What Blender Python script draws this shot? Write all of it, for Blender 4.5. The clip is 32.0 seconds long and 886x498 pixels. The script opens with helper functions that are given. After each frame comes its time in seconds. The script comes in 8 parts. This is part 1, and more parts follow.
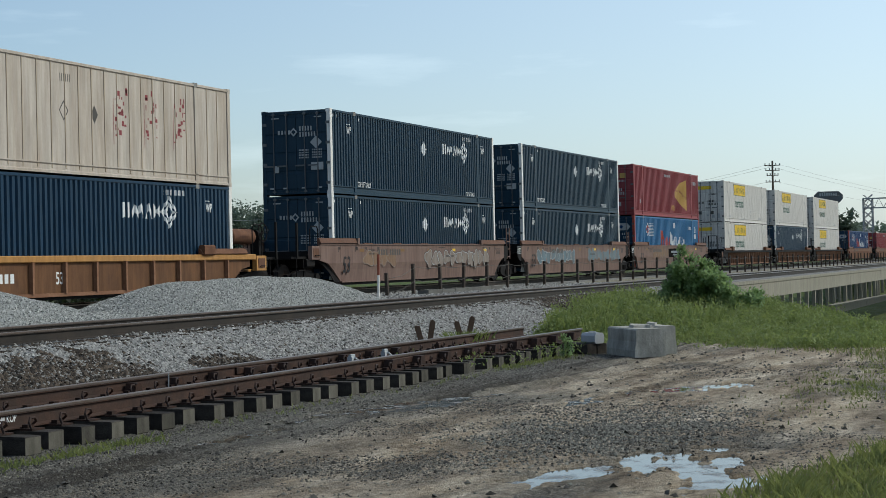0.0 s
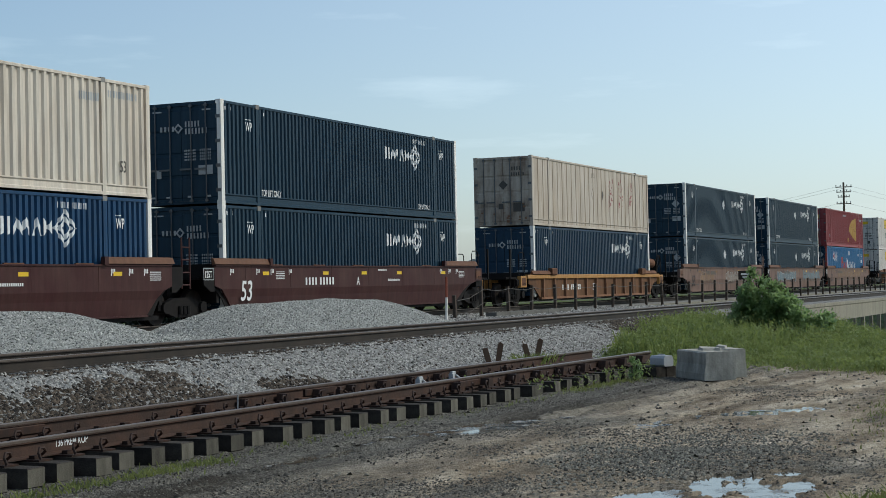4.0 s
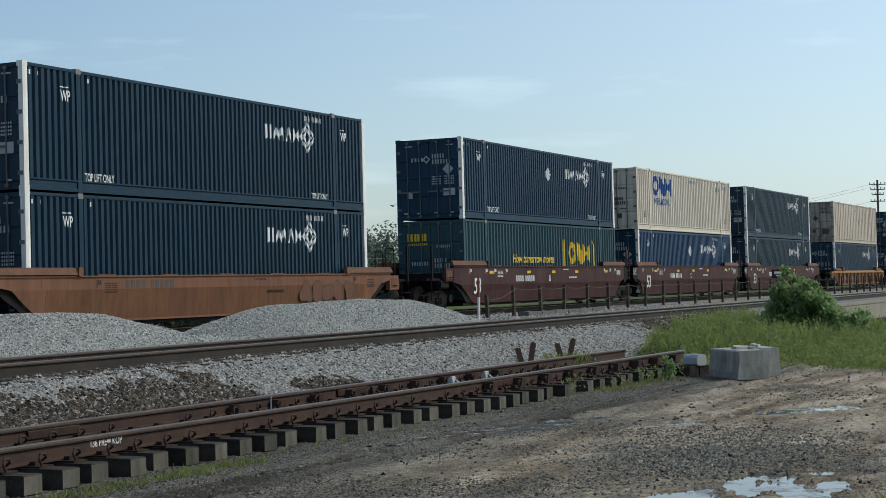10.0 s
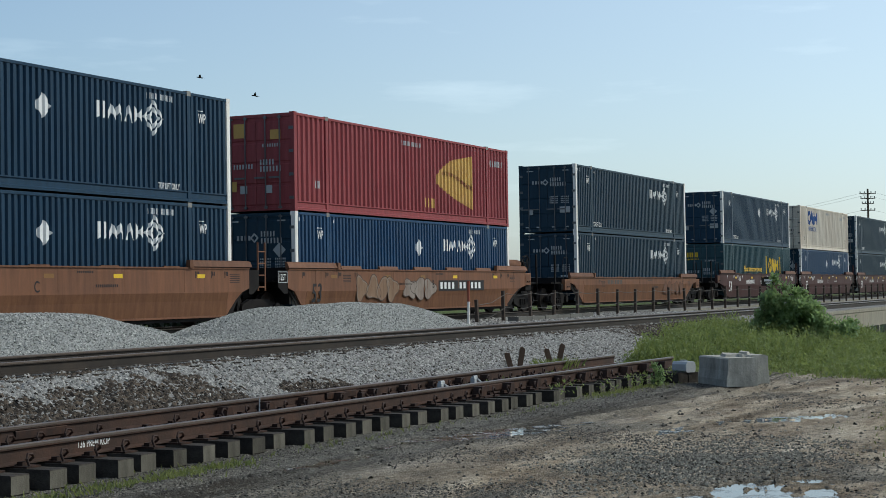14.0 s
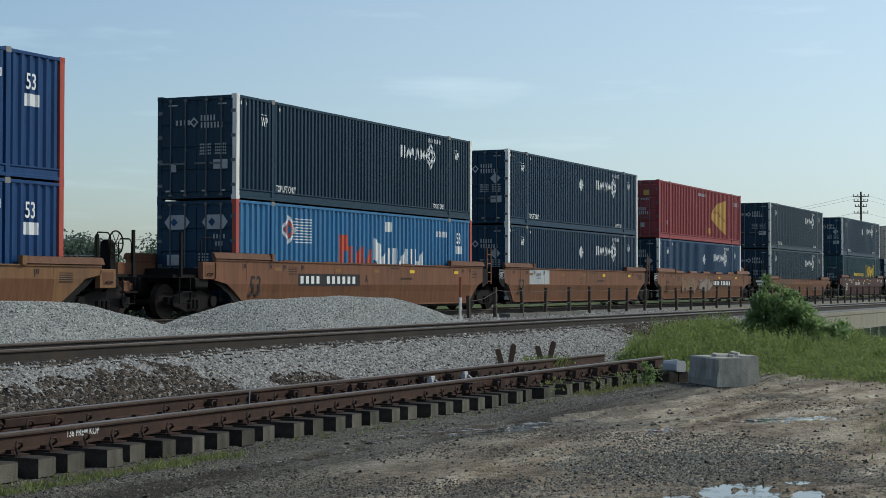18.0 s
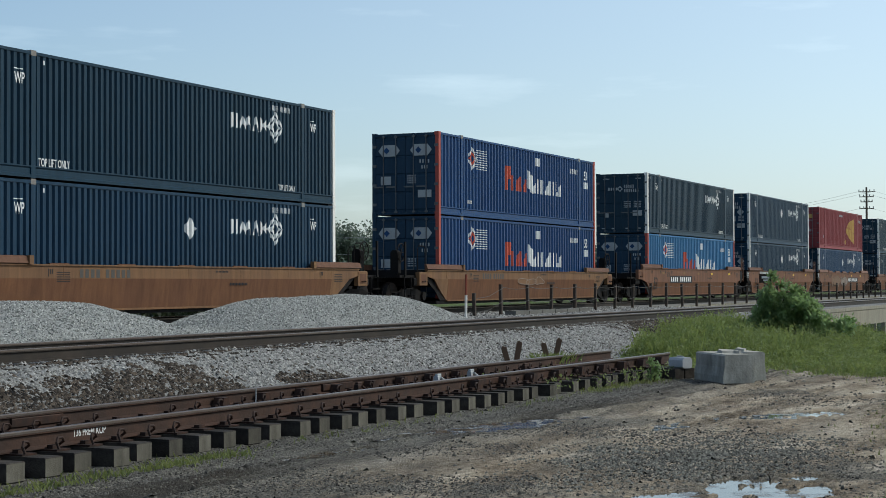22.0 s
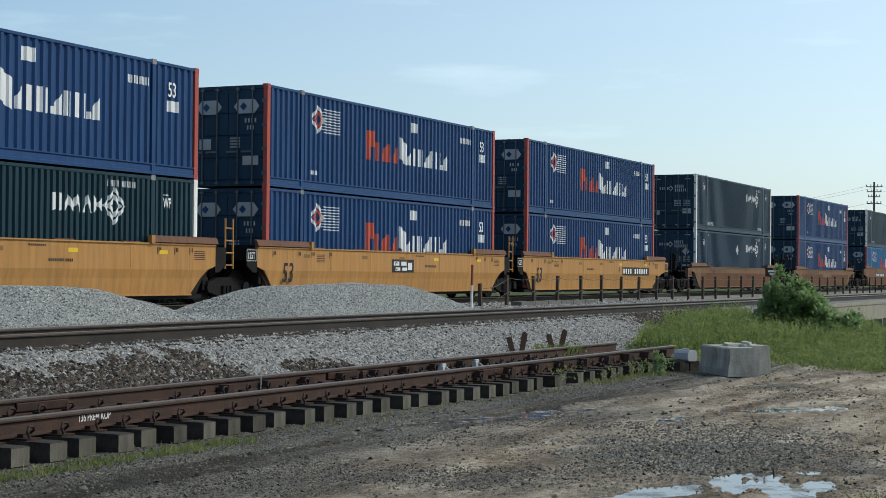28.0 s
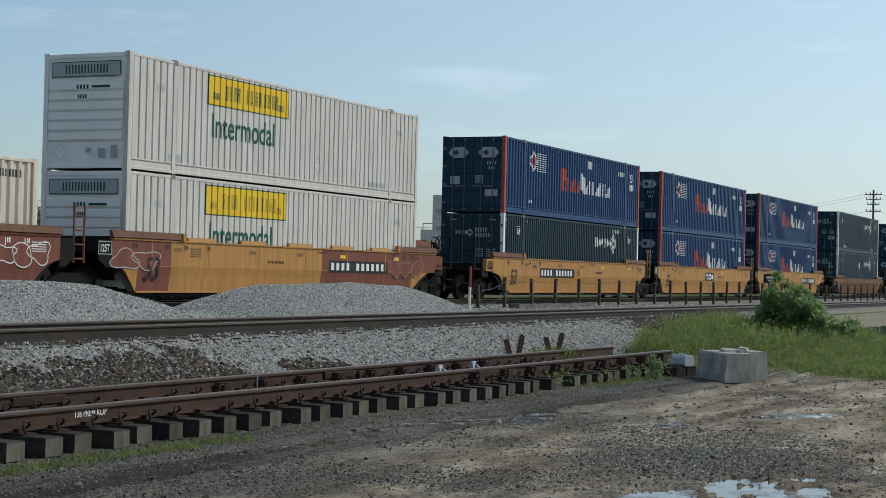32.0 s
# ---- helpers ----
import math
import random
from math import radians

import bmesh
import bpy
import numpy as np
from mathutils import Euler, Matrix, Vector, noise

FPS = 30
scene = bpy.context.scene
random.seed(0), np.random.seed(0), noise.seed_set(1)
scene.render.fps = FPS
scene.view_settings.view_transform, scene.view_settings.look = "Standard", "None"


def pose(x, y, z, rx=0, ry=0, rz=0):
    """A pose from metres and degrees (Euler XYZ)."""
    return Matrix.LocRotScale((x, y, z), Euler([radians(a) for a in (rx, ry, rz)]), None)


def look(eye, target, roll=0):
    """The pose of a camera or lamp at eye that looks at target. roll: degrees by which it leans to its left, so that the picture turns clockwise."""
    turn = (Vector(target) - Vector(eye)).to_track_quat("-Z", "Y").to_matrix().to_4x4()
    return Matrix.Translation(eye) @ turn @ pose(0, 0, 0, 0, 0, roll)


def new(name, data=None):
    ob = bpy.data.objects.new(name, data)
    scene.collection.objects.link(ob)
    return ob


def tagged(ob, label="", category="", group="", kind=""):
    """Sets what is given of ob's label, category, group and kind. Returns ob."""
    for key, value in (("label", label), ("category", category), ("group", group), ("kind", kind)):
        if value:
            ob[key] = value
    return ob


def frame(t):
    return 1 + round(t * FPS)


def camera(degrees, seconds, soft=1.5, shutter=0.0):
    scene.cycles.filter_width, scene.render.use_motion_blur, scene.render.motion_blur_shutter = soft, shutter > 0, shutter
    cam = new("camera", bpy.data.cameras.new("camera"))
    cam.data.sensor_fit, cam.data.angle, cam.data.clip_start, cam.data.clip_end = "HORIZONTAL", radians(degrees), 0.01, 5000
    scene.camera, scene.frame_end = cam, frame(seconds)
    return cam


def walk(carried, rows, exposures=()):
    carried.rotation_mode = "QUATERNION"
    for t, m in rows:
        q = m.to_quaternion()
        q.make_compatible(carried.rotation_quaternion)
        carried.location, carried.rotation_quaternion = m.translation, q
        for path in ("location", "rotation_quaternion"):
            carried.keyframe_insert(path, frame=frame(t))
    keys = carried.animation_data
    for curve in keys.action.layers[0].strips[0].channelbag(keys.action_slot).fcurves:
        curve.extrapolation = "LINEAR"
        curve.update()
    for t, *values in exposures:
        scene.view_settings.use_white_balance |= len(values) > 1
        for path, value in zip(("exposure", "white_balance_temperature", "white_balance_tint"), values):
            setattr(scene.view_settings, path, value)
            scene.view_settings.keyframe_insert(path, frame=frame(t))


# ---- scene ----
# the carried camera: it turns a little and stays on one spot, 1.8 m above the ground
cam = camera(30.51, 32.0, soft=0.65)
EYE = (0.0, 0.0, 0.88)
PATH = [
    (0.0, pose(*EYE, 90.459, 1.289, -68.283)),
    (0.5, pose(*EYE, 91.142, 1.470, -67.811)),
    (1.0, pose(*EYE, 91.050, 1.560, -67.207)),
    (1.5, pose(*EYE, 91.174, 1.829, -66.813)),
    (2.0, pose(*EYE, 91.305, 1.812, -66.318)),
    (2.5, pose(*EYE, 91.619, 1.672, -66.274)),
    (4.5, pose(*EYE, 91.182, 1.033, -65.601)),
    (5.0, pose(*EYE, 91.164, 0.739, -65.225)),
    (5.5, pose(*EYE, 91.146, 0.534, -64.982)),
    (6.0, pose(*EYE, 91.002, 0.678, -64.936)),
    (6.5, pose(*EYE, 91.017, 1.049, -64.944)),
    (7.0, pose(*EYE, 91.157, 1.291, -65.047)),
    (7.5, pose(*EYE, 91.417, 1.355, -65.160)),
    (8.0, pose(*EYE, 91.366, 1.283, -65.050)),
    (8.5, pose(*EYE, 91.168, 1.179, -64.893)),
    (9.0, pose(*EYE, 91.188, 1.172, -64.819)),
    (9.5, pose(*EYE, 91.236, 1.307, -64.770)),
    (10.0, pose(*EYE, 91.322, 1.514, -64.751)),
    (10.5, pose(*EYE, 91.452, 1.637, -64.668)),
    (11.0, pose(*EYE, 91.411, 1.542, -64.686)),
    (11.5, pose(*EYE, 91.526, 1.408, -64.736)),
    (12.0, pose(*EYE, 91.684, 1.254, -64.813)),
    (12.5, pose(*EYE, 91.701, 1.107, -64.955)),
    (13.0, pose(*EYE, 91.458, 1.048, -64.992)),
    (13.5, pose(*EYE, 91.376, 0.951, -65.026)),
    (15.5, pose(*EYE, 91.916, 0.607, -65.313)),
    (16.0, pose(*EYE, 91.953, 0.349, -65.264)),
    (16.5, pose(*EYE, 91.992, -0.190, -65.309)),
    (17.0, pose(*EYE, 92.284, -0.538, -65.233)),
    (17.5, pose(*EYE, 92.116, -0.478, -65.336)),
    (18.0, pose(*EYE, 91.299, -0.100, -65.385)),
    (18.5, pose(*EYE, 91.016, 0.136, -65.287)),
    (19.0, pose(*EYE, 91.075, 0.276, -65.297)),
    (19.5, pose(*EYE, 91.142, 0.384, -65.325)),
    (20.0, pose(*EYE, 91.116, 0.352, -65.278)),
    (20.5, pose(*EYE, 91.094, 0.262, -65.225)),
    (21.0, pose(*EYE, 91.040, 0.164, -65.165)),
    (21.5, pose(*EYE, 91.084, 0.193, -65.161)),
    (22.0, pose(*EYE, 91.217, 0.192, -65.186)),
    (22.5, pose(*EYE, 91.236, 0.221, -65.185)),
    (23.0, pose(*EYE, 91.248, 0.204, -65.156)),
    (23.5, pose(*EYE, 91.202, 0.216, -65.072)),
    (24.0, pose(*EYE, 91.423, 0.187, -65.120)),
    (24.5, pose(*EYE, 91.213, 0.250, -65.199)),
    (25.0, pose(*EYE, 91.129, 0.184, -65.167)),
    (25.5, pose(*EYE, 91.042, -0.009, -65.127)),
    (27.5, pose(*EYE, 90.971, -0.337, -64.972)),
    (28.0, pose(*EYE, 90.861, -0.494, -64.971)),
    (28.5, pose(*EYE, 90.890, -0.637, -65.001)),
    (29.0, pose(*EYE, 90.856, -0.825, -65.070)),
    (29.5, pose(*EYE, 90.680, -0.994, -65.150)),
    (30.0, pose(*EYE, 90.731, -1.096, -65.139)),
    (30.5, pose(*EYE, 90.840, -1.221, -65.148)),
    (31.0, pose(*EYE, 90.956, -1.311, -65.195)),
    (31.5, pose(*EYE, 90.886, -1.358, -65.154)),
    (32.0, pose(*EYE, 90.907, -1.368, -65.034)),
]
walk(cam, PATH, [(t, s, 6500, 4) for t, s in ((0.0, -0.06), (1.0, -0.05), (2.0, -0.17), (3.5, -0.12), (5.0, -0.06), (8.0, 0.0), (10.0, -0.08), (12.0, -0.02),
                                                   (16.0, -0.08), (17.0, -0.02), (18.0, -0.16), (19.0, 0.0), (20.0, -0.06), (23.0, -0.02), (25.0, -0.10), (27.0, 0.0), (29.0, 0.10), (30.0, 0.02), (31.0, -0.03), (32.0, -0.16))])

# how far the train has run, metres, every half second
RUN = [
    -0.80, 3.46, 7.80, 12.23, 16.74, 21.29, 25.85, 30.37,
    34.83, 39.20, 43.53, 47.85, 52.25, 56.71, 61.17, 65.59,
    69.98, 74.37, 78.76, 83.16, 87.59, 92.05, 96.53, 101.05,
    105.55, 110.03, 114.50, 118.99, 123.52, 128.09, 132.68, 137.28,
    141.87, 146.42, 150.92, 155.40, 159.92, 164.49, 169.08, 173.67,
    178.24, 182.78, 187.32, 191.87, 196.43, 201.00, 205.59, 210.22,
    214.82, 219.37, 223.87, 228.33, 232.79, 237.26, 241.74, 246.25,
    250.79, 255.36, 259.95, 264.57, 269.19, 273.79, 278.39, 282.96,
    287.53,
]

# ---- light: hazy sun high on the right, pale blue sky with thin cloud ----
SUN_AZ, SUN_EL = -58.0, 42.0          # degrees from the way the train runs, and above the horizon
world = bpy.data.worlds.new("sky")
scene.world = world
world.use_nodes = True
wn, wl = world.node_tree.nodes, world.node_tree.links
wn.clear()
w_out = wn.new("ShaderNodeOutputWorld")
w_bg = wn.new("ShaderNodeBackground")
w_sky = wn.new("ShaderNodeTexSky")
w_sky.sky_type = "NISHITA"
w_sky.sun_disc = False
w_sky.sun_elevation = radians(SUN_EL)
w_sky.sun_rotation = radians(90 - SUN_AZ)
w_sky.air_density, w_sky.dust_density, w_sky.ozone_density = 1.0, 1.4, 4.0
w_tc = wn.new("ShaderNodeTexCoord")
w_map = wn.new("ShaderNodeMapping")
w_map.inputs["Scale"].default_value = (2.2, 2.2, 15.0)
w_noise = wn.new("ShaderNodeTexNoise")
w_noise.inputs["Scale"].default_value = 2.5
w_noise.inputs["Detail"].default_value = 6.0
w_noise.inputs["Roughness"].default_value = 0.55
w_ramp = wn.new("ShaderNodeValToRGB")
w_ramp.color_ramp.elements[0].position, w_ramp.color_ramp.elements[1].position = 0.56, 0.80
w_ramp.color_ramp.elements[0].color = (0.0, 0.0, 0.0, 1)
w_ramp.color_ramp.elements[1].color = (0.18, 0.18, 0.18, 1)
w_mix = wn.new("ShaderNodeMix")
w_mix.data_type = "RGBA"
w_mix.inputs["B"].default_value = (9.2, 10.4, 11.4, 1)
wl.new(w_tc.outputs["Generated"], w_map.inputs["Vector"])
wl.new(w_map.outputs["Vector"], w_noise.inputs["Vector"])
wl.new(w_noise.outputs["Fac"], w_ramp.inputs["Fac"])
w_dot = wn.new("ShaderNodeVectorMath")          # haze thickens towards the sun's side
w_dot.operation = "DOT_PRODUCT"
w_dot.inputs[1].default_value = (math.cos(radians(SUN_AZ)), math.sin(radians(SUN_AZ)), 0.0)
w_haze = wn.new("ShaderNodeMapRange")
w_haze.inputs["From Min"].default_value, w_haze.inputs["From Max"].default_value = -0.15, 0.42
w_haze.inputs["To Min"].default_value, w_haze.inputs["To Max"].default_value = 0.07, 0.27
w_sum = wn.new("ShaderNodeMath")
wl.new(w_tc.outputs["Generated"], w_dot.inputs[0])
wl.new(w_dot.outputs["Value"], w_haze.inputs["Value"])
wl.new(w_haze.outputs["Result"], w_sum.inputs[0])
wl.new(w_ramp.outputs["Color"], w_sum.inputs[1])
wl.new(w_sum.outputs["Value"], w_mix.inputs["Factor"])
wl.new(w_sky.outputs["Color"], w_mix.inputs["A"])
wl.new(w_mix.outputs["Result"], w_bg.inputs["Color"])
wl.new(w_bg.outputs["Background"], w_out.inputs["Surface"])
w_bg.inputs["Strength"].default_value = 0.140

sun = new("sun", bpy.data.lights.new("sun", "SUN"))
sun.data.energy, sun.data.angle, sun.data.color = 2.6, radians(3), (1.0, 0.95, 0.86)
_az, _el = radians(SUN_AZ), radians(SUN_EL)
SUN_FROM = Vector((math.cos(_az) * math.cos(_el), math.sin(_az) * math.cos(_el), math.sin(_el)))
sun.matrix_world = look(SUN_FROM * 200, (0, 0, 0))


# ---- materials ----
def paint(name, colour, rough=0.5, metal=0.0, dirt=0.25, dirt_colour=(0.09, 0.075, 0.06), scale=1.2, streak=1.0,
          grain=40.0, bump=0.0, vary=0.0, spec=0.14):
    """A surface with a base colour, broad stains (drawn out upright by streak) and a fine grain."""
    m = bpy.data.materials.new(name)
    m.use_nodes = True
    nt = m.node_tree
    n, l = nt.nodes, nt.links
    b = n["Principled BSDF"]
    b.inputs["Roughness"].default_value = rough
    b.inputs["Metallic"].default_value = metal
    b.inputs["Specular IOR Level"].default_value = spec
    tc = n.new("ShaderNodeTexCoord")
    mp = n.new("ShaderNodeMapping")
    mp.inputs["Scale"].default_value = (1.0, 1.0, 1.0 / streak)
    l.new(tc.outputs["Object"], mp.inputs["Vector"])
    big = n.new("ShaderNodeTexNoise")
    big.inputs["Scale"].default_value = scale
    big.inputs["Detail"].default_value = 7
    big.inputs["Roughness"].default_value = 0.65
    l.new(mp.outputs["Vector"], big.inputs["Vector"])
    rp = n.new("ShaderNodeValToRGB")
    rp.color_ramp.elements[0].position, rp.color_ramp.elements[1].position = 0.42, 0.72
    rp.color_ramp.elements[1].color = (dirt, dirt, dirt, 1)
    l.new(big.outputs["Fac"], rp.inputs["Fac"])
    fine = n.new("ShaderNodeTexNoise")
    fine.inputs["Scale"].default_value = grain
    fine.inputs["Detail"].default_value = 3
    l.new(tc.outputs["Object"], fine.inputs["Vector"])
    mr = n.new("ShaderNodeMapRange")
    mr.inputs["To Min"].default_value, mr.inputs["To Max"].default_value = 0.82, 1.18
    l.new(fine.outputs["Fac"], mr.inputs["Value"])
    mix = n.new("ShaderNodeMix")
    mix.data_type = "RGBA"
    mix.inputs["A"].default_value = (*colour, 1)
    mix.inputs["B"].default_value = (*dirt_colour, 1)
    l.new(rp.outputs["Color"], mix.inputs["Factor"])
    mul = n.new("ShaderNodeMix")
    mul.data_type, mul.blend_type = "RGBA", "MULTIPLY"
    mul.inputs["Factor"].default_value = 1.0
    l.new(mix.outputs["Result"], mul.inputs["A"])
    last = mr.outputs["Result"]
    if streak > 1.5:                  # rain streaks, narrow and long
        ms = n.new("ShaderNodeMapping")
        ms.inputs["Scale"].default_value = (7.0, 7.0, 0.55)
        l.new(tc.outputs["Object"], ms.inputs["Vector"])
        st = n.new("ShaderNodeTexNoise")
        st.inputs["Scale"].default_value, st.inputs["Detail"].default_value, st.inputs["Roughness"].default_value = 1.0, 5, 0.6
        l.new(ms.outputs["Vector"], st.inputs["Vector"])
        sr = n.new("ShaderNodeMapRange")
        sr.inputs["From Min"].default_value, sr.inputs["From Max"].default_value = 0.3, 0.7
        sr.inputs["To Min"].default_value, sr.inputs["To Max"].default_value = 0.80, 1.16
        l.new(st.outputs["Fac"], sr.inputs["Value"])
        sm = n.new("ShaderNodeMath")
        sm.operation = "MULTIPLY"
        l.new(last, sm.inputs[0])
        l.new(sr.outputs["Result"], sm.inputs[1])
        last = sm.outputs["Value"]
    if vary:
        oi = n.new("ShaderNodeObjectInfo")
        vr = n.new("ShaderNodeMapRange")
        vr.inputs["To Min"].default_value, vr.inputs["To Max"].default_value = 1 - vary, 1 + vary
        l.new(oi.outputs["Random"], vr.inputs["Value"])
        mm = n.new("ShaderNodeMath")
        mm.operation = "MULTIPLY"
        l.new(last, mm.inputs[0])
        l.new(vr.outputs["Result"], mm.inputs[1])
        last = mm.outputs["Value"]
    l.new(last, mul.inputs["B"])
    l.new(mul.outputs["Result"], b.inputs["Base Color"])
    if bump:
        bp = n.new("ShaderNodeBump")
        bp.inputs["Strength"].default_value = bump
        bp.inputs["Distance"].default_value = 0.02
        l.new(fine.outputs["Fac"], bp.inputs["Height"])
        l.new(bp.outputs["Normal"], b.inputs["Normal"])
    return m


def island(name, dark, light, rough=0.9):
    """Loose stones or leaves: every separate piece takes its own tone between two colours."""
    m = bpy.data.materials.new(name)
    m.use_nodes = True
    n, l = m.node_tree.nodes, m.node_tree.links
    b = n["Principled BSDF"]
    b.inputs["Roughness"].default_value = rough
    b.inputs["Specular IOR Level"].default_value = 0.25
    g = n.new("ShaderNodeNewGeometry")
    mix = n.new("ShaderNodeMix")
    mix.data_type = "RGBA"
    mix.inputs["A"].default_value, mix.inputs["B"].default_value = (*dark, 1), (*light, 1)
    l.new(g.outputs["Random Per Island"], mix.inputs["Factor"])
    l.new(mix.outputs["Result"], b.inputs["Base Color"])
    return m


def leafy(name, dark, light):
    m = island(name, dark, light, 0.6)
    n, l = m.node_tree.nodes, m.node_tree.links
    b = n["Principled BSDF"]
    mix = next(q for q in n if q.bl_idname == "ShaderNodeMix")
    rnd = next(q for q in n if q.bl_idname == "ShaderNodeNewGeometry").outputs["Random Per Island"]
    tc = n.new("ShaderNodeTexCoord")
    nz = n.new("ShaderNodeTexNoise")                # leaves of one clump share a tone
    nz.inputs["Scale"].default_value, nz.inputs["Detail"].default_value = 1.7, 3
    l.new(tc.outputs["Object"], nz.inputs["Vector"])
    mr = n.new("ShaderNodeMapRange")
    mr.inputs["From Min"].default_value, mr.inputs["From Max"].default_value = 0.33, 0.68
    l.new(nz.outputs["Fac"], mr.inputs["Value"])
    fm = n.new("ShaderNodeMix")
    fm.inputs["Factor"].default_value = 0.45
    l.new(mr.outputs["Result"], fm.inputs["A"])
    l.new(rnd, fm.inputs["B"])
    l.new(fm.outputs["Result"], mix.inputs["Factor"])
    tr = n.new("ShaderNodeBsdfTranslucent")
    tr.inputs["Color"].default_value = (*[min(1, c * 1.8) for c in light], 1)
    ms = n.new("ShaderNodeMixShader")
    ms.inputs["Fac"].default_value = 0.3
    l.new(b.outputs["BSDF"], ms.inputs[1])
    l.new(tr.outputs["BSDF"], ms.inputs[2])
    l.new(ms.outputs["Shader"], n["Material Output"].inputs["Surface"])
    return m


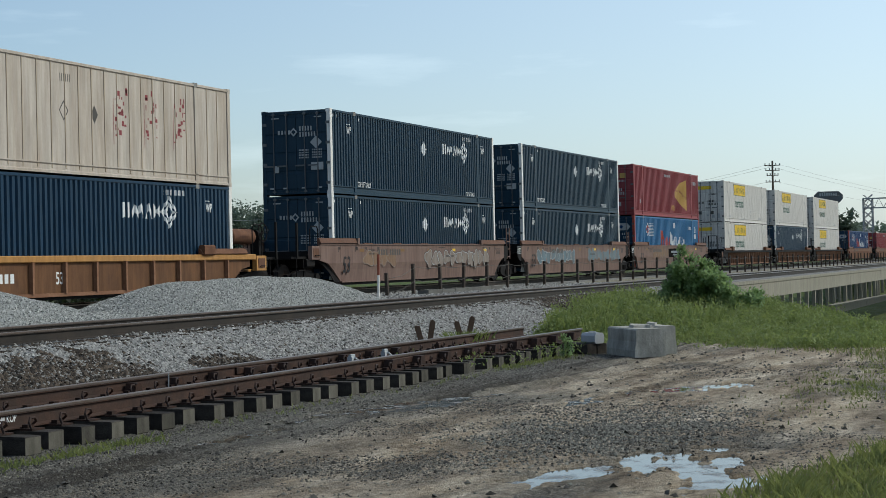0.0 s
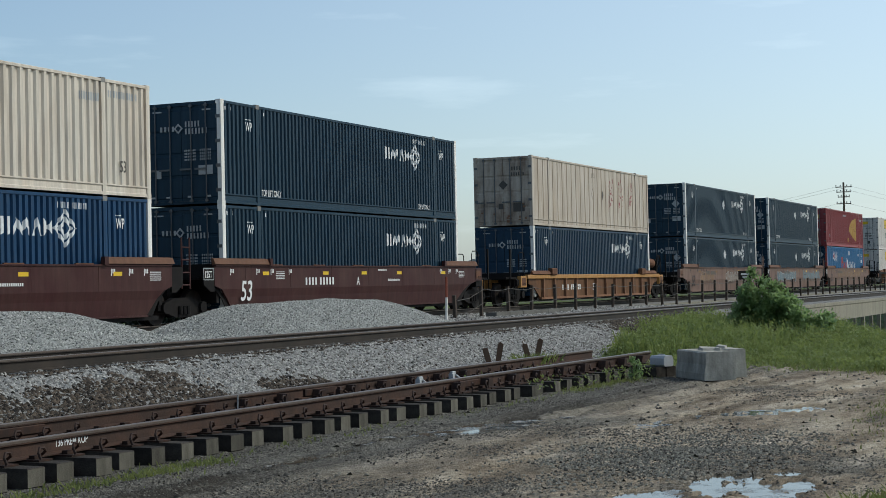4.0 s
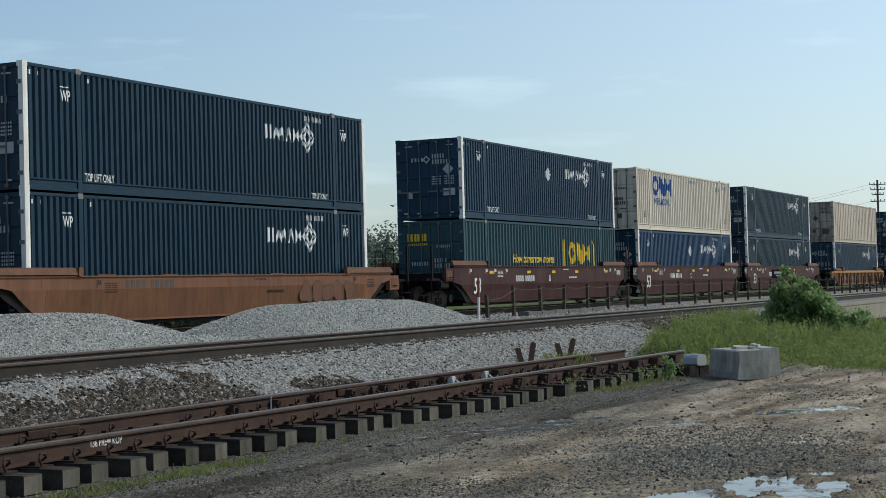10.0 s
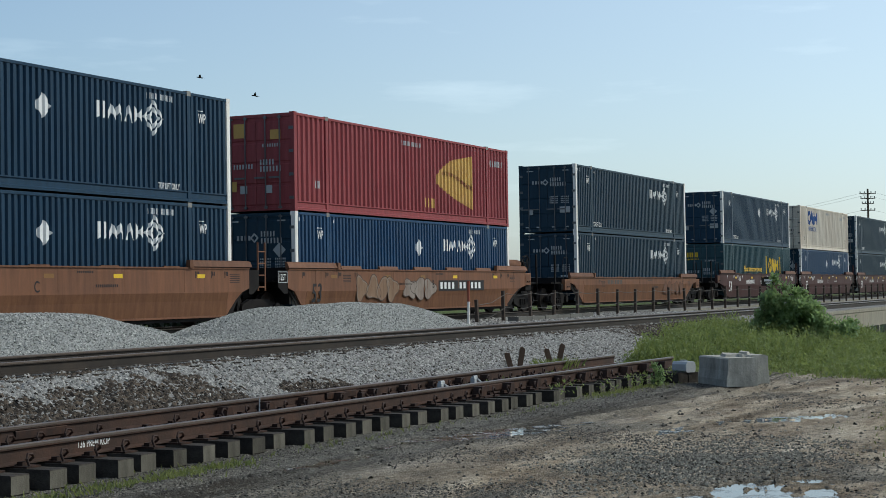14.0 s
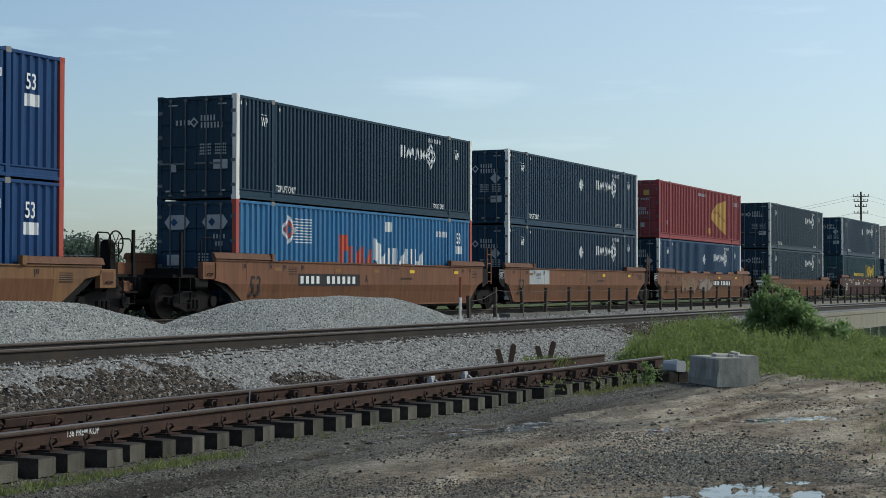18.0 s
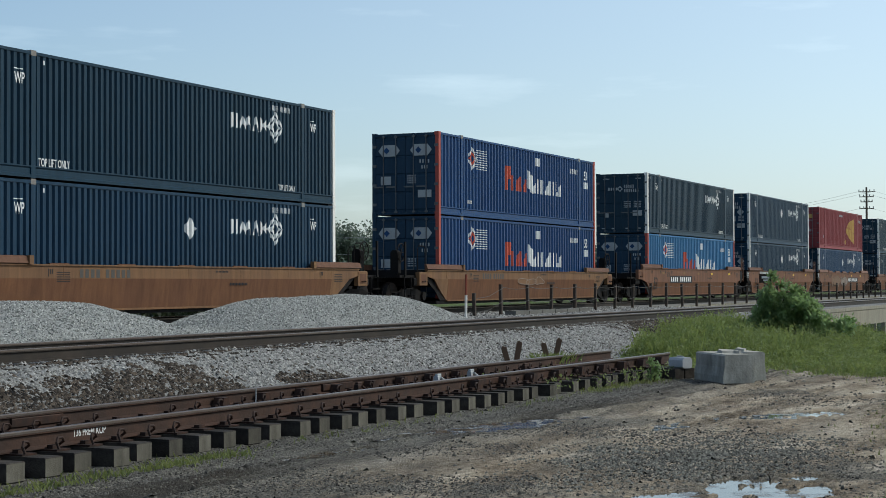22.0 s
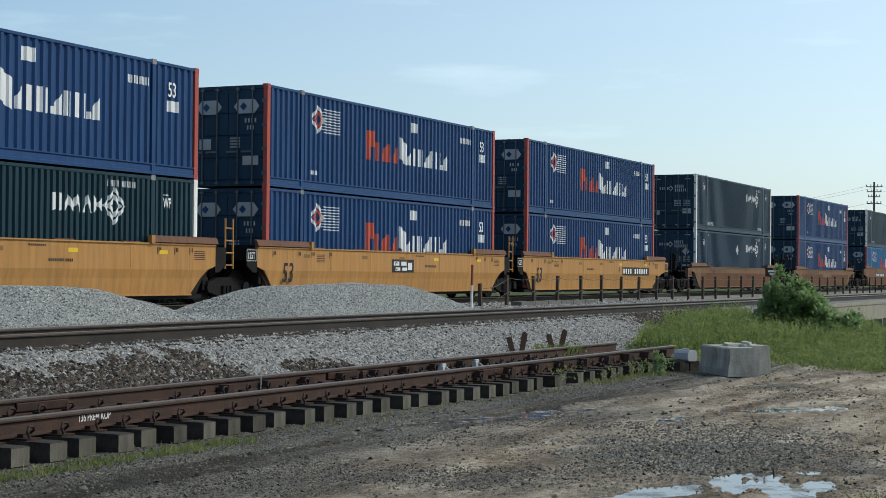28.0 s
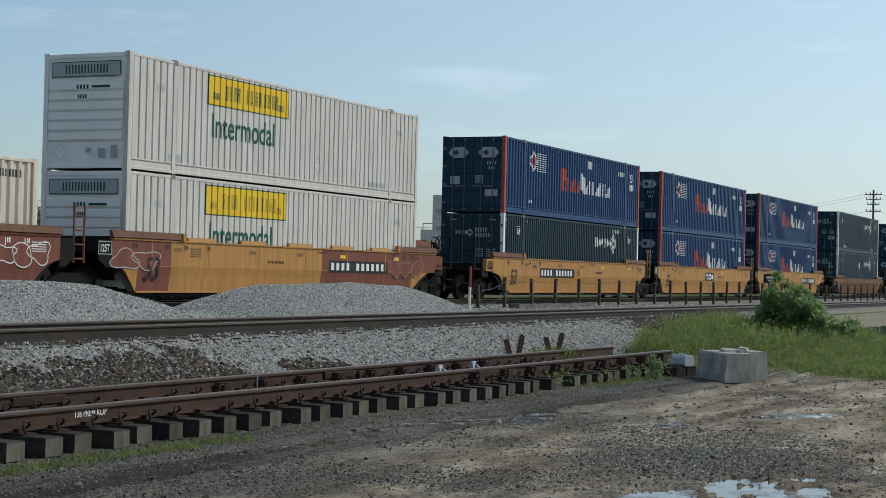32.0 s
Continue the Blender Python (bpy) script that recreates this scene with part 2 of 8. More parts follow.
DUST = (0.13, 0.11, 0.09)
RUSTY = (0.10, 0.045, 0.025)
M = {
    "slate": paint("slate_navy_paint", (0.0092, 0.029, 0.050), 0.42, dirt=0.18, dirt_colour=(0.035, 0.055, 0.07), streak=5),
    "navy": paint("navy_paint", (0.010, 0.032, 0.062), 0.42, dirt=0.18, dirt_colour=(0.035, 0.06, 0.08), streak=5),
    "blue": paint("clean_blue_paint", (0.010, 0.042, 0.098), 0.42, dirt=0.2, dirt_colour=(0.05, 0.07, 0.1), streak=5),
    "blackgreen": paint("black_green_paint", (0.009, 0.030, 0.043), 0.42, dirt=0.18, dirt_colour=(0.035, 0.055, 0.06), streak=5),
    "green": paint("dull_green_paint", (0.020, 0.054, 0.069), 0.45, dirt=0.25, dirt_colour=(0.06, 0.09, 0.09), streak=5),
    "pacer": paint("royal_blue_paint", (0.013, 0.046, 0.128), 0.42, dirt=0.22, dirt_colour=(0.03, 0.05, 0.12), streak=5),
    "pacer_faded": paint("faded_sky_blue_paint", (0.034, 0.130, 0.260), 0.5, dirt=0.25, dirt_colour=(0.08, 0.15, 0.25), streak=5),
    "red": paint("faded_red_paint", (0.215, 0.045, 0.050), 0.5, dirt=0.25, dirt_colour=(0.15, 0.05, 0.05), streak=5),
    "beige": paint("stained_beige_panel", (0.42, 0.370, 0.318), 0.5, dirt=0.6, dirt_colour=(0.27, 0.20, 0.135), scale=1.8, streak=6),
    "cream": paint("cream_white_paint", (0.545, 0.500, 0.430), 0.5, dirt=0.5, dirt_colour=(0.38, 0.28, 0.20), streak=6),
    "white": paint("weathered_white_paint", (0.490, 0.465, 0.440), 0.45, dirt=0.3, dirt_colour=(0.42, 0.39, 0.33), streak=6),
    "post_white": paint("galvanised_white_post", (0.72, 0.71, 0.68), 0.5, dirt=0.35, dirt_colour=(0.3, 0.25, 0.2), streak=3),
    "post_orange": paint("orange_red_post", (0.34, 0.070, 0.052), 0.5, dirt=0.2),
    "casting": paint("corner_casting_steel", (0.22, 0.22, 0.21), 0.6, metal=0.3, dirt=0.4, dirt_colour=RUSTY),
    "mark_white": paint("white_lettering", (0.60, 0.61, 0.61), 0.5, dirt=0.12),
    "mark_grey": paint("faded_grey_lettering", (0.34, 0.36, 0.37), 0.6, dirt=0.3),
    "mark_blue": paint("blue_lettering", (0.012, 0.065, 0.23), 0.5, dirt=0.1),
    "mark_yellow": paint("yellow_lettering", (0.62, 0.41, 0.03), 0.5, dirt=0.12),
    "mark_faded": paint("faded_yellow_emblem", (0.46, 0.29, 0.085), 0.55, dirt=0.35, dirt_colour=(0.3, 0.1, 0.06)),
    "mark_orange": paint("orange_lettering", (0.42, 0.075, 0.045), 0.5, dirt=0.12),
    "mark_green": paint("dark_green_lettering", (0.008, 0.070, 0.045), 0.5, dirt=0.1),
    "mark_black": paint("black_lettering", (0.018, 0.018, 0.02), 0.6, dirt=0.2),
    "placard_dark": paint("dark_placard", (0.07, 0.065, 0.06), 0.6, dirt=0.2),
    "rod": paint("lock_rod_steel", (0.11, 0.12, 0.13), 0.45, metal=0.5, dirt=0.3, dirt_colour=RUSTY),
    "orange": paint("weathered_orange_paint", (0.158, 0.074, 0.042), 0.6, dirt=0.7, dirt_colour=(0.088, 0.046, 0.032), scale=0.8, streak=2),
    "yellow": paint("railcar_yellow_paint", (0.350, 0.178, 0.056), 0.5, dirt=0.35, dirt_colour=(0.28, 0.16, 0.075), scale=0.7, streak=2),
    "fec": paint("dusty_tan_orange_paint", (0.165, 0.090, 0.045), 0.6, dirt=0.75, dirt_colour=(0.092, 0.052, 0.034), scale=0.8, streak=2),
    "maroon": paint("maroon_railcar_paint", (0.040, 0.0135, 0.0135), 0.55, dirt=0.4, dirt_colour=(0.085, 0.050, 0.04), streak=2),
    "old_tan": paint("rusty_tan_railcar_paint", (0.165, 0.110, 0.090), 0.7, dirt=0.6, dirt_colour=(0.110, 0.066, 0.054), streak=2),
    "rust": paint("brown_rust", (0.10, 0.048, 0.030), 0.8, dirt=0.5, dirt_colour=(0.22, 0.11, 0.06), scale=3, bump=0.3),
    "brown_rib": paint("rust_brown_steel", (0.17, 0.085, 0.05), 0.75, dirt=0.5, dirt_colour=(0.3, 0.17, 0.1), scale=2.5),
    "black_steel": paint("sooty_black_steel", (0.007, 0.006, 0.006), 0.75, dirt=0.3, dirt_colour=(0.026, 0.021, 0.017), scale=3),
    "wheel": paint("wheel_steel", (0.014, 0.012, 0.011), 0.65, metal=0.1, dirt=0.15, dirt_colour=RUSTY, scale=4),
    "rail_side": paint("rusty_rail_steel", (0.040, 0.026, 0.021), 0.75, dirt=0.5, dirt_colour=(0.095, 0.048, 0.032), scale=2.5, bump=0.2),
    "rail_main": paint("dark_main_line_rail", (0.026, 0.022, 0.019), 0.6, dirt=0.4, dirt_colour=(0.07, 0.052, 0.04), scale=2),
    "rail_head": paint("worn_rail_head", (0.15, 0.125, 0.11), 0.33, metal=0.7, dirt=0.4, dirt_colour=RUSTY, scale=3),
    "tie": paint("creosoted_dark_timber", (0.026, 0.022, 0.019), 0.85, dirt=0.55, dirt_colour=(0.085, 0.075, 0.062), scale=6, grain=60, bump=0.5, vary=0.35),
    "clip": paint("rusty_rail_clip", (0.030, 0.020, 0.017), 0.7, metal=0.2, dirt=0.5, dirt_colour=RUSTY, scale=8),
    "concrete": paint("weathered_concrete", (0.360, 0.345, 0.300), 0.9, dirt=0.7, dirt_colour=(0.12, 0.115, 0.10), scale=3.2, streak=2, grain=25, bump=0.3),
    "bridge": paint("stained_bridge_concrete", (0.23, 0.215, 0.175), 0.9, dirt=0.5, dirt_colour=(0.22, 0.19, 0.15), scale=0.5, streak=3, grain=12),
    "timber": paint("old_timber", (0.13, 0.10, 0.075), 0.9, dirt=0.5, dirt_colour=(0.05, 0.04, 0.03), scale=4, streak=5, bump=0.4),
    "white_post": paint("white_marker_paint", (0.68, 0.66, 0.62), 0.6, dirt=0.4, dirt_colour=(0.3, 0.22, 0.17), scale=6),
    "red_post": paint("rusty_red_marker_paint", (0.25, 0.07, 0.045), 0.7, dirt=0.4, scale=6),
    "plastic_white": paint("white_plastic", (0.37, 0.385, 0.40), 0.4, dirt=0.35, dirt_colour=(0.35, 0.33, 0.3), scale=6),
    "galv": paint("galvanised_lattice_steel", (0.30, 0.31, 0.32), 0.6, metal=0.3, dirt=0.2),
    "cable": paint("slack_steel_cable", (0.085, 0.080, 0.075), 0.6, metal=0.4, dirt=0.3),
    "bark": paint("brown_bark", (0.07, 0.055, 0.04), 0.95, dirt=0.5, scale=6, bump=0.5),
    "feather": paint("dark_feathers", (0.02, 0.02, 0.022), 0.8, dirt=0.2),
}
M["spray_pale"] = paint("faded_pale_spray", (0.215, 0.185, 0.160), 0.75, dirt=0.7, dirt_colour=(0.12, 0.075, 0.06), scale=2.5, streak=2)
M["spray_blue"] = paint("faded_blue_spray", (0.120, 0.170, 0.195), 0.75, dirt=0.7, dirt_colour=(0.13, 0.09, 0.075), scale=2.5, streak=2)
M["spray_tan"] = paint("faded_tan_spray", (0.190, 0.125, 0.082), 0.75, dirt=0.6, dirt_colour=(0.11, 0.06, 0.04), scale=2.5, streak=2)
M["spray_dark"] = paint("thin_dark_spray", (0.060, 0.045, 0.040), 0.75, dirt=0.5, scale=3)
M["trough"] = paint("dark_stained_concrete", (0.125, 0.122, 0.112), 0.9, dirt=0.6, dirt_colour=(0.06, 0.055, 0.05), scale=2, grain=25, bump=0.3)
M["ochre"] = paint("rusty_ochre_railcar_paint", (0.128, 0.063, 0.031), 0.7, dirt=0.8, dirt_colour=(0.058, 0.031, 0.020), scale=1.6, streak=2)
M["beige_rust"] = paint("rust_stained_beige_door", (0.36, 0.315, 0.265), 0.65, dirt=0.9, dirt_colour=(0.125, 0.070, 0.042), scale=2.2, streak=2.5)
# lighter than the white sides: sky fill on the shaded end, put in colour
M["white_end"] = paint("brightened_white_end_paint", (0.70, 0.69, 0.665), 0.5, dirt=0.45, dirt_colour=(0.45, 0.43, 0.39), scale=1.6)
M["beige_seam"] = paint("darker_beige_seam", (0.40, 0.33, 0.25), 0.6, dirt=0.4, dirt_colour=(0.2, 0.12, 0.07), streak=4)
M["old_rust"] = paint("rust_red_primer", (0.165, 0.062, 0.045), 0.75, dirt=0.5, dirt_colour=(0.09, 0.045, 0.035), scale=1.2, streak=2)
M["ballast"] = island("grey_ballast_stone", (0.070, 0.068, 0.065), (0.365, 0.36, 0.34))
M["ballast_old"] = island("dirty_brown_ballast_stone", (0.004, 0.0032, 0.0025), (0.092, 0.071, 0.053))
M["gravel"] = island("blue_grey_gravel", (0.105, 0.110, 0.105), (0.41, 0.415, 0.39))
M["pebble"] = island("mixed_ground_pebble", (0.016, 0.0145, 0.0125), (0.140, 0.132, 0.113))
M["patch_stone"] = island("grey_green_crushed_stone", (0.022, 0.022, 0.020), (0.190, 0.187, 0.162))
M["leaf"] = leafy("bush_leaves", (0.028, 0.074, 0.030), (0.240, 0.330, 0.135))
M["weed"] = leafy("weed_leaves", (0.030, 0.062, 0.018), (0.190, 0.230, 0.070))
M["grass"] = leafy("short_grass", (0.050, 0.075, 0.022), (0.170, 0.190, 0.060))
M["far_leaf"] = leafy("far_tree_leaves", (0.040, 0.060, 0.044), (0.095, 0.125, 0.095))
# near-black leaves: the shade seen under the cars is put in this colour
M["shade_leaf"] = leafy("shade_dark_leaves", (0.007, 0.012, 0.006), (0.024, 0.033, 0.015))
# brown; on yellow cars it also carries the shade of the guides' sides
M["guide"] = paint("brown_and_shade_guide", (0.115, 0.056, 0.034), 0.65, dirt=0.5, dirt_colour=(0.08, 0.04, 0.025), scale=1.5, streak=2)
M["faded_reflector"] = paint("faded_brown_reflector", (0.20, 0.105, 0.035), 0.6, dirt=0.3)
# rust brown, darkened further for the shade on the inward-sloping band
M["lower_rust_shade"] = paint("rust_and_slant_shade", (0.105, 0.050, 0.028), 0.75, dirt=0.5, dirt_colour=(0.18, 0.085, 0.04), scale=1.2, streak=2)
M["post_steel"] = paint("rusted_dark_fence_steel", (0.055, 0.046, 0.040), 0.8, dirt=0.5, dirt_colour=(0.10, 0.065, 0.045), scale=5)
# grey end grain, with sun on the tie ends worked into the tone
M["tie_end"] = paint("sunlit_grey_end_grain", (0.092, 0.086, 0.070), 0.9, dirt=0.7, dirt_colour=(0.035, 0.030, 0.025), scale=9, streak=3, grain=70, bump=0.4, vary=0.35)
M["stake"] = paint("split_grey_brown_stake", (0.12, 0.075, 0.05), 0.9, dirt=0.5, dirt_colour=(0.10, 0.06, 0.045), scale=5, streak=4)


# ---- mesh helpers ----
def mesh(name, verts, faces, material, smooth=False):
    me = bpy.data.meshes.new(name)
    me.from_pydata([tuple(v) for v in verts], [], [tuple(f) for f in faces])
    if material:
        me.materials.append(material)
    if smooth:
        me.polygons.foreach_set("use_smooth", [True] * len(me.polygons))
    me.update()
    return me


class Shape:
    """Collects boxes, prisms, tubes and strips into one mesh."""

    def __init__(self):
        self.v, self.f = [], []

    def add(self, verts, faces):
        k = len(self.v)
        self.v += [tuple(p) for p in verts]
        self.f += [tuple(i + k for i in q) for q in faces]
        return self

    def box(self, x0, x1, y0, y1, z0, z1, c=0.0):
        """A box; c cuts a small bevel along its four long x edges."""
        if c:
            ring = [(y0 + c, z0), (y1 - c, z0), (y1, z0 + c), (y1, z1 - c), (y1 - c, z1), (y0 + c, z1), (y0, z1 - c), (y0, z0 + c)]
            return self.extrude_x(ring, x0, x1)
        v = [(x, y, z) for x in (x0, x1) for y in (y0, y1) for z in (z0, z1)]
        return self.add(v, [(0, 1, 3, 2), (4, 6, 7, 5), (0, 4, 5, 1), (2, 3, 7, 6), (0, 2, 6, 4), (1, 5, 7, 3)])

    def extrude_x(self, ring, x0, x1):
        n = len(ring)
        v = [(x0, y, z) for y, z in ring] + [(x1, y, z) for y, z in ring]
        f = [(i, i + n, (i + 1) % n + n, (i + 1) % n) for i in range(n)]
        return self.add(v, f + [tuple(range(n)), tuple(reversed(range(n, 2 * n)))])

    def extrude_y(self, ring, y0, y1):
        n = len(ring)
        v = [(x, y0, z) for x, z in ring] + [(x, y1, z) for x, z in ring]
        f = [((i + 1) % n, (i + 1) % n + n, i + n, i) for i in range(n)]
        return self.add(v, f + [tuple(reversed(range(n))), tuple(range(n, 2 * n))])

    def tube(self, points, r, n=6, taper=1.0):
        """A round bar along a line of points."""
        pts = [Vector(p) for p in points]
        k, base = len(pts), len(self.v)
        for i, p in enumerate(pts):
            d = (pts[min(i + 1, k - 1)] - pts[max(i - 1, 0)]).normalized()
            a = d.orthogonal().normalized() if abs(d.z) > 0.95 else d.cross(Vector((0, 0, 1))).normalized()
            b = d.cross(a)
            rr = r * (1 + (taper - 1) * i / max(1, k - 1))
            for j in range(n):
                q = 2 * math.pi * j / n
                self.v.append(tuple(p + rr * (math.cos(q) * a + math.sin(q) * b)))
        for i in range(k - 1):
            for j in range(n):
                self.f.append((base + i * n + j, base + i * n + (j + 1) % n, base + (i + 1) * n + (j + 1) % n, base + (i + 1) * n + j))
        self.f.append(tuple(base + j for j in reversed(range(n))))
        self.f.append(tuple(base + (k - 1) * n + j for j in range(n)))
        return self

    def wheel(self, x, y0, y1, z, r, n=24):
        """A disc or drum with its axle along y."""
        base = len(self.v)
        for y in (y0, y1):
            for j in range(n):
                q = 2 * math.pi * j / n
                self.v.append((x + r * math.cos(q), y, z + r * math.sin(q)))
        for j in range(n):
            self.f.append((base + j, base + n + j, base + n + (j + 1) % n, base + (j + 1) % n))
        self.f += [tuple(base + j for j in range(n)), tuple(base + n + j for j in reversed(range(n)))]
        return self

    def done(self, name, material, smooth=False):
        return mesh(name, self.v, self.f, material, smooth)


MESHES = {}


def cached(key, make):
    if key not in MESHES:
        MESHES[key] = make()
    return MESHES[key]


def part(name, me, parent, label=""):
    """One mesh as a part under a thing or a part."""
    ob = new(name, me)
    ob.parent = parent
    return tagged(ob, label)


def letters(text, size, material, squeeze=1.0, slant=0.0):
    """Flat lettering in the plane x-z, facing -y, with its lower left at the origin."""
    def make():
        cu = bpy.data.curves.new("lettering", "FONT")
        cu.body, cu.size, cu.shear, cu.offset = text, size, slant, size * 0.012
        ob = bpy.data.objects.new("lettering", cu)
        scene.collection.objects.link(ob)
        me = bpy.data.meshes.new_from_object(ob.evaluated_get(bpy.context.evaluated_depsgraph_get()))
        bpy.data.objects.remove(ob)
        me.transform(Matrix(((squeeze, 0, 0, 0), (0, 0, 1, 0), (0, 1, 0, 0), (0, 0, 0, 1))))
        me.flip_normals()
        me.materials.clear()
        me.materials.append(material)
        return me
    return cached(("letters", text, size, material.name, squeeze, slant), make)


def stones(name, count, place, size, material, seed, label, flat=0.7):
    """Loose stones as one mesh: squashed, turned lumps with an open, buried foot. place(rng, n) gives their x, y, z."""
    rng = np.random.default_rng(seed)
    pts = place(rng, count)
    n = len(pts)
    unit = np.array([(1, 0, 0), (0, 1, 0), (-1, 0, 0), (0, -1, 0), (0, 0, 1)], float)
    s = size * rng.uniform(0.55, 1.35, (n, 1, 1)) * rng.uniform(0.65, 1.25, (n, 5, 1)) * 0.5
    v = unit[None] * s
    v[:, :, 2] *= flat
    a, b = rng.uniform(0, 6.28, n), rng.normal(0, 0.5, n)
    ca, sa, cb, sb = np.cos(a), np.sin(a), np.cos(b), np.sin(b)
    x, y, z = v[:, :, 0].copy(), v[:, :, 1].copy(), v[:, :, 2].copy()
    y, z = y * cb[:, None] - z * sb[:, None], y * sb[:, None] + z * cb[:, None]
    x, y = x * ca[:, None] - y * sa[:, None], x * sa[:, None] + y * ca[:, None]
    v = np.stack([x, y, z], 2) + pts[:, None, :]
    v[:, :4, 2] -= 0.12 * size
    tri = np.array([(0, 1, 4), (1, 2, 4), (2, 3, 4), (3, 0, 4)])
    f = (tri[None] + 5 * np.arange(n)[:, None, None]).reshape(-1)
    me = bpy.data.meshes.new(name)
    me.vertices.add(5 * n)
    me.vertices.foreach_set("co", v.reshape(-1))
    me.loops.add(len(f))
    me.loops.foreach_set("vertex_index", f.astype(np.int32))
    me.polygons.add(len(f) // 3)
    me.polygons.foreach_set("loop_start", np.arange(0, len(f), 3, dtype=np.int32))
    me.update(calc_edges=True)
    me.materials.append(material)
    return tagged(new(name, me), label, name.replace("_", " "), kind="stuff")


def blades(name, pts, heights, widths, material, seed, label, lean=0.35, category="plants", parent=None, quads=False):
    """Leaves or grass blades as one mesh: a bent triangle pair at every root, or loose leaf quads."""
    rng = np.random.default_rng(seed)
    n = len(pts)
    a = rng.uniform(0, 6.28, n)
    d = np.stack([np.cos(a), np.sin(a), np.zeros(n)], 1)
    side = np.stack([-np.sin(a), np.cos(a), np.zeros(n)], 1)
    h, w = heights[:, None], widths[:, None]
    up = np.array([[0, 0, 1.0]])
    if quads:
        tilt = rng.uniform(-1.2, 1.2, n)[:, None]
        axis = d * np.cos(tilt) + up * np.sin(tilt)
        v = np.stack([pts, pts + axis * h * 0.5 + side * w, pts + axis * h, pts + axis * h * 0.5 - side * w], 1)
    else:
        l = lean * rng.uniform(0.2, 1.3, n)[:, None]
        v = np.stack([pts - side * w, pts + side * w, pts + up * h * 0.6 + d * h * l * 0.4 + side * w * 0.8, pts + up * h + d * h * l], 1)
    quad = np.array([(0, 1, 2, 3)])
    f = (quad[None] + 4 * np.arange(n)[:, None, None]).reshape(-1)
    me = bpy.data.meshes.new(name)
    me.vertices.add(4 * n)
    me.vertices.foreach_set("co", v.reshape(-1))
    me.loops.add(len(f))
    me.loops.foreach_set("vertex_index", f.astype(np.int32))
    me.polygons.add(n)
    me.polygons.foreach_set("loop_start", np.arange(0, len(f), 4, dtype=np.int32))
    me.update(calc_edges=True)
    me.materials.append(material)
    ob = new(name, me)
    if parent:
        ob.parent = parent
        return ob
    return tagged(ob, label, category, kind="stuff")


# ---- the plan: x runs the way the train runs, y away from the camera, z from the top of the train's rails ----
FLAT = -0.90                     # the dirt yard
SIDING_DIR = radians(-1.85)      # the siding turns a little towards the camera


def smooth(a, b, x):
    t = np.clip((x - a) / (b - a), 0, 1)
    return t * t * (3 - 2 * t)


def waves(x, y, seed, size):
    """Soft uneven ground from a few crossed waves."""
    rng = np.random.default_rng(seed)
    z = 0 * x
    for k in range(9):
        q, w, p = rng.uniform(0, 6.28), rng.uniform(0.6, 2.2) / size, rng.uniform(0, 6.28)
        z = z + np.sin((x * math.cos(q) + y * math.sin(q)) * w * 2 + p) / 9
    return z


# puddle hollows in the yard: centre x, y, half sizes along and across, turn in degrees, how broken the film is
PUDDLES = [(12.98, 4.07, 0.72, 0.29, -14, 0.30), (13.95, 3.66, 0.75, 0.32, 20, 0.65), (13.50, 3.15, 1.42, 0.26, 19, 0.50), (12.72, 2.66, 0.58, 0.24, -20, 0.5),
           (14.93, 3.24, 0.22, 0.38, 0, 0.7), (14.02, 2.96, 0.50, 0.18, 12, 0.6), (21.85, 5.05, 1.15, 0.42, -36, 0.65), (18.65, 7.98, 1.60, 0.46, -17, 0.40),
           (15.0, 8.32, 0.9, 0.16, -4, 0.6), (19.6, 5.95, 0.6, 0.20, 10, 0.7)]
WATER = FLAT - 0.022


def puddle_depth(x, y):
    d = 0 * x
    rough = 1.2 * waves(x, y, 71, 0.20) + 1.3 * waves(x, y, 72, 0.10) + 1.2 * waves(x * 0.5, y * 1.6, 73, 0.06)
    for px, py, a, b, deg, broken in PUDDLES:
        c, s = math.cos(radians(deg)), math.sin(radians(deg))
        u, v = ((x - px) * c + (y - py) * s) / a, (-(x - px) * s + (y - py) * c) / b
        r = np.sqrt(u * u + v * v) + 0.16 * np.sin(5 * u + 3 * v + px) + broken * rough
        d = np.maximum(d, 0.060 * (1 - smooth(0.55, 1.25, r)))
    return d


def shelf(x, y):
    """How level the ground lies round the hollows, 0 to 1."""
    k = 0 * x
    for px, py, a, b, deg, broken in PUDDLES:
        c, s = math.cos(radians(deg)), math.sin(radians(deg))
        u, v = ((x - px) * c + (y - py) * s) / (a + 0.5), (-(x - px) * s + (y - py) * c) / (b + 0.8)
        k = np.maximum(k, 1 - smooth(0.55, 1.3, np.sqrt(u * u + v * v)))
    return k


def rut_side(x, y, off):
    """How far beside a wheel rut of the siding a place lies."""
    return y - (10.1 - 0.032 * (x - 13.4) - off - 0.05 * np.clip(x - 17, 0, 6) ** 1.5)


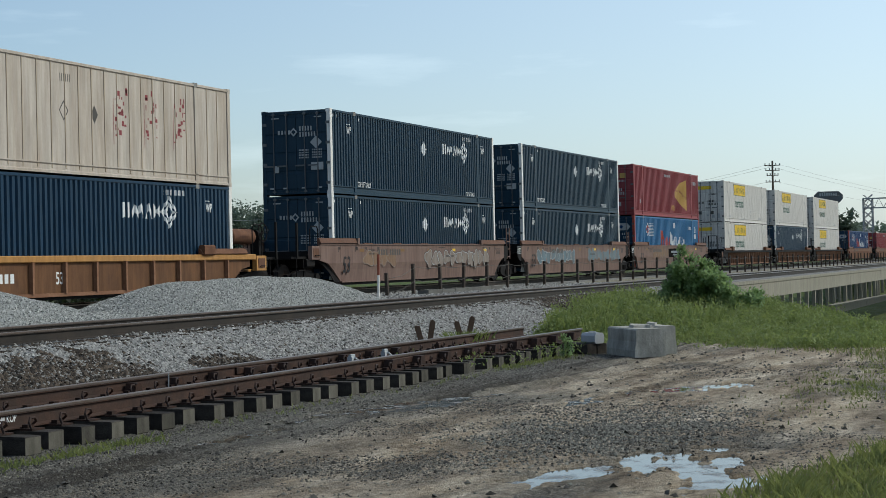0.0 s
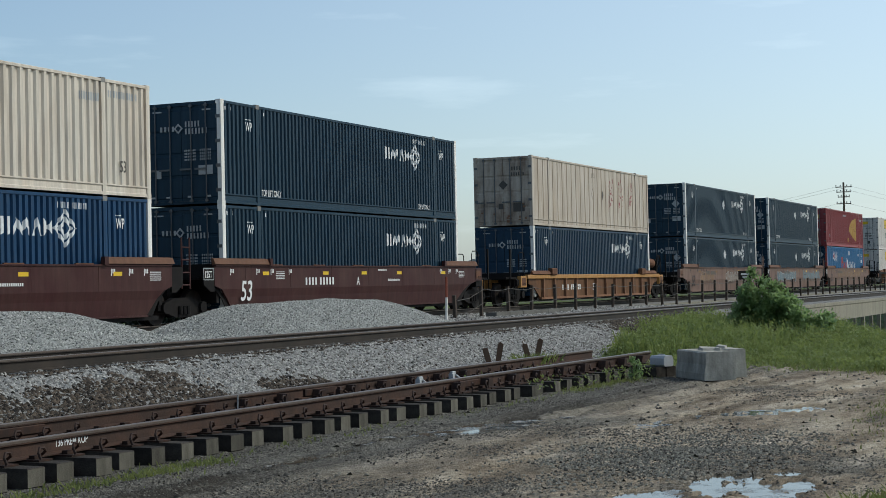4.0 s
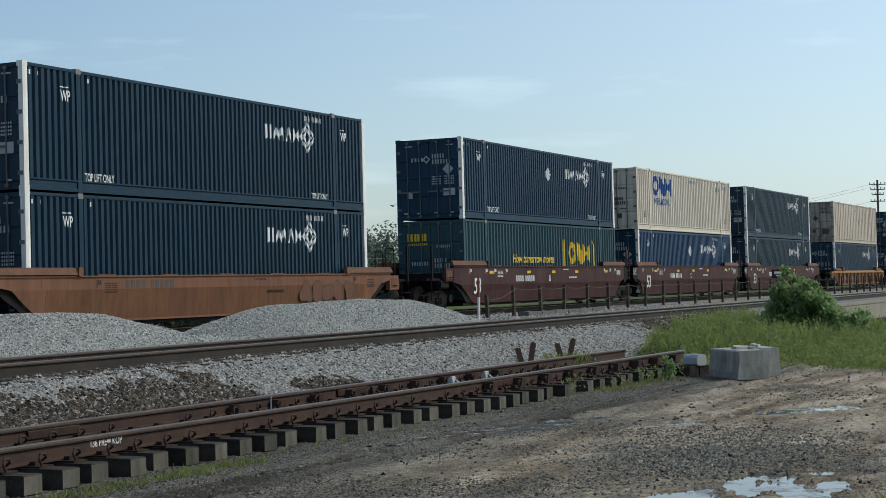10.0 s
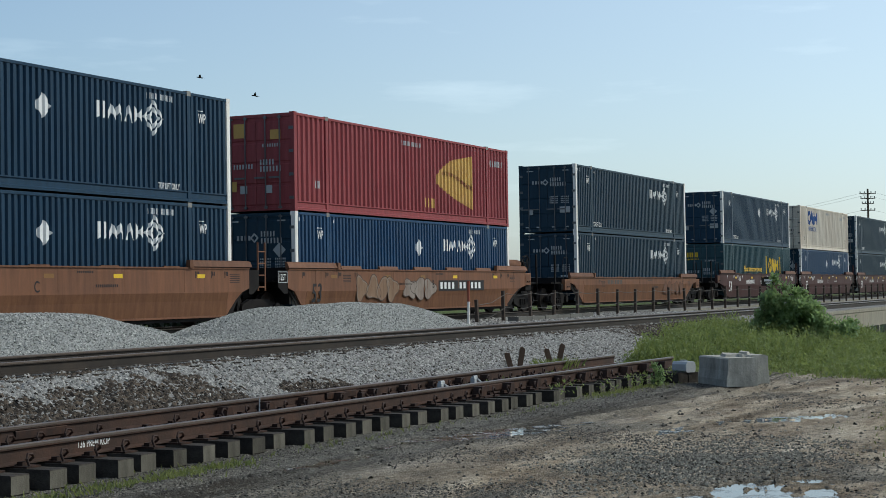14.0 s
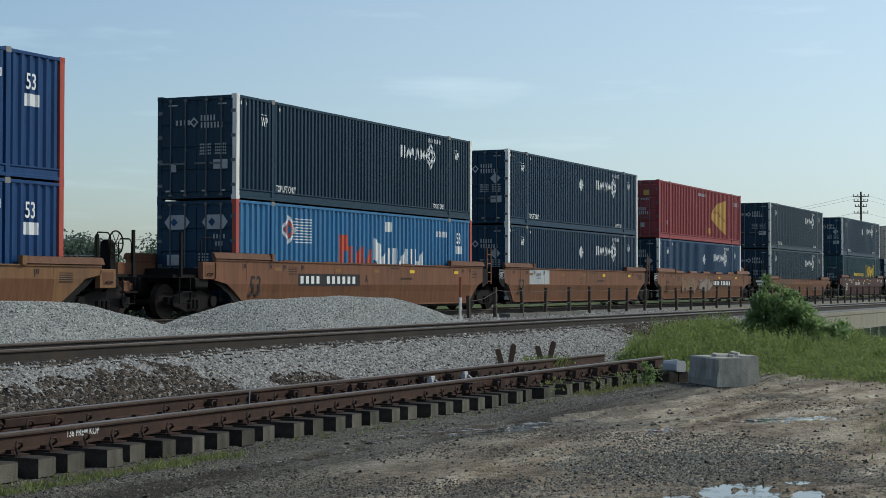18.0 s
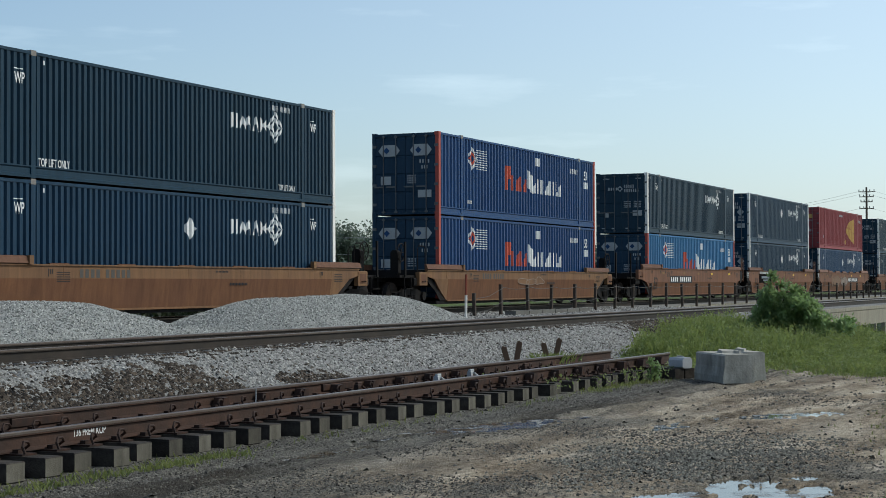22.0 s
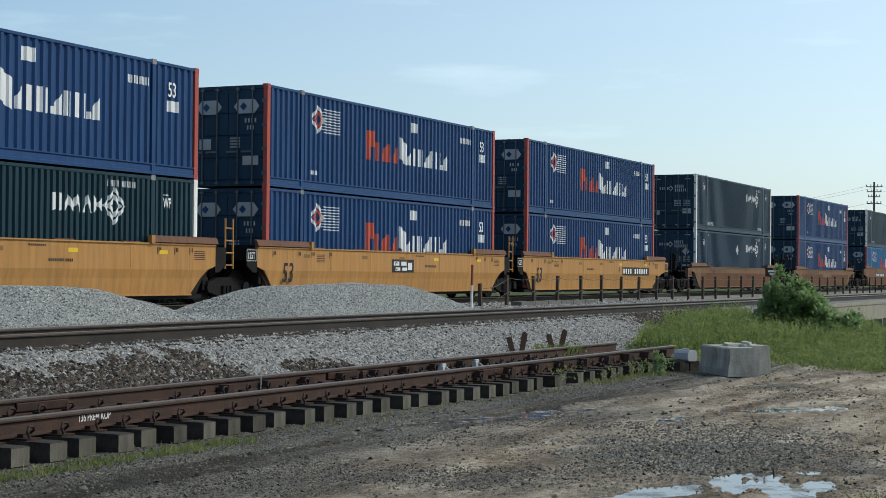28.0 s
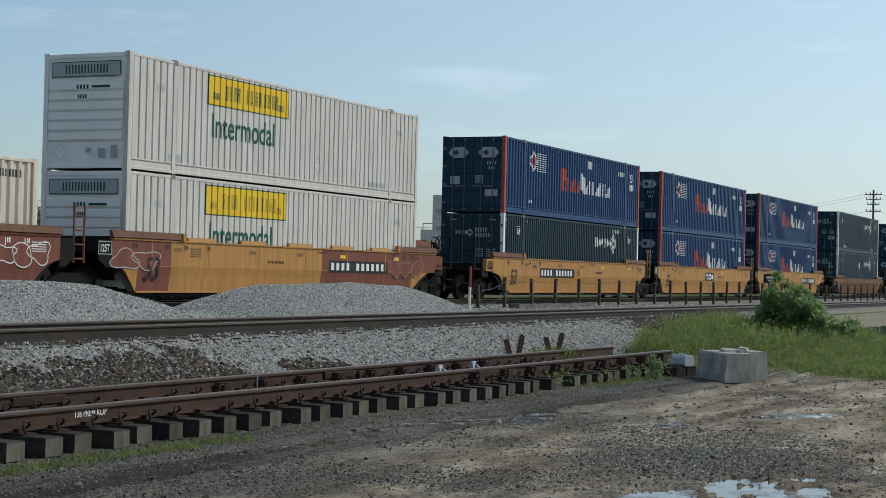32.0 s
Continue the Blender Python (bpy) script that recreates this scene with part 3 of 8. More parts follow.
def ground_z(x, y):
    x, y = np.asarray(x, float), np.asarray(y, float)
    near = np.exp(-((x - 20) / 30.0) ** 2 - (y / 30.0) ** 2)
    pool = puddle_depth(x, y)
    z = near * (0.020 * waves(x, y, 3, 2.6) + 0.016 * waves(x, y, 5, 0.7) + 0.014 * waves(x, y, 9, 0.30) + 0.010 * waves(x, y, 13, 0.13))
    # wheel ruts along the siding, with squeezed-up rims and the print of a lugged tyre
    for off, tread in ((1.50, 0.0), (2.08, 0.010)):
        q = rut_side(x, y, off)
        z = z + near * (-0.055 * np.exp(-(q / 0.15) ** 2) + 0.026 * np.exp(-((np.abs(q) - 0.27) / 0.09) ** 2)) * (0.75 + 0.8 * waves(x, y, 15, 0.8)) + near * tread * np.sin(x * 42) * np.exp(-(q / 0.13) ** 4) * smooth(16.5, 18, x) * (1 - smooth(20.5, 22, x))
    # the worn lane across the yard
    lane = np.interp(x, [8, 12, 16, 20.4, 25.8, 29, 34], [4.4, 4.83, 5.35, 5.68, 5.3, 4.6, 2.8])
    for off in (-1.05, -0.75, 0.62, 0.95):
        z = z - 0.016 * np.exp(-((y - lane - off - 0.08 * np.sin(x * 0.9 + off)) / 0.11) ** 2) * near * (0.6 + 1.2 * waves(x, y, 16, 0.9))
    z = FLAT + z * (1 - 0.88 * np.maximum(np.clip(pool / 0.03, 0, 1), shelf(x, y))) - pool
    # the bank of the two main tracks
    bank = smooth(12.5, 14.3, y) * (1 - smooth(28.6, 31.0, y))
    z = z + bank * (-0.42 - FLAT)
    # a weedy slope beside the bank ahead
    z = z + 0.22 * smooth(33, 42, x) * smooth(8.8, 12.0, y) * (1 - bank)
    # the creek under the bridge ahead
    brink = np.interp(y, [-30, 3.0, 4.5, 6.5, 8.4, 11.0, 13.0], [26, 32, 37.5, 45, 50.5, 58, 60])
    creek = smooth(brink, brink + 15, x) * (1 - smooth(190, 215, x)) * (1 - 0.75 * smooth(60, 200, np.abs(y)))
    z = z - creek * (3.4 + 0.55 * bank)
    # a low far rise
    return z + 2.0 * smooth(260, 700, np.hypot(x, y))


def grid(a, b, step, far_a, far_b):
    """Fine steps from a to b, then growing steps out to far_a and far_b."""
    mid = list(np.arange(a, b + 1e-6, step))
    lo, hi, d = [], [], step
    q = a
    while q > far_a:
        d *= 1.22
        q -= d
        lo.append(q)
    d, q = step, b
    while q < far_b:
        d *= 1.16
        q += d
        hi.append(q)
    return np.array(lo[::-1] + mid + hi)


gx, gy = grid(10.5, 25.0, 0.045, -2600, 3000), grid(1.8, 9.2, 0.040, -2600, 3000)
GX, GY = np.meshgrid(gx, gy, indexing="ij")
GZ = ground_z(GX, GY)
me = bpy.data.meshes.new("ground")
nx, ny = GX.shape
me.vertices.add(nx * ny)
me.vertices.foreach_set("co", np.stack([GX, GY, GZ], 2).reshape(-1))
ii = (np.arange(nx - 1)[:, None] * ny + np.arange(ny - 1)[None]).reshape(-1)
quads = np.stack([ii, ii + ny, ii + ny + 1, ii + 1], 1).reshape(-1).astype(np.int32)
me.loops.add(len(quads))
me.loops.foreach_set("vertex_index", quads)
me.polygons.add(len(quads) // 4)
me.polygons.foreach_set("loop_start", np.arange(0, len(quads), 4, dtype=np.int32))
me.polygons.foreach_set("use_smooth", [True] * (len(quads) // 4))
me.update(calc_edges=True)


def dirt_material():
    """Damp brown dirt with grey crushed stone in patches, and green where it is far off or grown over."""
    m = bpy.data.materials.new("damp_dirt_and_gravel")
    m.use_nodes = True
    n, l = m.node_tree.nodes, m.node_tree.links
    b = n["Principled BSDF"]
    b.inputs["Roughness"].default_value = 0.85
    b.inputs["Specular IOR Level"].default_value = 0.12
    tc = n.new("ShaderNodeTexCoord")

    def noise(scale, detail, rough=0.6, stretch=None):
        q = n.new("ShaderNodeTexNoise")
        q.inputs["Scale"].default_value, q.inputs["Detail"].default_value, q.inputs["Roughness"].default_value = scale, detail, rough
        if stretch:
            mp = n.new("ShaderNodeMapping")
            mp.inputs["Scale"].default_value = stretch
            mp.inputs["Rotation"].default_value = (0, 0, radians(10))
            l.new(tc.outputs["Object"], mp.inputs["Vector"])
            l.new(mp.outputs["Vector"], q.inputs["Vector"])
        else:
            l.new(tc.outputs["Object"], q.inputs["Vector"])
        return q.outputs["Fac"]

    def ramp(fac, *stops):
        r = n.new("ShaderNodeValToRGB")
        while len(r.color_ramp.elements) < len(stops):
            r.color_ramp.elements.new(0.5)
        for e, (p, c) in zip(r.color_ramp.elements, stops):
            e.position, e.color = p, (*c, 1)
        l.new(fac, r.inputs["Fac"])
        return r.outputs["Color"]

    def mix(fac, a, bb, how="MIX"):
        q = n.new("ShaderNodeMix")
        q.data_type, q.blend_type = "RGBA", how
        if isinstance(fac, float):
            q.inputs["Factor"].default_value = fac
        else:
            l.new(fac, q.inputs["Factor"])
        l.new(a, q.inputs["A"])
        l.new(bb, q.inputs["B"])
        return q.outputs["Result"]

    mud = ramp(noise(1.0, 9, 0.66, (0.50, 1.5, 1)), (0.30, (0.098, 0.072, 0.050)), (0.45, (0.285, 0.230, 0.166)), (0.56, (0.410, 0.350, 0.266)), (0.70, (0.580, 0.515, 0.420)))
    grit = ramp(noise(48, 5, 0.8), (0.36, (0.026, 0.024, 0.021)), (0.5, (0.112, 0.106, 0.091)), (0.63, (0.315, 0.302, 0.266)))
    patch = ramp(noise(0.42, 8, 0.66, (0.8, 1.3, 1)), (0.53, (0.05, 0.05, 0.05)), (0.64, (0.85, 0.85, 0.85)))
    sx = n.new("ShaderNodeSeparateXYZ")
    l.new(tc.outputs["Object"], sx.inputs["Vector"])

    def above(sock, a, bb):
        r = n.new("ShaderNodeMapRange")
        r.interpolation_type = "SMOOTHSTEP"
        r.inputs["From Min"].default_value, r.inputs["From Max"].default_value = a, bb
        l.new(sock, r.inputs["Value"])
        return r.outputs["Result"]

    # crushed stone lies thick along the siding
    strip = n.new("ShaderNodeMath")
    strip.operation = "MAXIMUM"
    l.new(patch, strip.inputs[0])
    l.new(above(sx.outputs["Y"], 5.9, 8.4), strip.inputs[1])
    col = mix(strip.outputs["Value"], mud, grit)
    fine = ramp(noise(130, 3, 0.7), (0.3, (0.62, 0.62, 0.62)), (0.7, (1.25, 1.25, 1.25)))
    col = mix(1.0, col, fine, "MULTIPLY")
    lump = ramp(noise(9, 10, 0.85), (0.36, (0.46, 0.44, 0.41)), (0.5, (0.98, 0.98, 0.98)), (0.64, (1.55, 1.54, 1.50)))
    col = mix(1.0, col, lump, "MULTIPLY")
    track = ramp(noise(1.0, 7, 0.66, (0.14, 2.2, 1)), (0.36, (0.62, 0.60, 0.58)), (0.50, (1.02, 1.01, 1.0)), (0.66, (1.28, 1.25, 1.20)))
    col = mix(1.0, col, track, "MULTIPLY")
    # damp mud in the wheel ruts along the siding
    along = n.new("ShaderNodeMath")
    along.operation = "MULTIPLY_ADD"
    along.inputs[1].default_value = 0.032
    l.new(sx.outputs["X"], along.inputs[0])
    l.new(sx.outputs["Y"], along.inputs[2])
    damp = ramp(noise(1.0, 8, 0.68, (0.20, 2.6, 1)), (0.43, (1, 1, 1)), (0.54, (0, 0, 0)))
    for sock in (above(along.outputs["Value"], 7.9, 8.4), above(along.outputs["Value"], 9.35, 8.95)):
        q = n.new("ShaderNodeMath")
        q.operation = "MULTIPLY"
        l.new(damp, q.inputs[0])
        l.new(sock, q.inputs[1])
        damp = q.outputs["Value"]
    soaked = n.new("ShaderNodeRGB")
    soaked.outputs[0].default_value = (0.034, 0.028, 0.022, 1)
    q = n.new("ShaderNodeMath")
    q.operation = "MULTIPLY"
    q.inputs[1].default_value = 0.8
    l.new(damp, q.inputs[0])
    col = mix(q.outputs["Value"], col, soaked.outputs[0])
    wet = noise(0.8, 6, 0.6, (0.4, 1.5, 1))
    wr = n.new("ShaderNodeMapRange")
    wr.inputs["From Min"].default_value, wr.inputs["From Max"].default_value = 0.35, 0.65
    wr.inputs["To Min"].default_value, wr.inputs["To Max"].default_value = 0.70, 1.0
    l.new(wet, wr.inputs["Value"])
    l.new(wr.outputs["Result"], b.inputs["Roughness"])
    # far ground is meadow and scrub
    green = ramp(noise(0.15, 8, 0.7), (0.3, (0.045, 0.070, 0.022)), (0.7, (0.110, 0.130, 0.045)))

    mx = n.new("ShaderNodeMath")
    mx.operation = "MAXIMUM"
    l.new(above(sx.outputs["X"], 40.0, 52.0), mx.inputs[0])
    l.new(above(sx.outputs["Y"], 30.0, 40.0), mx.inputs[1])
    col = mix(mx.outputs["Value"], col, green)
    l.new(col, b.inputs["Base Color"])
    bp = n.new("ShaderNodeBump")
    bp.inputs["Strength"].default_value, bp.inputs["Distance"].default_value = 1.0, 0.05
    l.new(noise(22, 8, 0.78), bp.inputs["Height"])
    l.new(bp.outputs["Normal"], b.inputs["Normal"])
    return m


me.materials.append(dirt_material())
tagged(new("ground", me), "damp brown dirt yard with grey gravel, ruts and puddle hollows", "ground", kind="structure")

# standing water in the hollows
m_water = bpy.data.materials.new("still_puddle_water")
m_water.use_nodes = True
_b = m_water.node_tree.nodes["Principled BSDF"]
_b.inputs["Base Color"].default_value = (0.10, 0.088, 0.068, 1)
_b.inputs["IOR"].default_value = 1.33
_n, _l = m_water.node_tree.nodes, m_water.node_tree.links     # a thin film, dull where mud comes near the surface
_tc, _nz, _mr = _n.new("ShaderNodeTexCoord"), _n.new("ShaderNodeTexNoise"), _n.new("ShaderNodeMapRange")
_nz.inputs["Scale"].default_value, _nz.inputs["Detail"].default_value, _nz.inputs["Roughness"].default_value = 3.5, 6, 0.7
_mr.inputs["From Min"].default_value, _mr.inputs["From Max"].default_value = 0.47, 0.66
_mr.inputs["To Min"].default_value, _mr.inputs["To Max"].default_value = 0.03, 0.38
_l.new(_tc.outputs["Object"], _nz.inputs["Vector"])
_l.new(_nz.outputs["Fac"], _mr.inputs["Value"])
_l.new(_mr.outputs["Result"], _b.inputs["Roughness"])
_b.inputs["Specular IOR Level"].default_value = 0.8
for px, py, a, b, deg, broken in PUDDLES:
    c, s = math.cos(radians(deg)), math.sin(radians(deg))
    ring = []
    for k in range(36):
        q = 2 * math.pi * k / 36
        u, v = 1.35 * a * math.cos(q), 1.35 * b * math.sin(q)
        ring.append((px + u * c - v * s, py + u * s + v * c, WATER + 0.0004 * PUDDLES.index((px, py, a, b, deg, broken))))
    tagged(new("puddle", mesh("puddle", ring, [tuple(range(36))], m_water)), "shallow rain puddle mirroring the sky on the dirt", "puddle", "puddles", "structure")


# ---- rails ----
RAIL = [(-0.070, 0.0), (0.070, 0.0), (0.070, 0.012), (0.012, 0.030), (0.009, 0.130), (0.036, 0.145), (0.036, 0.178), (0.028, 0.186),
        (-0.028, 0.186), (-0.036, 0.178), (-0.036, 0.145), (-0.009, 0.130), (-0.012, 0.030), (-0.070, 0.012)]


def rail(name, x0, x1, y, top, material, parent, label=""):
    """A rail along x: its foot, web and head, with a worn head."""
    ob = part(name, Shape().extrude_x([(y + a, top - 0.186 + b) for a, b in RAIL], x0, x1).done(name, material), parent, label)
    part("rail_head", Shape().box(x0, x1, y - 0.0385, y + 0.0385, top - 0.034, top + 0.003, 0.008).done("rail_head", M["rail_head"]), ob, "worn rail head")
    return ob


def track(label, y, x0, x1, top=0.0, mat="rail_main"):
    t = tagged(new("track"), label, "railway track", kind="structure")
    for s in (-0.7525, 0.7525):
        rail("rail", x0, x1, y + s, top, M[mat], t)
    return t


TRAIN_Y, NEAR_Y = 25.0, 15.36
train_track = track("main line track under the train, dark steel rails", TRAIN_Y, -420, 560)
near_track = track("empty main line track with dark steel rails on pale ballast", NEAR_Y, -420, 560)

# the bed of both tracks: a ballast sheet with rounded shoulders, up to the bridge
def bed(name, y0, y1, x0, x1, label):
    ys = [y0 - 2.0, y0 - 1.0, y0, y0 + 0.35, y1 - 0.35, y1, y1 + 1.0, y1 + 2.0]
    zs = [-0.88, -0.66, -0.30, -0.21, -0.21, -0.30, -0.66, -0.88]
    return tagged(new(name, mesh(name, [(x, y, z) for x in (x0, x1) for y, z in zip(ys, zs)], [(i, i + 8, i + 9, i + 1) for i in range(7)], M["ballast_sheet"])),
                  label, "ballast bed", kind="structure")


M["ballast_sheet"] = paint("packed_grey_ballast", (0.20, 0.198, 0.19), 0.95, dirt=0.5, dirt_colour=(0.07, 0.065, 0.06), scale=1.5, grain=24, bump=1.0)
bed("ballast_bed", 13.85, 30.0, -420, 60, "grey crushed stone bed under the main tracks")


def tied(name, y, x0, x1, step, top, parent, material, length=2.6, depth=0.18):
    """Sleepers across a track, all on one mesh."""
    me = cached((name, length, depth), lambda: Shape().box(-0.115, 0.115, -length / 2, length / 2, -depth, 0).done(name, material))
    x = x0
    while x < x1:
        ob = part("tie", me, parent)
        ob.matrix_basis = pose(x, y, top, 0, 0, 0)
        x += step


tied("tie", NEAR_Y, 14.0, 60.0, 0.6, -0.222, near_track, M["tie"])
tied("tie", TRAIN_Y, 20.0, 60.0, 0.6, -0.186, train_track, M["tie"])


# ---- containers ----
LEN, WID, HGT = 16.15, 2.59, 2.905
HL, HW = LEN / 2, WID / 2
POST_X = 6.10                    # the inner posts, under the lifting points
PITCH, DEPTH = 0.216, 0.056


def bends(x0, x1, pitch=PITCH, cuts=(0.13, 0.27, 0.73, 0.87)):
    """Corner points (x, depth) of the corrugated side between two posts; depth 0 is the outer face."""
    n = max(1, round((x1 - x0) / pitch))
    p = (x1 - x0) / n
    out = [(x0, DEPTH)]
    for i in range(n):
        a = x0 + i * p
        out += [(a + cuts[0] * p, DEPTH), (a + cuts[1] * p, 0.0), (a + cuts[2] * p, 0.0), (a + cuts[3] * p, DEPTH)]
    return out + [(x1, DEPTH)]


BAYS = [(-HL + 0.16, -POST_X - 0.075), (-POST_X + 0.075, POST_X - 0.075), (POST_X + 0.075, HL - 0.16)]
FOLDS = {"ribbed": [bends(*bay) for bay in BAYS], "fine": [bends(a, b, 0.290, (0.05, 0.12, 0.88, 0.95)) for a, b in BAYS],
         "wide": [bends(a, b, 0.287, (0.17, 0.33, 0.67, 0.83)) for a, b in BAYS],
         "flat": [[(a, 0.02), (b, 0.02)] for a, b in BAYS]}
FACE_Y = -HW + 0.012


def face_depth(style, x):
    for fold in FOLDS[style]:
        if fold[0][0] <= x <= fold[-1][0]:
            for (a, da), (b, db) in zip(fold, fold[1:]):
                if a <= x <= b:
                    return da + (db - da) * (x - a) / max(1e-6, b - a)
    return -0.004


def stripe(sh, style, x0, x1, low, high):
    """Paint on the side wall between two heights (numbers, or functions of x), following its folds."""
    lo = low if callable(low) else (lambda x: low)
    hi = high if callable(high) else (lambda x: high)
    cuts = {x0, x1}
    for fold in FOLDS[style]:
        cuts |= {a for a, _ in fold if x0 < a < x1}
    if callable(low) or callable(high):
        cuts |= set(np.linspace(x0, x1, max(3, int((x1 - x0) / 0.035))))
    run = []                          # joined strips: one piece wherever the paint has height
    for x in sorted(cuts) + [None]:
        if x is not None and (hi(x) - lo(x) > 1e-4 or len(cuts) < 3):
            run.append(x)
            continue
        if x is not None and run:
            run.append(x)
        if len(run) > 1:
            n = len(run)
            ys = [FACE_Y + face_depth(style, min(max(q, x0 + 1e-5), x1 - 1e-5)) - 0.004 for q in run]
            sh.add([(q, yy, lo(q)) for q, yy in zip(run, ys)] + [(q, yy, max(lo(q), hi(q))) for q, yy in zip(run, ys)], [(i, i + 1, n + i + 1, n + i) for i in range(n - 1)])
        run = [] if x is None else [x]


def diamond(sh, style, cx, cz, w, h, hole=0.0):
    f = lambda x, k: max(0.0, h * (k - abs(x - cx) / w))
    if not hole:
        stripe(sh, style, cx - w, cx + w, lambda x: cz - f(x, 1), lambda x: cz + f(x, 1))
    else:
        stripe(sh, style, cx - w, cx + w, lambda x: cz + f(x, hole), lambda x: cz + f(x, 1))
        stripe(sh, style, cx - w, cx + w, lambda x: cz - f(x, 1), lambda x: cz - f(x, hole))


def bars(sh, style, x0, x1, z0, z1, n, fill=0.62, strokes=2):
    """A line of small characters as plain upright bars."""
    cell = (x1 - x0) / n
    for i in range(n):
        for k in range(strokes):
            a = x0 + cell * (i + (k + 0.08) / strokes * 0.92)
            stripe(sh, style, a, a + cell * fill / strokes, z0, z1)


def shapes(sh, style, x0, x1, z0, z1, n, seed, fill=0.86):
    """A brand name as a row of plain shapes: blocks, pairs of bars, a bar with a small square, ramps."""
    r = random.Random(seed)
    cell, h = (x1 - x0) / n, z1 - z0
    for i in range(n):
        a = x0 + i * cell
        w = cell * fill
        kind = (i * 2 + seed + r.randrange(2)) % 4
        if kind == 0:
            stripe(sh, style, a, a + w * 0.78, z0, z1)
        elif kind == 1:
            stripe(sh, style, a, a + w * 0.32, z0, z1)
            stripe(sh, style, a + w * 0.52, a + w * 0.84, z0, z1)
        elif kind == 2:
            stripe(sh, style, a, a + w * 0.40, z0, z1)
            stripe(sh, style, a + w * 0.54, a + w * 0.92, z0, z0 + h * 0.30)
        else:
            stripe(sh, style, a, a + w * 0.85, z0, lambda x: z0 + h * (0.45 + 0.55 * (x - a) / w))


def bold(sh, style, x0, z0, w, h):
    """Three bold plain shapes: an ellipse, a slanted block and a bow tie."""
    cx, a = x0 + w * 0.16, w * 0.16
    e = lambda x: h / 2 * math.sqrt(max(0.0, 1 - ((x - cx) / a) ** 2))
    e2 = lambda x: h * 0.24 * math.sqrt(max(0.0, 1 - ((x - cx) / (a * 0.50)) ** 2))
    stripe(sh, style, cx - a, cx + a, lambda x: z0 + h / 2 + e2(x), lambda x: z0 + h / 2 + e(x))
    stripe(sh, style, cx - a, cx + a, lambda x: z0 + h / 2 - e(x), lambda x: z0 + h / 2 - e2(x))
    q0, q1 = x0 + w * 0.36, x0 + w * 0.62
    k = lambda x: (x - q0) / (q1 - q0)
    stripe(sh, style, q0, q1, lambda x: z0 + h * 0.45 * (1 - k(x)) ** 2, lambda x: z0 + h * (1 - 0.45 * k(x) ** 2))
    q2, q3 = x0 + w * 0.66, x0 + w
    m = lambda x: 0.10 + 0.90 * abs(2 * (x - q2) / (q3 - q2) - 1)
    stripe(sh, style, q2, q3, lambda x: z0 + h / 2 - h / 2 * m(x), lambda x: z0 + h / 2 + h / 2 * m(x))


def end_rect(sh, y0, y1, z0, z1, out=0.0):
    x = -HL - 0.016 - out
    sh.add([(x, y0, z0), (x, y0, z1), (x, y1, z1), (x, y1, z0)], [(0, 1, 2, 3)])


def end_bars(sh, y0, y1, z0, z1, n, fill=0.6):
    cell = (y1 - y0) / n
    for i in range(n):
        end_rect(sh, y0 + cell * i + cell * 0.1, y0 + cell * i + cell * fill, z0, z1)


def end_diamond(sh, cy, cz, r, hole=0.0):
    x = -HL - 0.016
    outer = [(cy - r, cz), (cy, cz + r), (cy + r, cz), (cy, cz - r)]
    if not hole:
        sh.add([(x, a, b) for a, b in outer], [(0, 1, 2, 3)])
        return
    inner = [(cy + (a - cy) * hole, cz + (b - cz) * hole) for a, b in outer]
    sh.add([(x, a, b) for a, b in outer + inner], [(i, (i + 1) % 4, (i + 1) % 4 + 4, i + 4) for i in range(4)])


def side_wall(style, material, sign):
    """The folded side sheet, with its thickness, in one piece from end to end."""
    def make():
        z0, z1 = 0.29, HGT - 0.07
        line = [q for fold in FOLDS[style] for q in fold]
        n = len(line)
        y = lambda d: sign * (HW - 0.012 - d)
        v = [(x, y(d + t), z) for t in (0.0, 0.012) for z in (z0, z1) for x, d in line]
        f = []
        for i in range(n - 1):
            f += [(i, i + 1, n + i + 1, n + i), (2 * n + i, 3 * n + i, 3 * n + i + 1, 2 * n + i + 1), (n + i, n + i + 1, 3 * n + i + 1, 3 * n + i), (i, 2 * n + i, 2 * n + i + 1, i + 1)]
        f += [(0, n, 3 * n, 2 * n), (n - 1, 3 * n - 1, 4 * n - 1, 2 * n - 1)]
        if sign > 0:
            f = [q[::-1] for q in f]
        return mesh("side_wall", v, f, material)
    return cached(("side", style, material.name, sign), make)


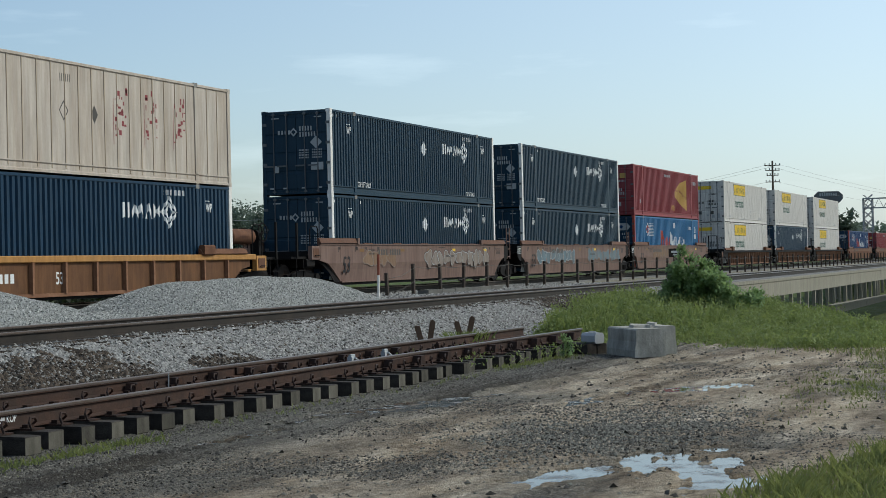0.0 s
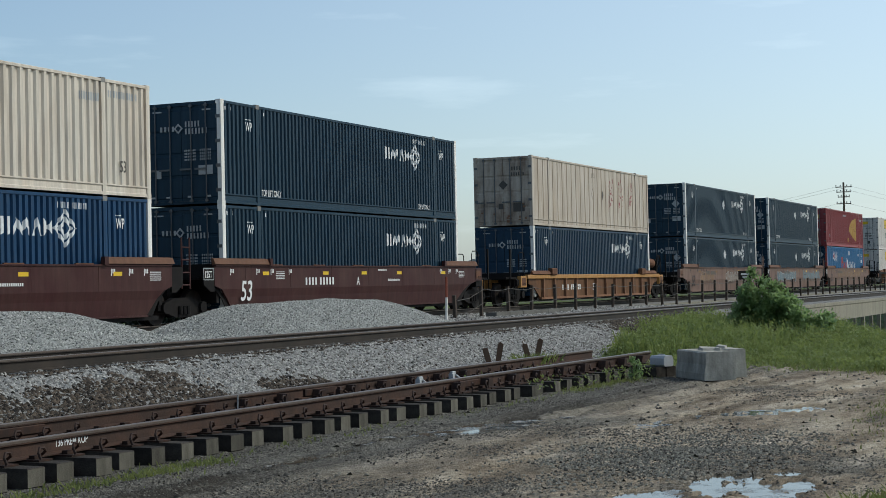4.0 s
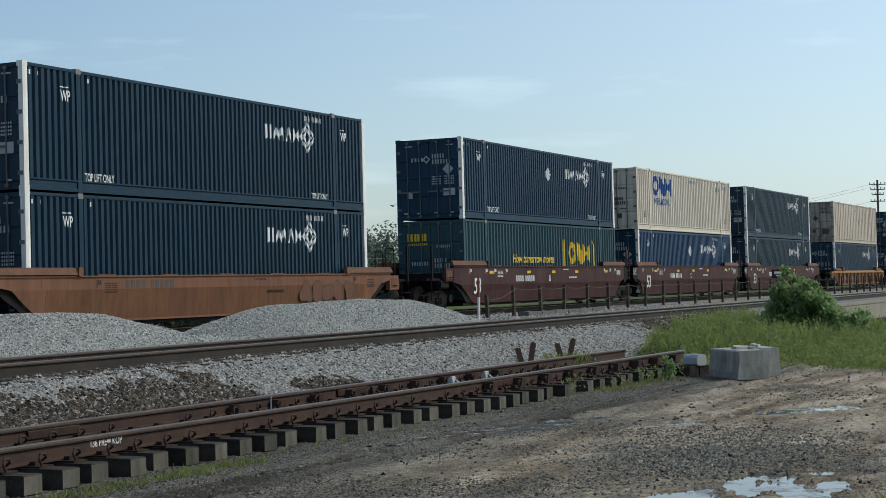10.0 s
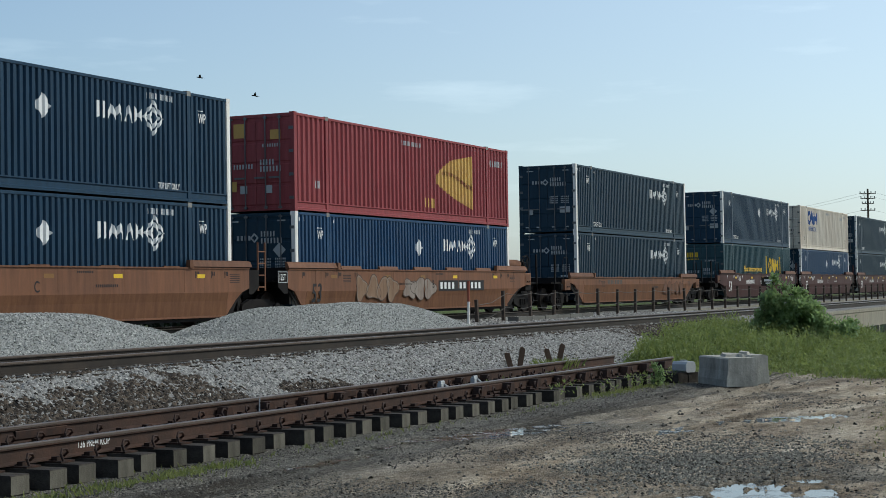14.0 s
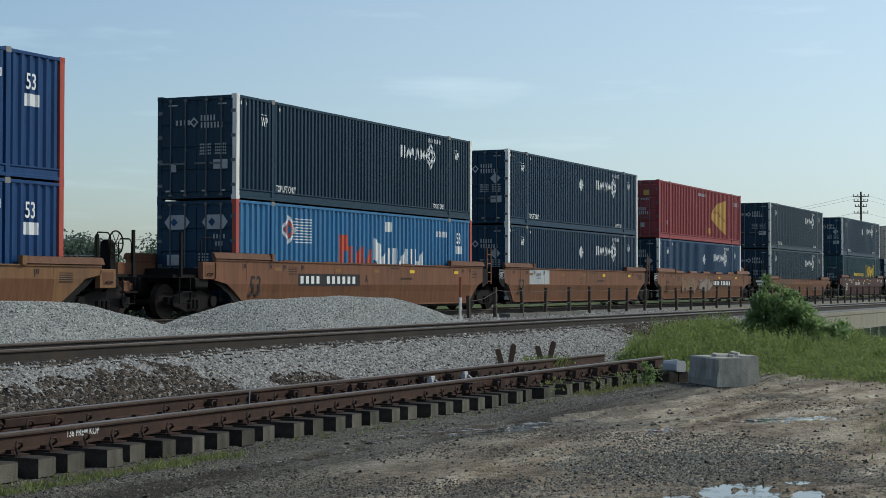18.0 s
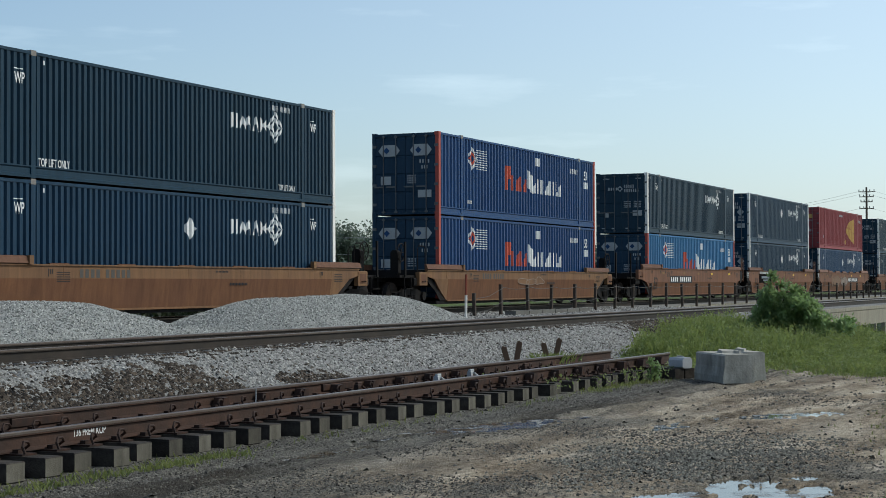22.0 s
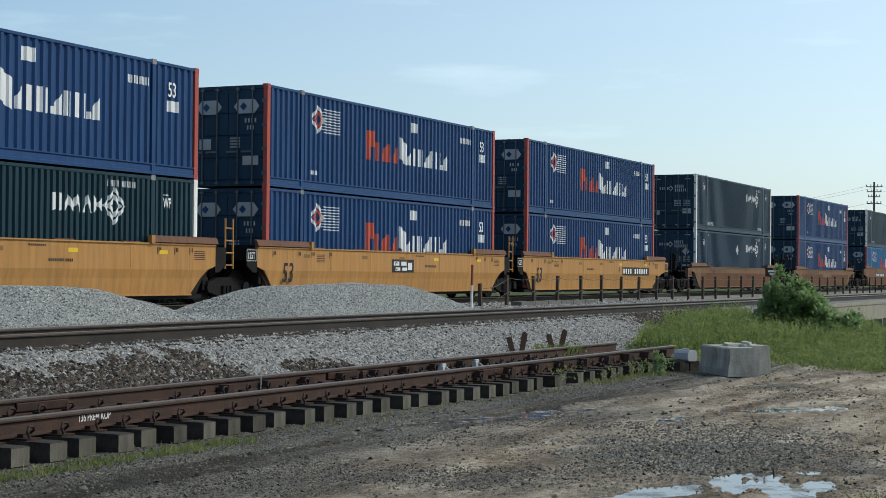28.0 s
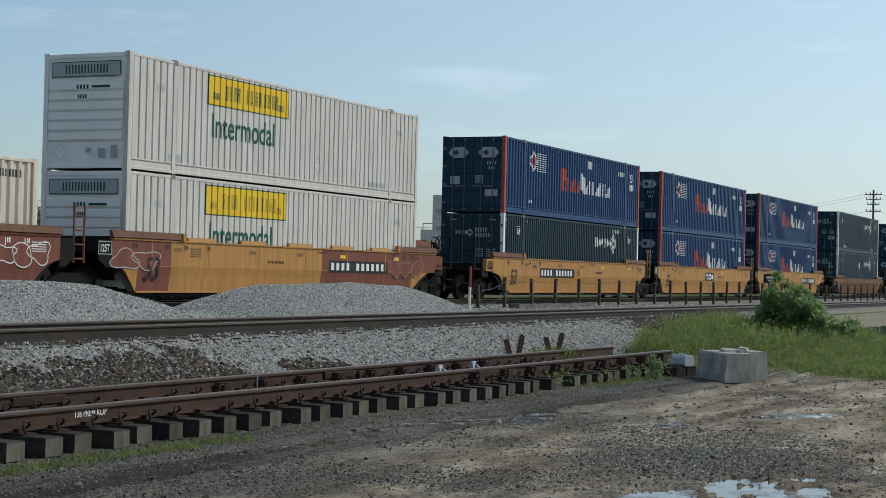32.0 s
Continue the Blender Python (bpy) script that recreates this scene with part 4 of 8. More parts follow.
def container(paint_name, marks, label, style="ribbed", posts="post_white", rear="doors", marks_light="mark_white", category="container", group="containers on the train", end_paint=None, words=""):
    """A 53 ft container: walls, rails, posts, castings, roof, doors with lock rods, and the paint marks of its kind."""
    body, post, ext = M[paint_name], M[posts], (M[end_paint] if end_paint else M[paint_name])
    top = tagged(new("container"), label, category, group)
    for s in (-1, 1):
        wall = part("side_wall", side_wall(style, body, s), top)
        if style == "flat":
            me = cached(("panel_seam", s, body.name), lambda: Shape().box(-0.014, 0.014, *sorted((s * (HW - 0.034), s * (HW - 0.016))), 0.16, HGT - 0.08).done("panel_seam", M["beige_seam"]))
            for k in range(1, 27):
                x = -HL + 0.16 + k * (LEN - 0.32) / 27
                if abs(abs(x) - POST_X) > 0.15:
                    part("panel_seam", me, wall).matrix_basis = pose(x, 0, 0)
        part("top_rail", cached(("top_rail", s, body.name), lambda: Shape().box(-HL + 0.16, HL - 0.16, s * HW - 0.05 * (s > 0), s * HW + 0.05 * (s < 0), HGT - 0.105, HGT - 0.022, 0.012).done("top_rail", body)), top)
        part("bottom_rail", cached(("bottom_rail", s, body.name), lambda: Shape().extrude_x([(s * q, z) for q, z in ((HW - 0.002, 0.035), (HW - 0.002, 0.10), (HW - 0.030, 0.12), (HW - 0.030, 0.245), (HW - 0.0, 0.275), (HW - 0.0, 0.305), (HW - 0.10, 0.305), (HW - 0.10, 0.035))], -HL + 0.16, HL - 0.16).done("bottom_rail", body)), top)
        for e in (-1, 1):
            x = e * (HL - 0.08)
            pm = post if s < 0 else (ext if e < 0 else body)
            part("corner_post", cached(("corner_post", s, e, pm.name), lambda: Shape().box(x - 0.08, x + 0.08, s * HW - 0.13 * (s > 0), s * HW + 0.13 * (s < 0), 0.12, HGT - 0.12).done("corner_post", pm)), top)
            for z in (0.0, HGT - 0.12):
                part("corner_casting", cached(("corner_casting", s, e, z, pm.name), lambda: Shape().box(x - 0.088, x + 0.088, s * HW - 0.16 * (s > 0) + 0.003 * s, s * HW + 0.16 * (s < 0) + 0.003 * s, z, z + 0.118).box(x - 0.05, x + 0.05, s * (HW + 0.004) - 0.002, s * (HW + 0.004) + 0.002, z + 0.03, z + 0.09).done("corner_casting", pm)), top)
            part("inner_post", cached(("inner_post", s, e, body.name), lambda: Shape().box(e * POST_X - 0.075, e * POST_X + 0.075, s * HW - 0.08 * (s > 0), s * HW + 0.08 * (s < 0), 0.02, HGT - 0.12).done("inner_post", body)), top)
            part("lifting_casting", cached(("lifting_casting", s, e), lambda: Shape().box(e * POST_X - 0.09, e * POST_X + 0.09, s * HW - 0.16 * (s > 0) + 0.004 * s, s * HW + 0.16 * (s < 0) + 0.004 * s, HGT - 0.12, HGT + 0.006).done("lifting_casting", M["casting"] if posts != "post_white" else M["post_white"])), top)
    part("roof", cached(("roof", body.name), lambda: Shape().box(-HL + 0.02, HL - 0.02, -HW + 0.05, HW - 0.05, HGT - 0.07, HGT - 0.04).done("roof", body)), top)
    part("floor", cached(("cfloor", body.name), lambda: Shape().box(-HL + 0.1, HL - 0.1, -HW + 0.1, HW - 0.1, 0.06, 0.14).done("floor", M["timber"])), top)
    part("front_wall", cached(("front_wall", body.name), lambda: Shape().box(HL - 0.08, HL - 0.03, -HW + 0.13, HW - 0.13, 0.13, HGT - 0.10).done("front_wall", body)), top)
    part("front_header", cached(("front_header", body.name), lambda: Shape().box(HL - 0.12, HL - 0.004, -HW + 0.16, HW - 0.16, HGT - 0.11, HGT - 0.005).done("front_header", body)), top)
    part("front_sill", cached(("front_sill", body.name), lambda: Shape().box(HL - 0.12, HL - 0.004, -HW + 0.16, HW - 0.16, 0.0, 0.12).done("front_sill", body)), top)
    part("rear_header", cached(("rear_header", ext.name), lambda: Shape().box(-HL + 0.004, -HL + 0.12, -HW + 0.16, HW - 0.16, HGT - 0.13, HGT - 0.03).done("rear_header", ext)), top)
    part("rear_sill", cached(("rear_sill", ext.name), lambda: Shape().box(-HL + 0.004, -HL + 0.12, -HW + 0.16, HW - 0.16, 0.04, 0.12).done("rear_sill", ext)), top)
    if rear == "doors":
        for s in (-1, 1):
            y0, y1 = (-HW + 0.13, -0.008) if s < 0 else (0.008, HW - 0.13)

            def leaf(y0=y0, y1=y1):                # one pressed sheet with shallow level panels
                front = []
                for k in range(4):
                    z = 0.20 + k * 0.63
                    front += [(-HL + 0.03, z), (-HL + 0.010, z + 0.03), (-HL + 0.010, z + 0.54), (-HL + 0.03, z + 0.57)]
                ring = [(-HL + 0.07, HGT - 0.135), (-HL + 0.07, 0.125), (-HL + 0.03, 0.125)] + front + [(-HL + 0.03, HGT - 0.135)]
                return Shape().extrude_y(ring, y0, y1).done("door", ext)
            door = part("door", cached(("door", s, ext.name), leaf), top)
            for k, q in enumerate((0.30, 0.72)):
                y = y0 + (y1 - y0) * q
                part("lock_rod", cached(("lock_rod", s, k), lambda: Shape().tube([(-HL - 0.026, y, 0.08), (-HL - 0.026, y, HGT - 0.08)], 0.020, 6)
                     .box(-HL - 0.045, -HL + 0.01, y - 0.05, y + 0.05, 0.10, 0.16).box(-HL - 0.045, -HL + 0.01, y - 0.05, y + 0.05, HGT - 0.17, HGT - 0.11)
                     .box(-HL - 0.060, -HL - 0.035, y - 0.02, y + 0.36, 0.98, 1.03).done("lock_rod", M["rod"])), door, "steel lock rod with its handle")
            for k in range(4):
                z = 0.35 + k * 0.68
                yy = s * (HW - 0.10)
                part("hinge", cached(("hinge", s, k), lambda: Shape().box(-HL - 0.02, -HL + 0.03, yy - 0.07, yy + 0.07, z, z + 0.09).done("hinge", M["rod"])), door)
    else:
        wall = part("end_wall", cached(("end_wall", ext.name), lambda: Shape().box(-HL + 0.03, -HL + 0.08, -HW + 0.12, HW - 0.12, 0.12, HGT - 0.13).done("end_wall", ext)), top, "end wall with pressed level ribs")
        me = cached(("wall_rib", ext.name), lambda: Shape().extrude_y([(-HL + 0.03, 0), (-HL + 0.03, 0.245), (-HL - 0.026, 0.232), (-HL - 0.026, 0.058)], -HW + 0.17, HW - 0.17).done("wall_rib", ext))
        for k in range(6):
            part("wall_rib", me, wall).matrix_basis = pose(0, 0, 0.69 + k * 0.25)
    for name, mat, draw in marks:
        mark = part(name, cached((name, mat, style, draw), lambda: _drawn(draw, style, name, mat)), top)
        if "plate" not in name and "placard" not in name and "panel" not in name:
            tagged(mark, kind="stuff")
    if marks and marks[0][0] == "wordmark":
        for text, x, z, size, wide in (("WP", -6.75, 2.12, 0.36, 0.62), ("WP", 6.55, 2.12, 0.36, 0.62), ("TOP LIFT ONLY", -5.92, 0.31, 0.26, 0.62), ("TOP LIFT ONLY", 4.70, 0.31, 0.22, 0.62)):
            part("lettering", letters(text, size, M["mark_white"], wide), top).matrix_basis = pose(x, FACE_Y - 0.005, z)
    if marks and marks[0][0] == "orange_wordmark":
        part("lettering", letters("53", 0.52, M["mark_white"], 0.72), top).matrix_basis = pose(6.70, FACE_Y - 0.005, 2.04)
    if paint_name == "green":
        part("lettering", letters("How tomorrow moves", 0.46, M["mark_yellow"], 0.98, 0.25), top).matrix_basis = pose(-3.65, FACE_Y - 0.005, 1.36)
    if paint_name == "cream" and len(marks) > 1:
        part("lettering", letters("INTERMODAL", 0.44, M["mark_blue"], 0.92), top).matrix_basis = pose(-5.55, FACE_Y - 0.005, 1.27)
        for text, z in (("WARNING", 1.36), ("HIGH CUBE", 1.16)):
            part("lettering", letters(text, 0.20, M["placard_dark"], 0.9), top).matrix_basis = pose(-HL - 0.017, 0.98, z, 0, 0, -90)
    if paint_name == "cream":
        for x in (-7.05, 6.75):
            part("lettering", letters("53", 0.40, M["placard_dark"], 0.72), top).matrix_basis = pose(x, FACE_Y - 0.005, 0.62)
    if words:
        tagged(part("lettering", letters(words, 0.92, M["mark_green"], 0.80), top), kind="stuff").matrix_basis = pose(-4.42, FACE_Y - 0.006, 1.12)
    return top


def _drawn(draw, style, name, mat):
    sh = Shape()
    draw(sh, style)
    return sh.done(name, M[mat])


# paint marks: brand marks are plain shapes, registration marks plain bars
def wave_logo(sh, st):
    x0, z0, h = 2.20, 1.88, 0.42                                    # plain shapes: two leaning bars, a zigzag, a chevron and a bow tie
    for a in (0.0, 0.24):
        stripe(sh, st, x0 + a, x0 + a + 0.13, lambda x, a=a: z0 + 0.05 * (x - x0 - a) / 0.13, z0 + h)
    tooth = lambda x: 2 * abs(((x - x0 - 0.44) / 0.31) % 1.0 - 0.5)
    stripe(sh, st, x0 + 0.44, x0 + 1.06, lambda x: z0 + 0.20 * (1 - tooth(x)), lambda x: z0 + 0.20 + 0.22 * (1 - tooth(x)))
    peak = lambda x: 1 - abs(x - x0 - 1.30) / 0.20
    stripe(sh, st, x0 + 1.10, x0 + 1.50, lambda x: z0 + max(0.0, h * peak(x) - 0.20), lambda x: z0 + h * peak(x) + 0.01)
    bow = lambda x: 0.04 + 0.17 * abs(x - x0 - 1.70) / 0.18
    stripe(sh, st, x0 + 1.52, x0 + 1.88, lambda x: z0 + 0.21 - bow(x), lambda x: z0 + 0.21 + bow(x))


def wave_emblem(sh, st):
    diamond(sh, st, 4.55, 2.08, 0.45, 0.46, 0.74)
    diamond(sh, st, 4.55, 2.08, 0.27, 0.28, 0.52)


def wave_numbers(sh, st):
    bars(sh, st, 4.25, 4.72, 2.55, 2.70, 4, 0.42)
    bars(sh, st, 4.82, 5.45, 2.55, 2.70, 6, 0.42)
    for x in (-6.75, 6.55):
        stripe(sh, st, x - 0.02, x + 0.29, 2.43, 2.455)
    for x in (-7.85, -7.55, -5.75, 5.55):
        stripe(sh, st, x, x + 0.05, 2.62, 2.72)


def wave_end(sh, st):
    end_bars(sh, 0.20, 0.72, 2.08, 2.22, 4, 0.66)
    end_diamond(sh, 0.08, 2.15, 0.15, 0.55)
    end_bars(sh, -0.62, -0.10, 2.18, 2.34, 5)
    end_bars(sh, -0.86, -0.10, 1.98, 2.14, 7)
    for r in range(4):
        end_bars(sh, -0.48, -0.10, 1.50 - r * 0.085, 1.55 - r * 0.085, 7, 0.75)
        end_bars(sh, -0.98, -0.60, 1.50 - r * 0.085, 1.55 - r * 0.085, 6, 0.75)
    for y in (-0.95, -0.35, 0.35, 0.85):
        end_rect(sh, y, y + 0.16, 0.22, 0.27)
    end_rect(sh, 0.62, 0.92, 2.62, 2.66)
    end_rect(sh, -0.98, -0.70, 2.62, 2.66)


def end_plates(sh, st):
    end_rect(sh, 0.66, 0.84, 0.78, 1.02)


def end_sticker(sh, st):
    end_rect(sh, -1.02, -0.56, 0.84, 1.10)


def hazard_mark(sh, st):
    diamond(sh, st, 0.22, 1.98, 0.29, 0.31)


def hazard_end(sh, st):
    end_diamond(sh, -0.76, 1.78, 0.22)


def cs_side(sh, st):
    bold(sh, st, -5.65, 1.68, 2.95, 0.95)


def cs_small(sh, st):
    bars(sh, st, 5.2, 5.95, 2.30, 2.50, 8)
    bars(sh, st, 6.3, 7.6, 2.45, 2.62, 8)
    bars(sh, st, 0.2, 1.6, 2.52, 2.66, 10)


def cs_end(sh, st):
    for i in range(3):
        end_rect(sh, 0.16 + i * 0.27, 0.25 + i * 0.27, 2.15, 2.42)
        end_rect(sh, 0.28 + i * 0.27, 0.37 + i * 0.27, 2.15, 2.42)
    end_bars(sh, 0.12, 0.92, 2.00, 2.08, 10)


def dark_end(sh, st):
    end_bars(sh, -0.62, -0.10, 1.38, 1.54, 5)
    end_bars(sh, -0.86, -0.10, 1.18, 1.34, 7)
    end_bars(sh, 0.1, 0.8, 1.28, 1.42, 7)
    for y in (-0.55, 0.30):
        end_rect(sh, y, y + 0.24, 0.55, 0.78)
    end_bars(sh, -0.85, -0.2, 1.9, 2.0, 8)


def green_logo(sh, st):
    bold(sh, st, 2.35, 1.30, 2.5, 0.92)
    for x, d in ((1.75, 1), (5.25, -1)):
        stripe(sh, st, x, x + 0.12, 0.95, 2.30)
        stripe(sh, st, x if d > 0 else x - 0.14, x + 0.26 if d > 0 else x + 0.12, 2.18, 2.30)


def stack_orange(sh, st):
    stripe(sh, st, -2.00, -1.80, 1.18, 2.10)
    stripe(sh, st, -1.80, -1.50, 1.60, 2.10)
    shapes(sh, st, -1.40, 0.20, 1.18, 1.76, 4, 1)


def stack_white(sh, st):
    stripe(sh, st, 0.33, 0.78, lambda x: 1.13 + 0.5 * (0.78 - x), lambda x: 2.06 - 0.5 * (x - 0.33))
    shapes(sh, st, 0.90, 4.00, 1.18, 1.76, 9, 3)


def stack_marks(sh, st):
    diamond(sh, st, -5.15, 2.15, 0.42, 0.44, 0.72)
    for k in range(9):
        z = 1.78 + k * 0.085
        stripe(sh, st, -5.0 + 0.10 * abs(k - 4) * 0.5, -3.75, z, z + 0.03)
    stripe(sh, st, 1.05, 1.55, 2.28, 2.60)
    bars(sh, st, 5.0, 5.9, 2.22, 2.42, 7)
    stripe(sh, st, 6.72, 7.18, 1.66, 1.94)
    bars(sh, st, -5.6, -5.1, 0.50, 0.62, 4)


def stack_ring(sh, st):
    diamond(sh, st, -5.15, 2.15, 0.26, 0.28, 0.6)


def stack_end(sh, st):
    x = -HL - 0.016
    for cy in (0.62, -0.62):
        w, h = 0.42, 0.20
        sh.add([(x, cy - w, 2.28), (x, cy - w + 0.16, 2.28 + h), (x, cy + w - 0.16, 2.28 + h), (x, cy + w, 2.28), (x, cy + w - 0.16, 2.28 - h), (x, cy - w + 0.16, 2.28 - h)], [(0, 1, 2, 3, 4, 5)])
    end_rect(sh, 0.55, 0.95, 1.08, 1.38)
    end_rect(sh, -1.02, -0.50, 0.62, 0.88)
    end_bars(sh, -0.95, -0.52, 1.82, 1.94, 4)
    end_bars(sh, -0.88, -0.60, 1.62, 1.74, 3)
    for r in range(4):
        end_bars(sh, -0.42, -0.08, 1.12 + r * 0.08, 1.17 + r * 0.08, 6, 0.75)


def stack_end_core(sh, st):
    x = -HL - 0.019
    for cy in (0.62, -0.62):
        sh.add([(x, cy - 0.02, 2.28), (x, cy + 0.10, 2.40), (x, cy + 0.22, 2.28), (x, cy + 0.10, 2.16)], [(0, 1, 2, 3)])


def panel_yellow(sh, st):
    stripe(sh, st, -4.55, -0.45, 1.98, 2.72)


def panel_dark(sh, st):
    for a, b, c, d in ((-4.55, -0.45, 2.72, 2.75), (-4.55, -0.45, 1.95, 1.98), (-4.58, -4.55, 1.95, 2.75), (-0.45, -0.42, 1.95, 2.75)):
        stripe(sh, st, a, b, c, d)
    for x in (-3.75, -3.35, -2.70, -2.25, -1.80, -1.35):
        stripe(sh, st, x, x + 0.14, 2.14, 2.54)
        stripe(sh, st, x + 0.20, x + 0.34, 2.14, 2.54)
    stripe(sh, st, -4.35, -4.05, 2.12, 2.30)
    stripe(sh, st, -1.0, -0.70, 2.12, 2.30)


def hunt_small(sh, st):
    bars(sh, st, -6.35, -5.75, 0.95 - 0.62, 1.13 - 0.62, 6)
    bars(sh, st, 4.6, 5.75, 0.33, 0.48, 9)
    bars(sh, st, -6.9, -6.55, 2.05, 2.22, 3)
    bars(sh, st, 6.5, 6.9, 2.1, 2.26, 3)
    diamond(sh, st, 1.35, 0.75, 0.25, 0.30, 0.85)
    end_rect(sh, -0.20, -0.05, 0.42, 0.54)
    end_rect(sh, -0.62, -0.42, 0.30, 0.52)
    end_diamond(sh, 0.72, 0.42, 0.22, 0.92)
    end_rect(sh, -0.98, -0.80, 0.28, 0.60)


def hunt_end(sh, st):
    x = -HL - 0.018
    sh.add([(x, 1.02, 2.32), (x, 1.02, 2.66), (x, -1.02, 2.66), (x, -1.02, 2.32)], [(0, 1, 2, 3)])


def hunt_end_frame(sh, st):
    for r in ((1.04, 1.02, 2.30, 2.68), (-1.02, -1.04, 2.30, 2.68), (1.04, -1.04, 2.66, 2.68), (1.04, -1.04, 2.30, 2.32)):
        end_rect(sh, min(r[0], r[1]), max(r[0], r[1]), r[2], r[3], 0.003)
    for i in range(7):
        y = 0.62 - i * 0.19
        end_rect(sh, y - 0.045, y, 2.38, 2.60, 0.004)
        end_rect(sh, y - 0.14, y - 0.095, 2.38, 2.60, 0.004)
    for z, y0, y1 in ((2.00, -0.10, 0.30), (1.76, -0.05, 0.25)):
        for k in range(4):
            end_rect(sh, y0 + (y1 - y0) * k / 4, y0 + (y1 - y0) * (k + 0.6) / 4, z, z + 0.10, 0.020)
    end_rect(sh, -0.75, -0.20, 2.02, 2.08, 0.020)


def hunt_end_yellow(sh, st):
    end_rect(sh, -0.42, 0.52, 2.30, 2.54)


def red_emblem(sh, st):
    """A pennant that widens towards the container's front."""
    stripe(sh, st, 1.75, 4.75, lambda x: float(np.interp(x, [1.75, 2.6, 3.4, 4.75], [1.30, 1.02, 0.80, 0.52])), lambda x: float(np.interp(x, [1.75, 2.2, 3.0, 4.75], [1.62, 1.90, 2.20, 2.45])))


def red_lines(sh, st):
    stripe(sh, st, 2.1, 4.76, lambda x: 1.62 + 0.10 * math.sin((x - 2.1) * 1.9) - 0.12 * (x - 2.1), lambda x: 1.75 + 0.10 * math.sin((x - 2.1) * 1.9) - 0.11 * (x - 2.1))


def red_small(sh, st):
    for x, w in ((0.72, 0.20), (0.98, 0.20), (1.24, 0.28)):
        stripe(sh, st, x, x + w, 0.46, 0.78)


def red_marks(sh, st):
    bars(sh, st, 6.4, 7.6, 2.2, 2.42, 7)
    bars(sh, st, -6.75, -6.45, 0.72, 0.95, 2)
    bars(sh, st, -1.0, 0.55, 2.45, 2.60, 8)


def red_end(sh, st):
    end_rect(sh, 0.35, 0.75, 2.20, 2.62)
    end_rect(sh, -0.85, -0.50, 2.12, 2.40)
    end_rect(sh, 0.66, 0.98, 0.62, 0.92)


def beige_scars(sh, st):
    rng = random.Random(4)
    for x in (2.2, 3.7, 5.2):
        for k in range(22):
            z = 1.15 + k * 0.055 + rng.uniform(-0.05, 0.05)
            a = x + rng.uniform(-0.30, 0.30)
            stripe(sh, st, a, a + rng.uniform(0.02, 0.13), z, z + rng.uniform(0.03, 0.16))
        stripe(sh, st, x - 0.33, x - 0.31, 0.9, 2.1)


def beige_marks(sh, st):
    diamond(sh, st, 1.0, 1.62, 0.16, 0.24)
    diamond(sh, st, -0.35, 1.62, 0.20, 0.26, 0.8)
    bars(sh, st, -0.5, 0.0, 2.35, 2.55, 3, 0.3)


def beige_stain(sh, st):
    r = random.Random(12)
    for k in range(16):
        y, z = r.uniform(-1.05, 0.95), 0.16 + 0.9 * r.random() ** 2
        end_rect(sh, y, y + r.uniform(0.03, 0.16), z, z + r.uniform(0.02, 0.10), 0.0005 * k)


def beige_end(sh, st):
    end_bars(sh, -0.80, -0.35, 2.30, 2.46, 4)
    end_bars(sh, -0.95, -0.35, 2.08, 2.22, 6)
    end_diamond(sh, -0.02, 1.72, 0.20)
    end_rect(sh, 0.0, 0.2, 0.72, 0.95)
    end_rect(sh, -0.95, -0.45, 0.60, 0.95)


WAVE = [("wordmark", "mark_white", wave_logo), ("emblem", "mark_white", wave_emblem), ("number_marking", "mark_white", wave_numbers), ("end_marking", "mark_grey", wave_end), ("end_plate", "mark_grey", end_plates), ("sticker_plate", "mark_grey", end_sticker)]
HAZ = [("placard", "mark_white", hazard_mark), ("end_placard", "mark_grey", hazard_end)]
STACK = [("orange_wordmark", "mark_orange", stack_orange), ("white_wordmark", "mark_white", stack_white), ("marking", "mark_white", stack_marks), ("emblem", "mark_orange", stack_ring), ("end_marking", "mark_grey", stack_end), ("end_emblem", "pacer", stack_end_core)]
HUNT = [("yellow_panel", "mark_yellow", panel_yellow), ("panel_lettering", "mark_green", panel_dark), ("marking", "mark_grey", hunt_small), ("end_panel", "mark_grey", hunt_end), ("end_lettering", "mark_green", hunt_end_frame)]
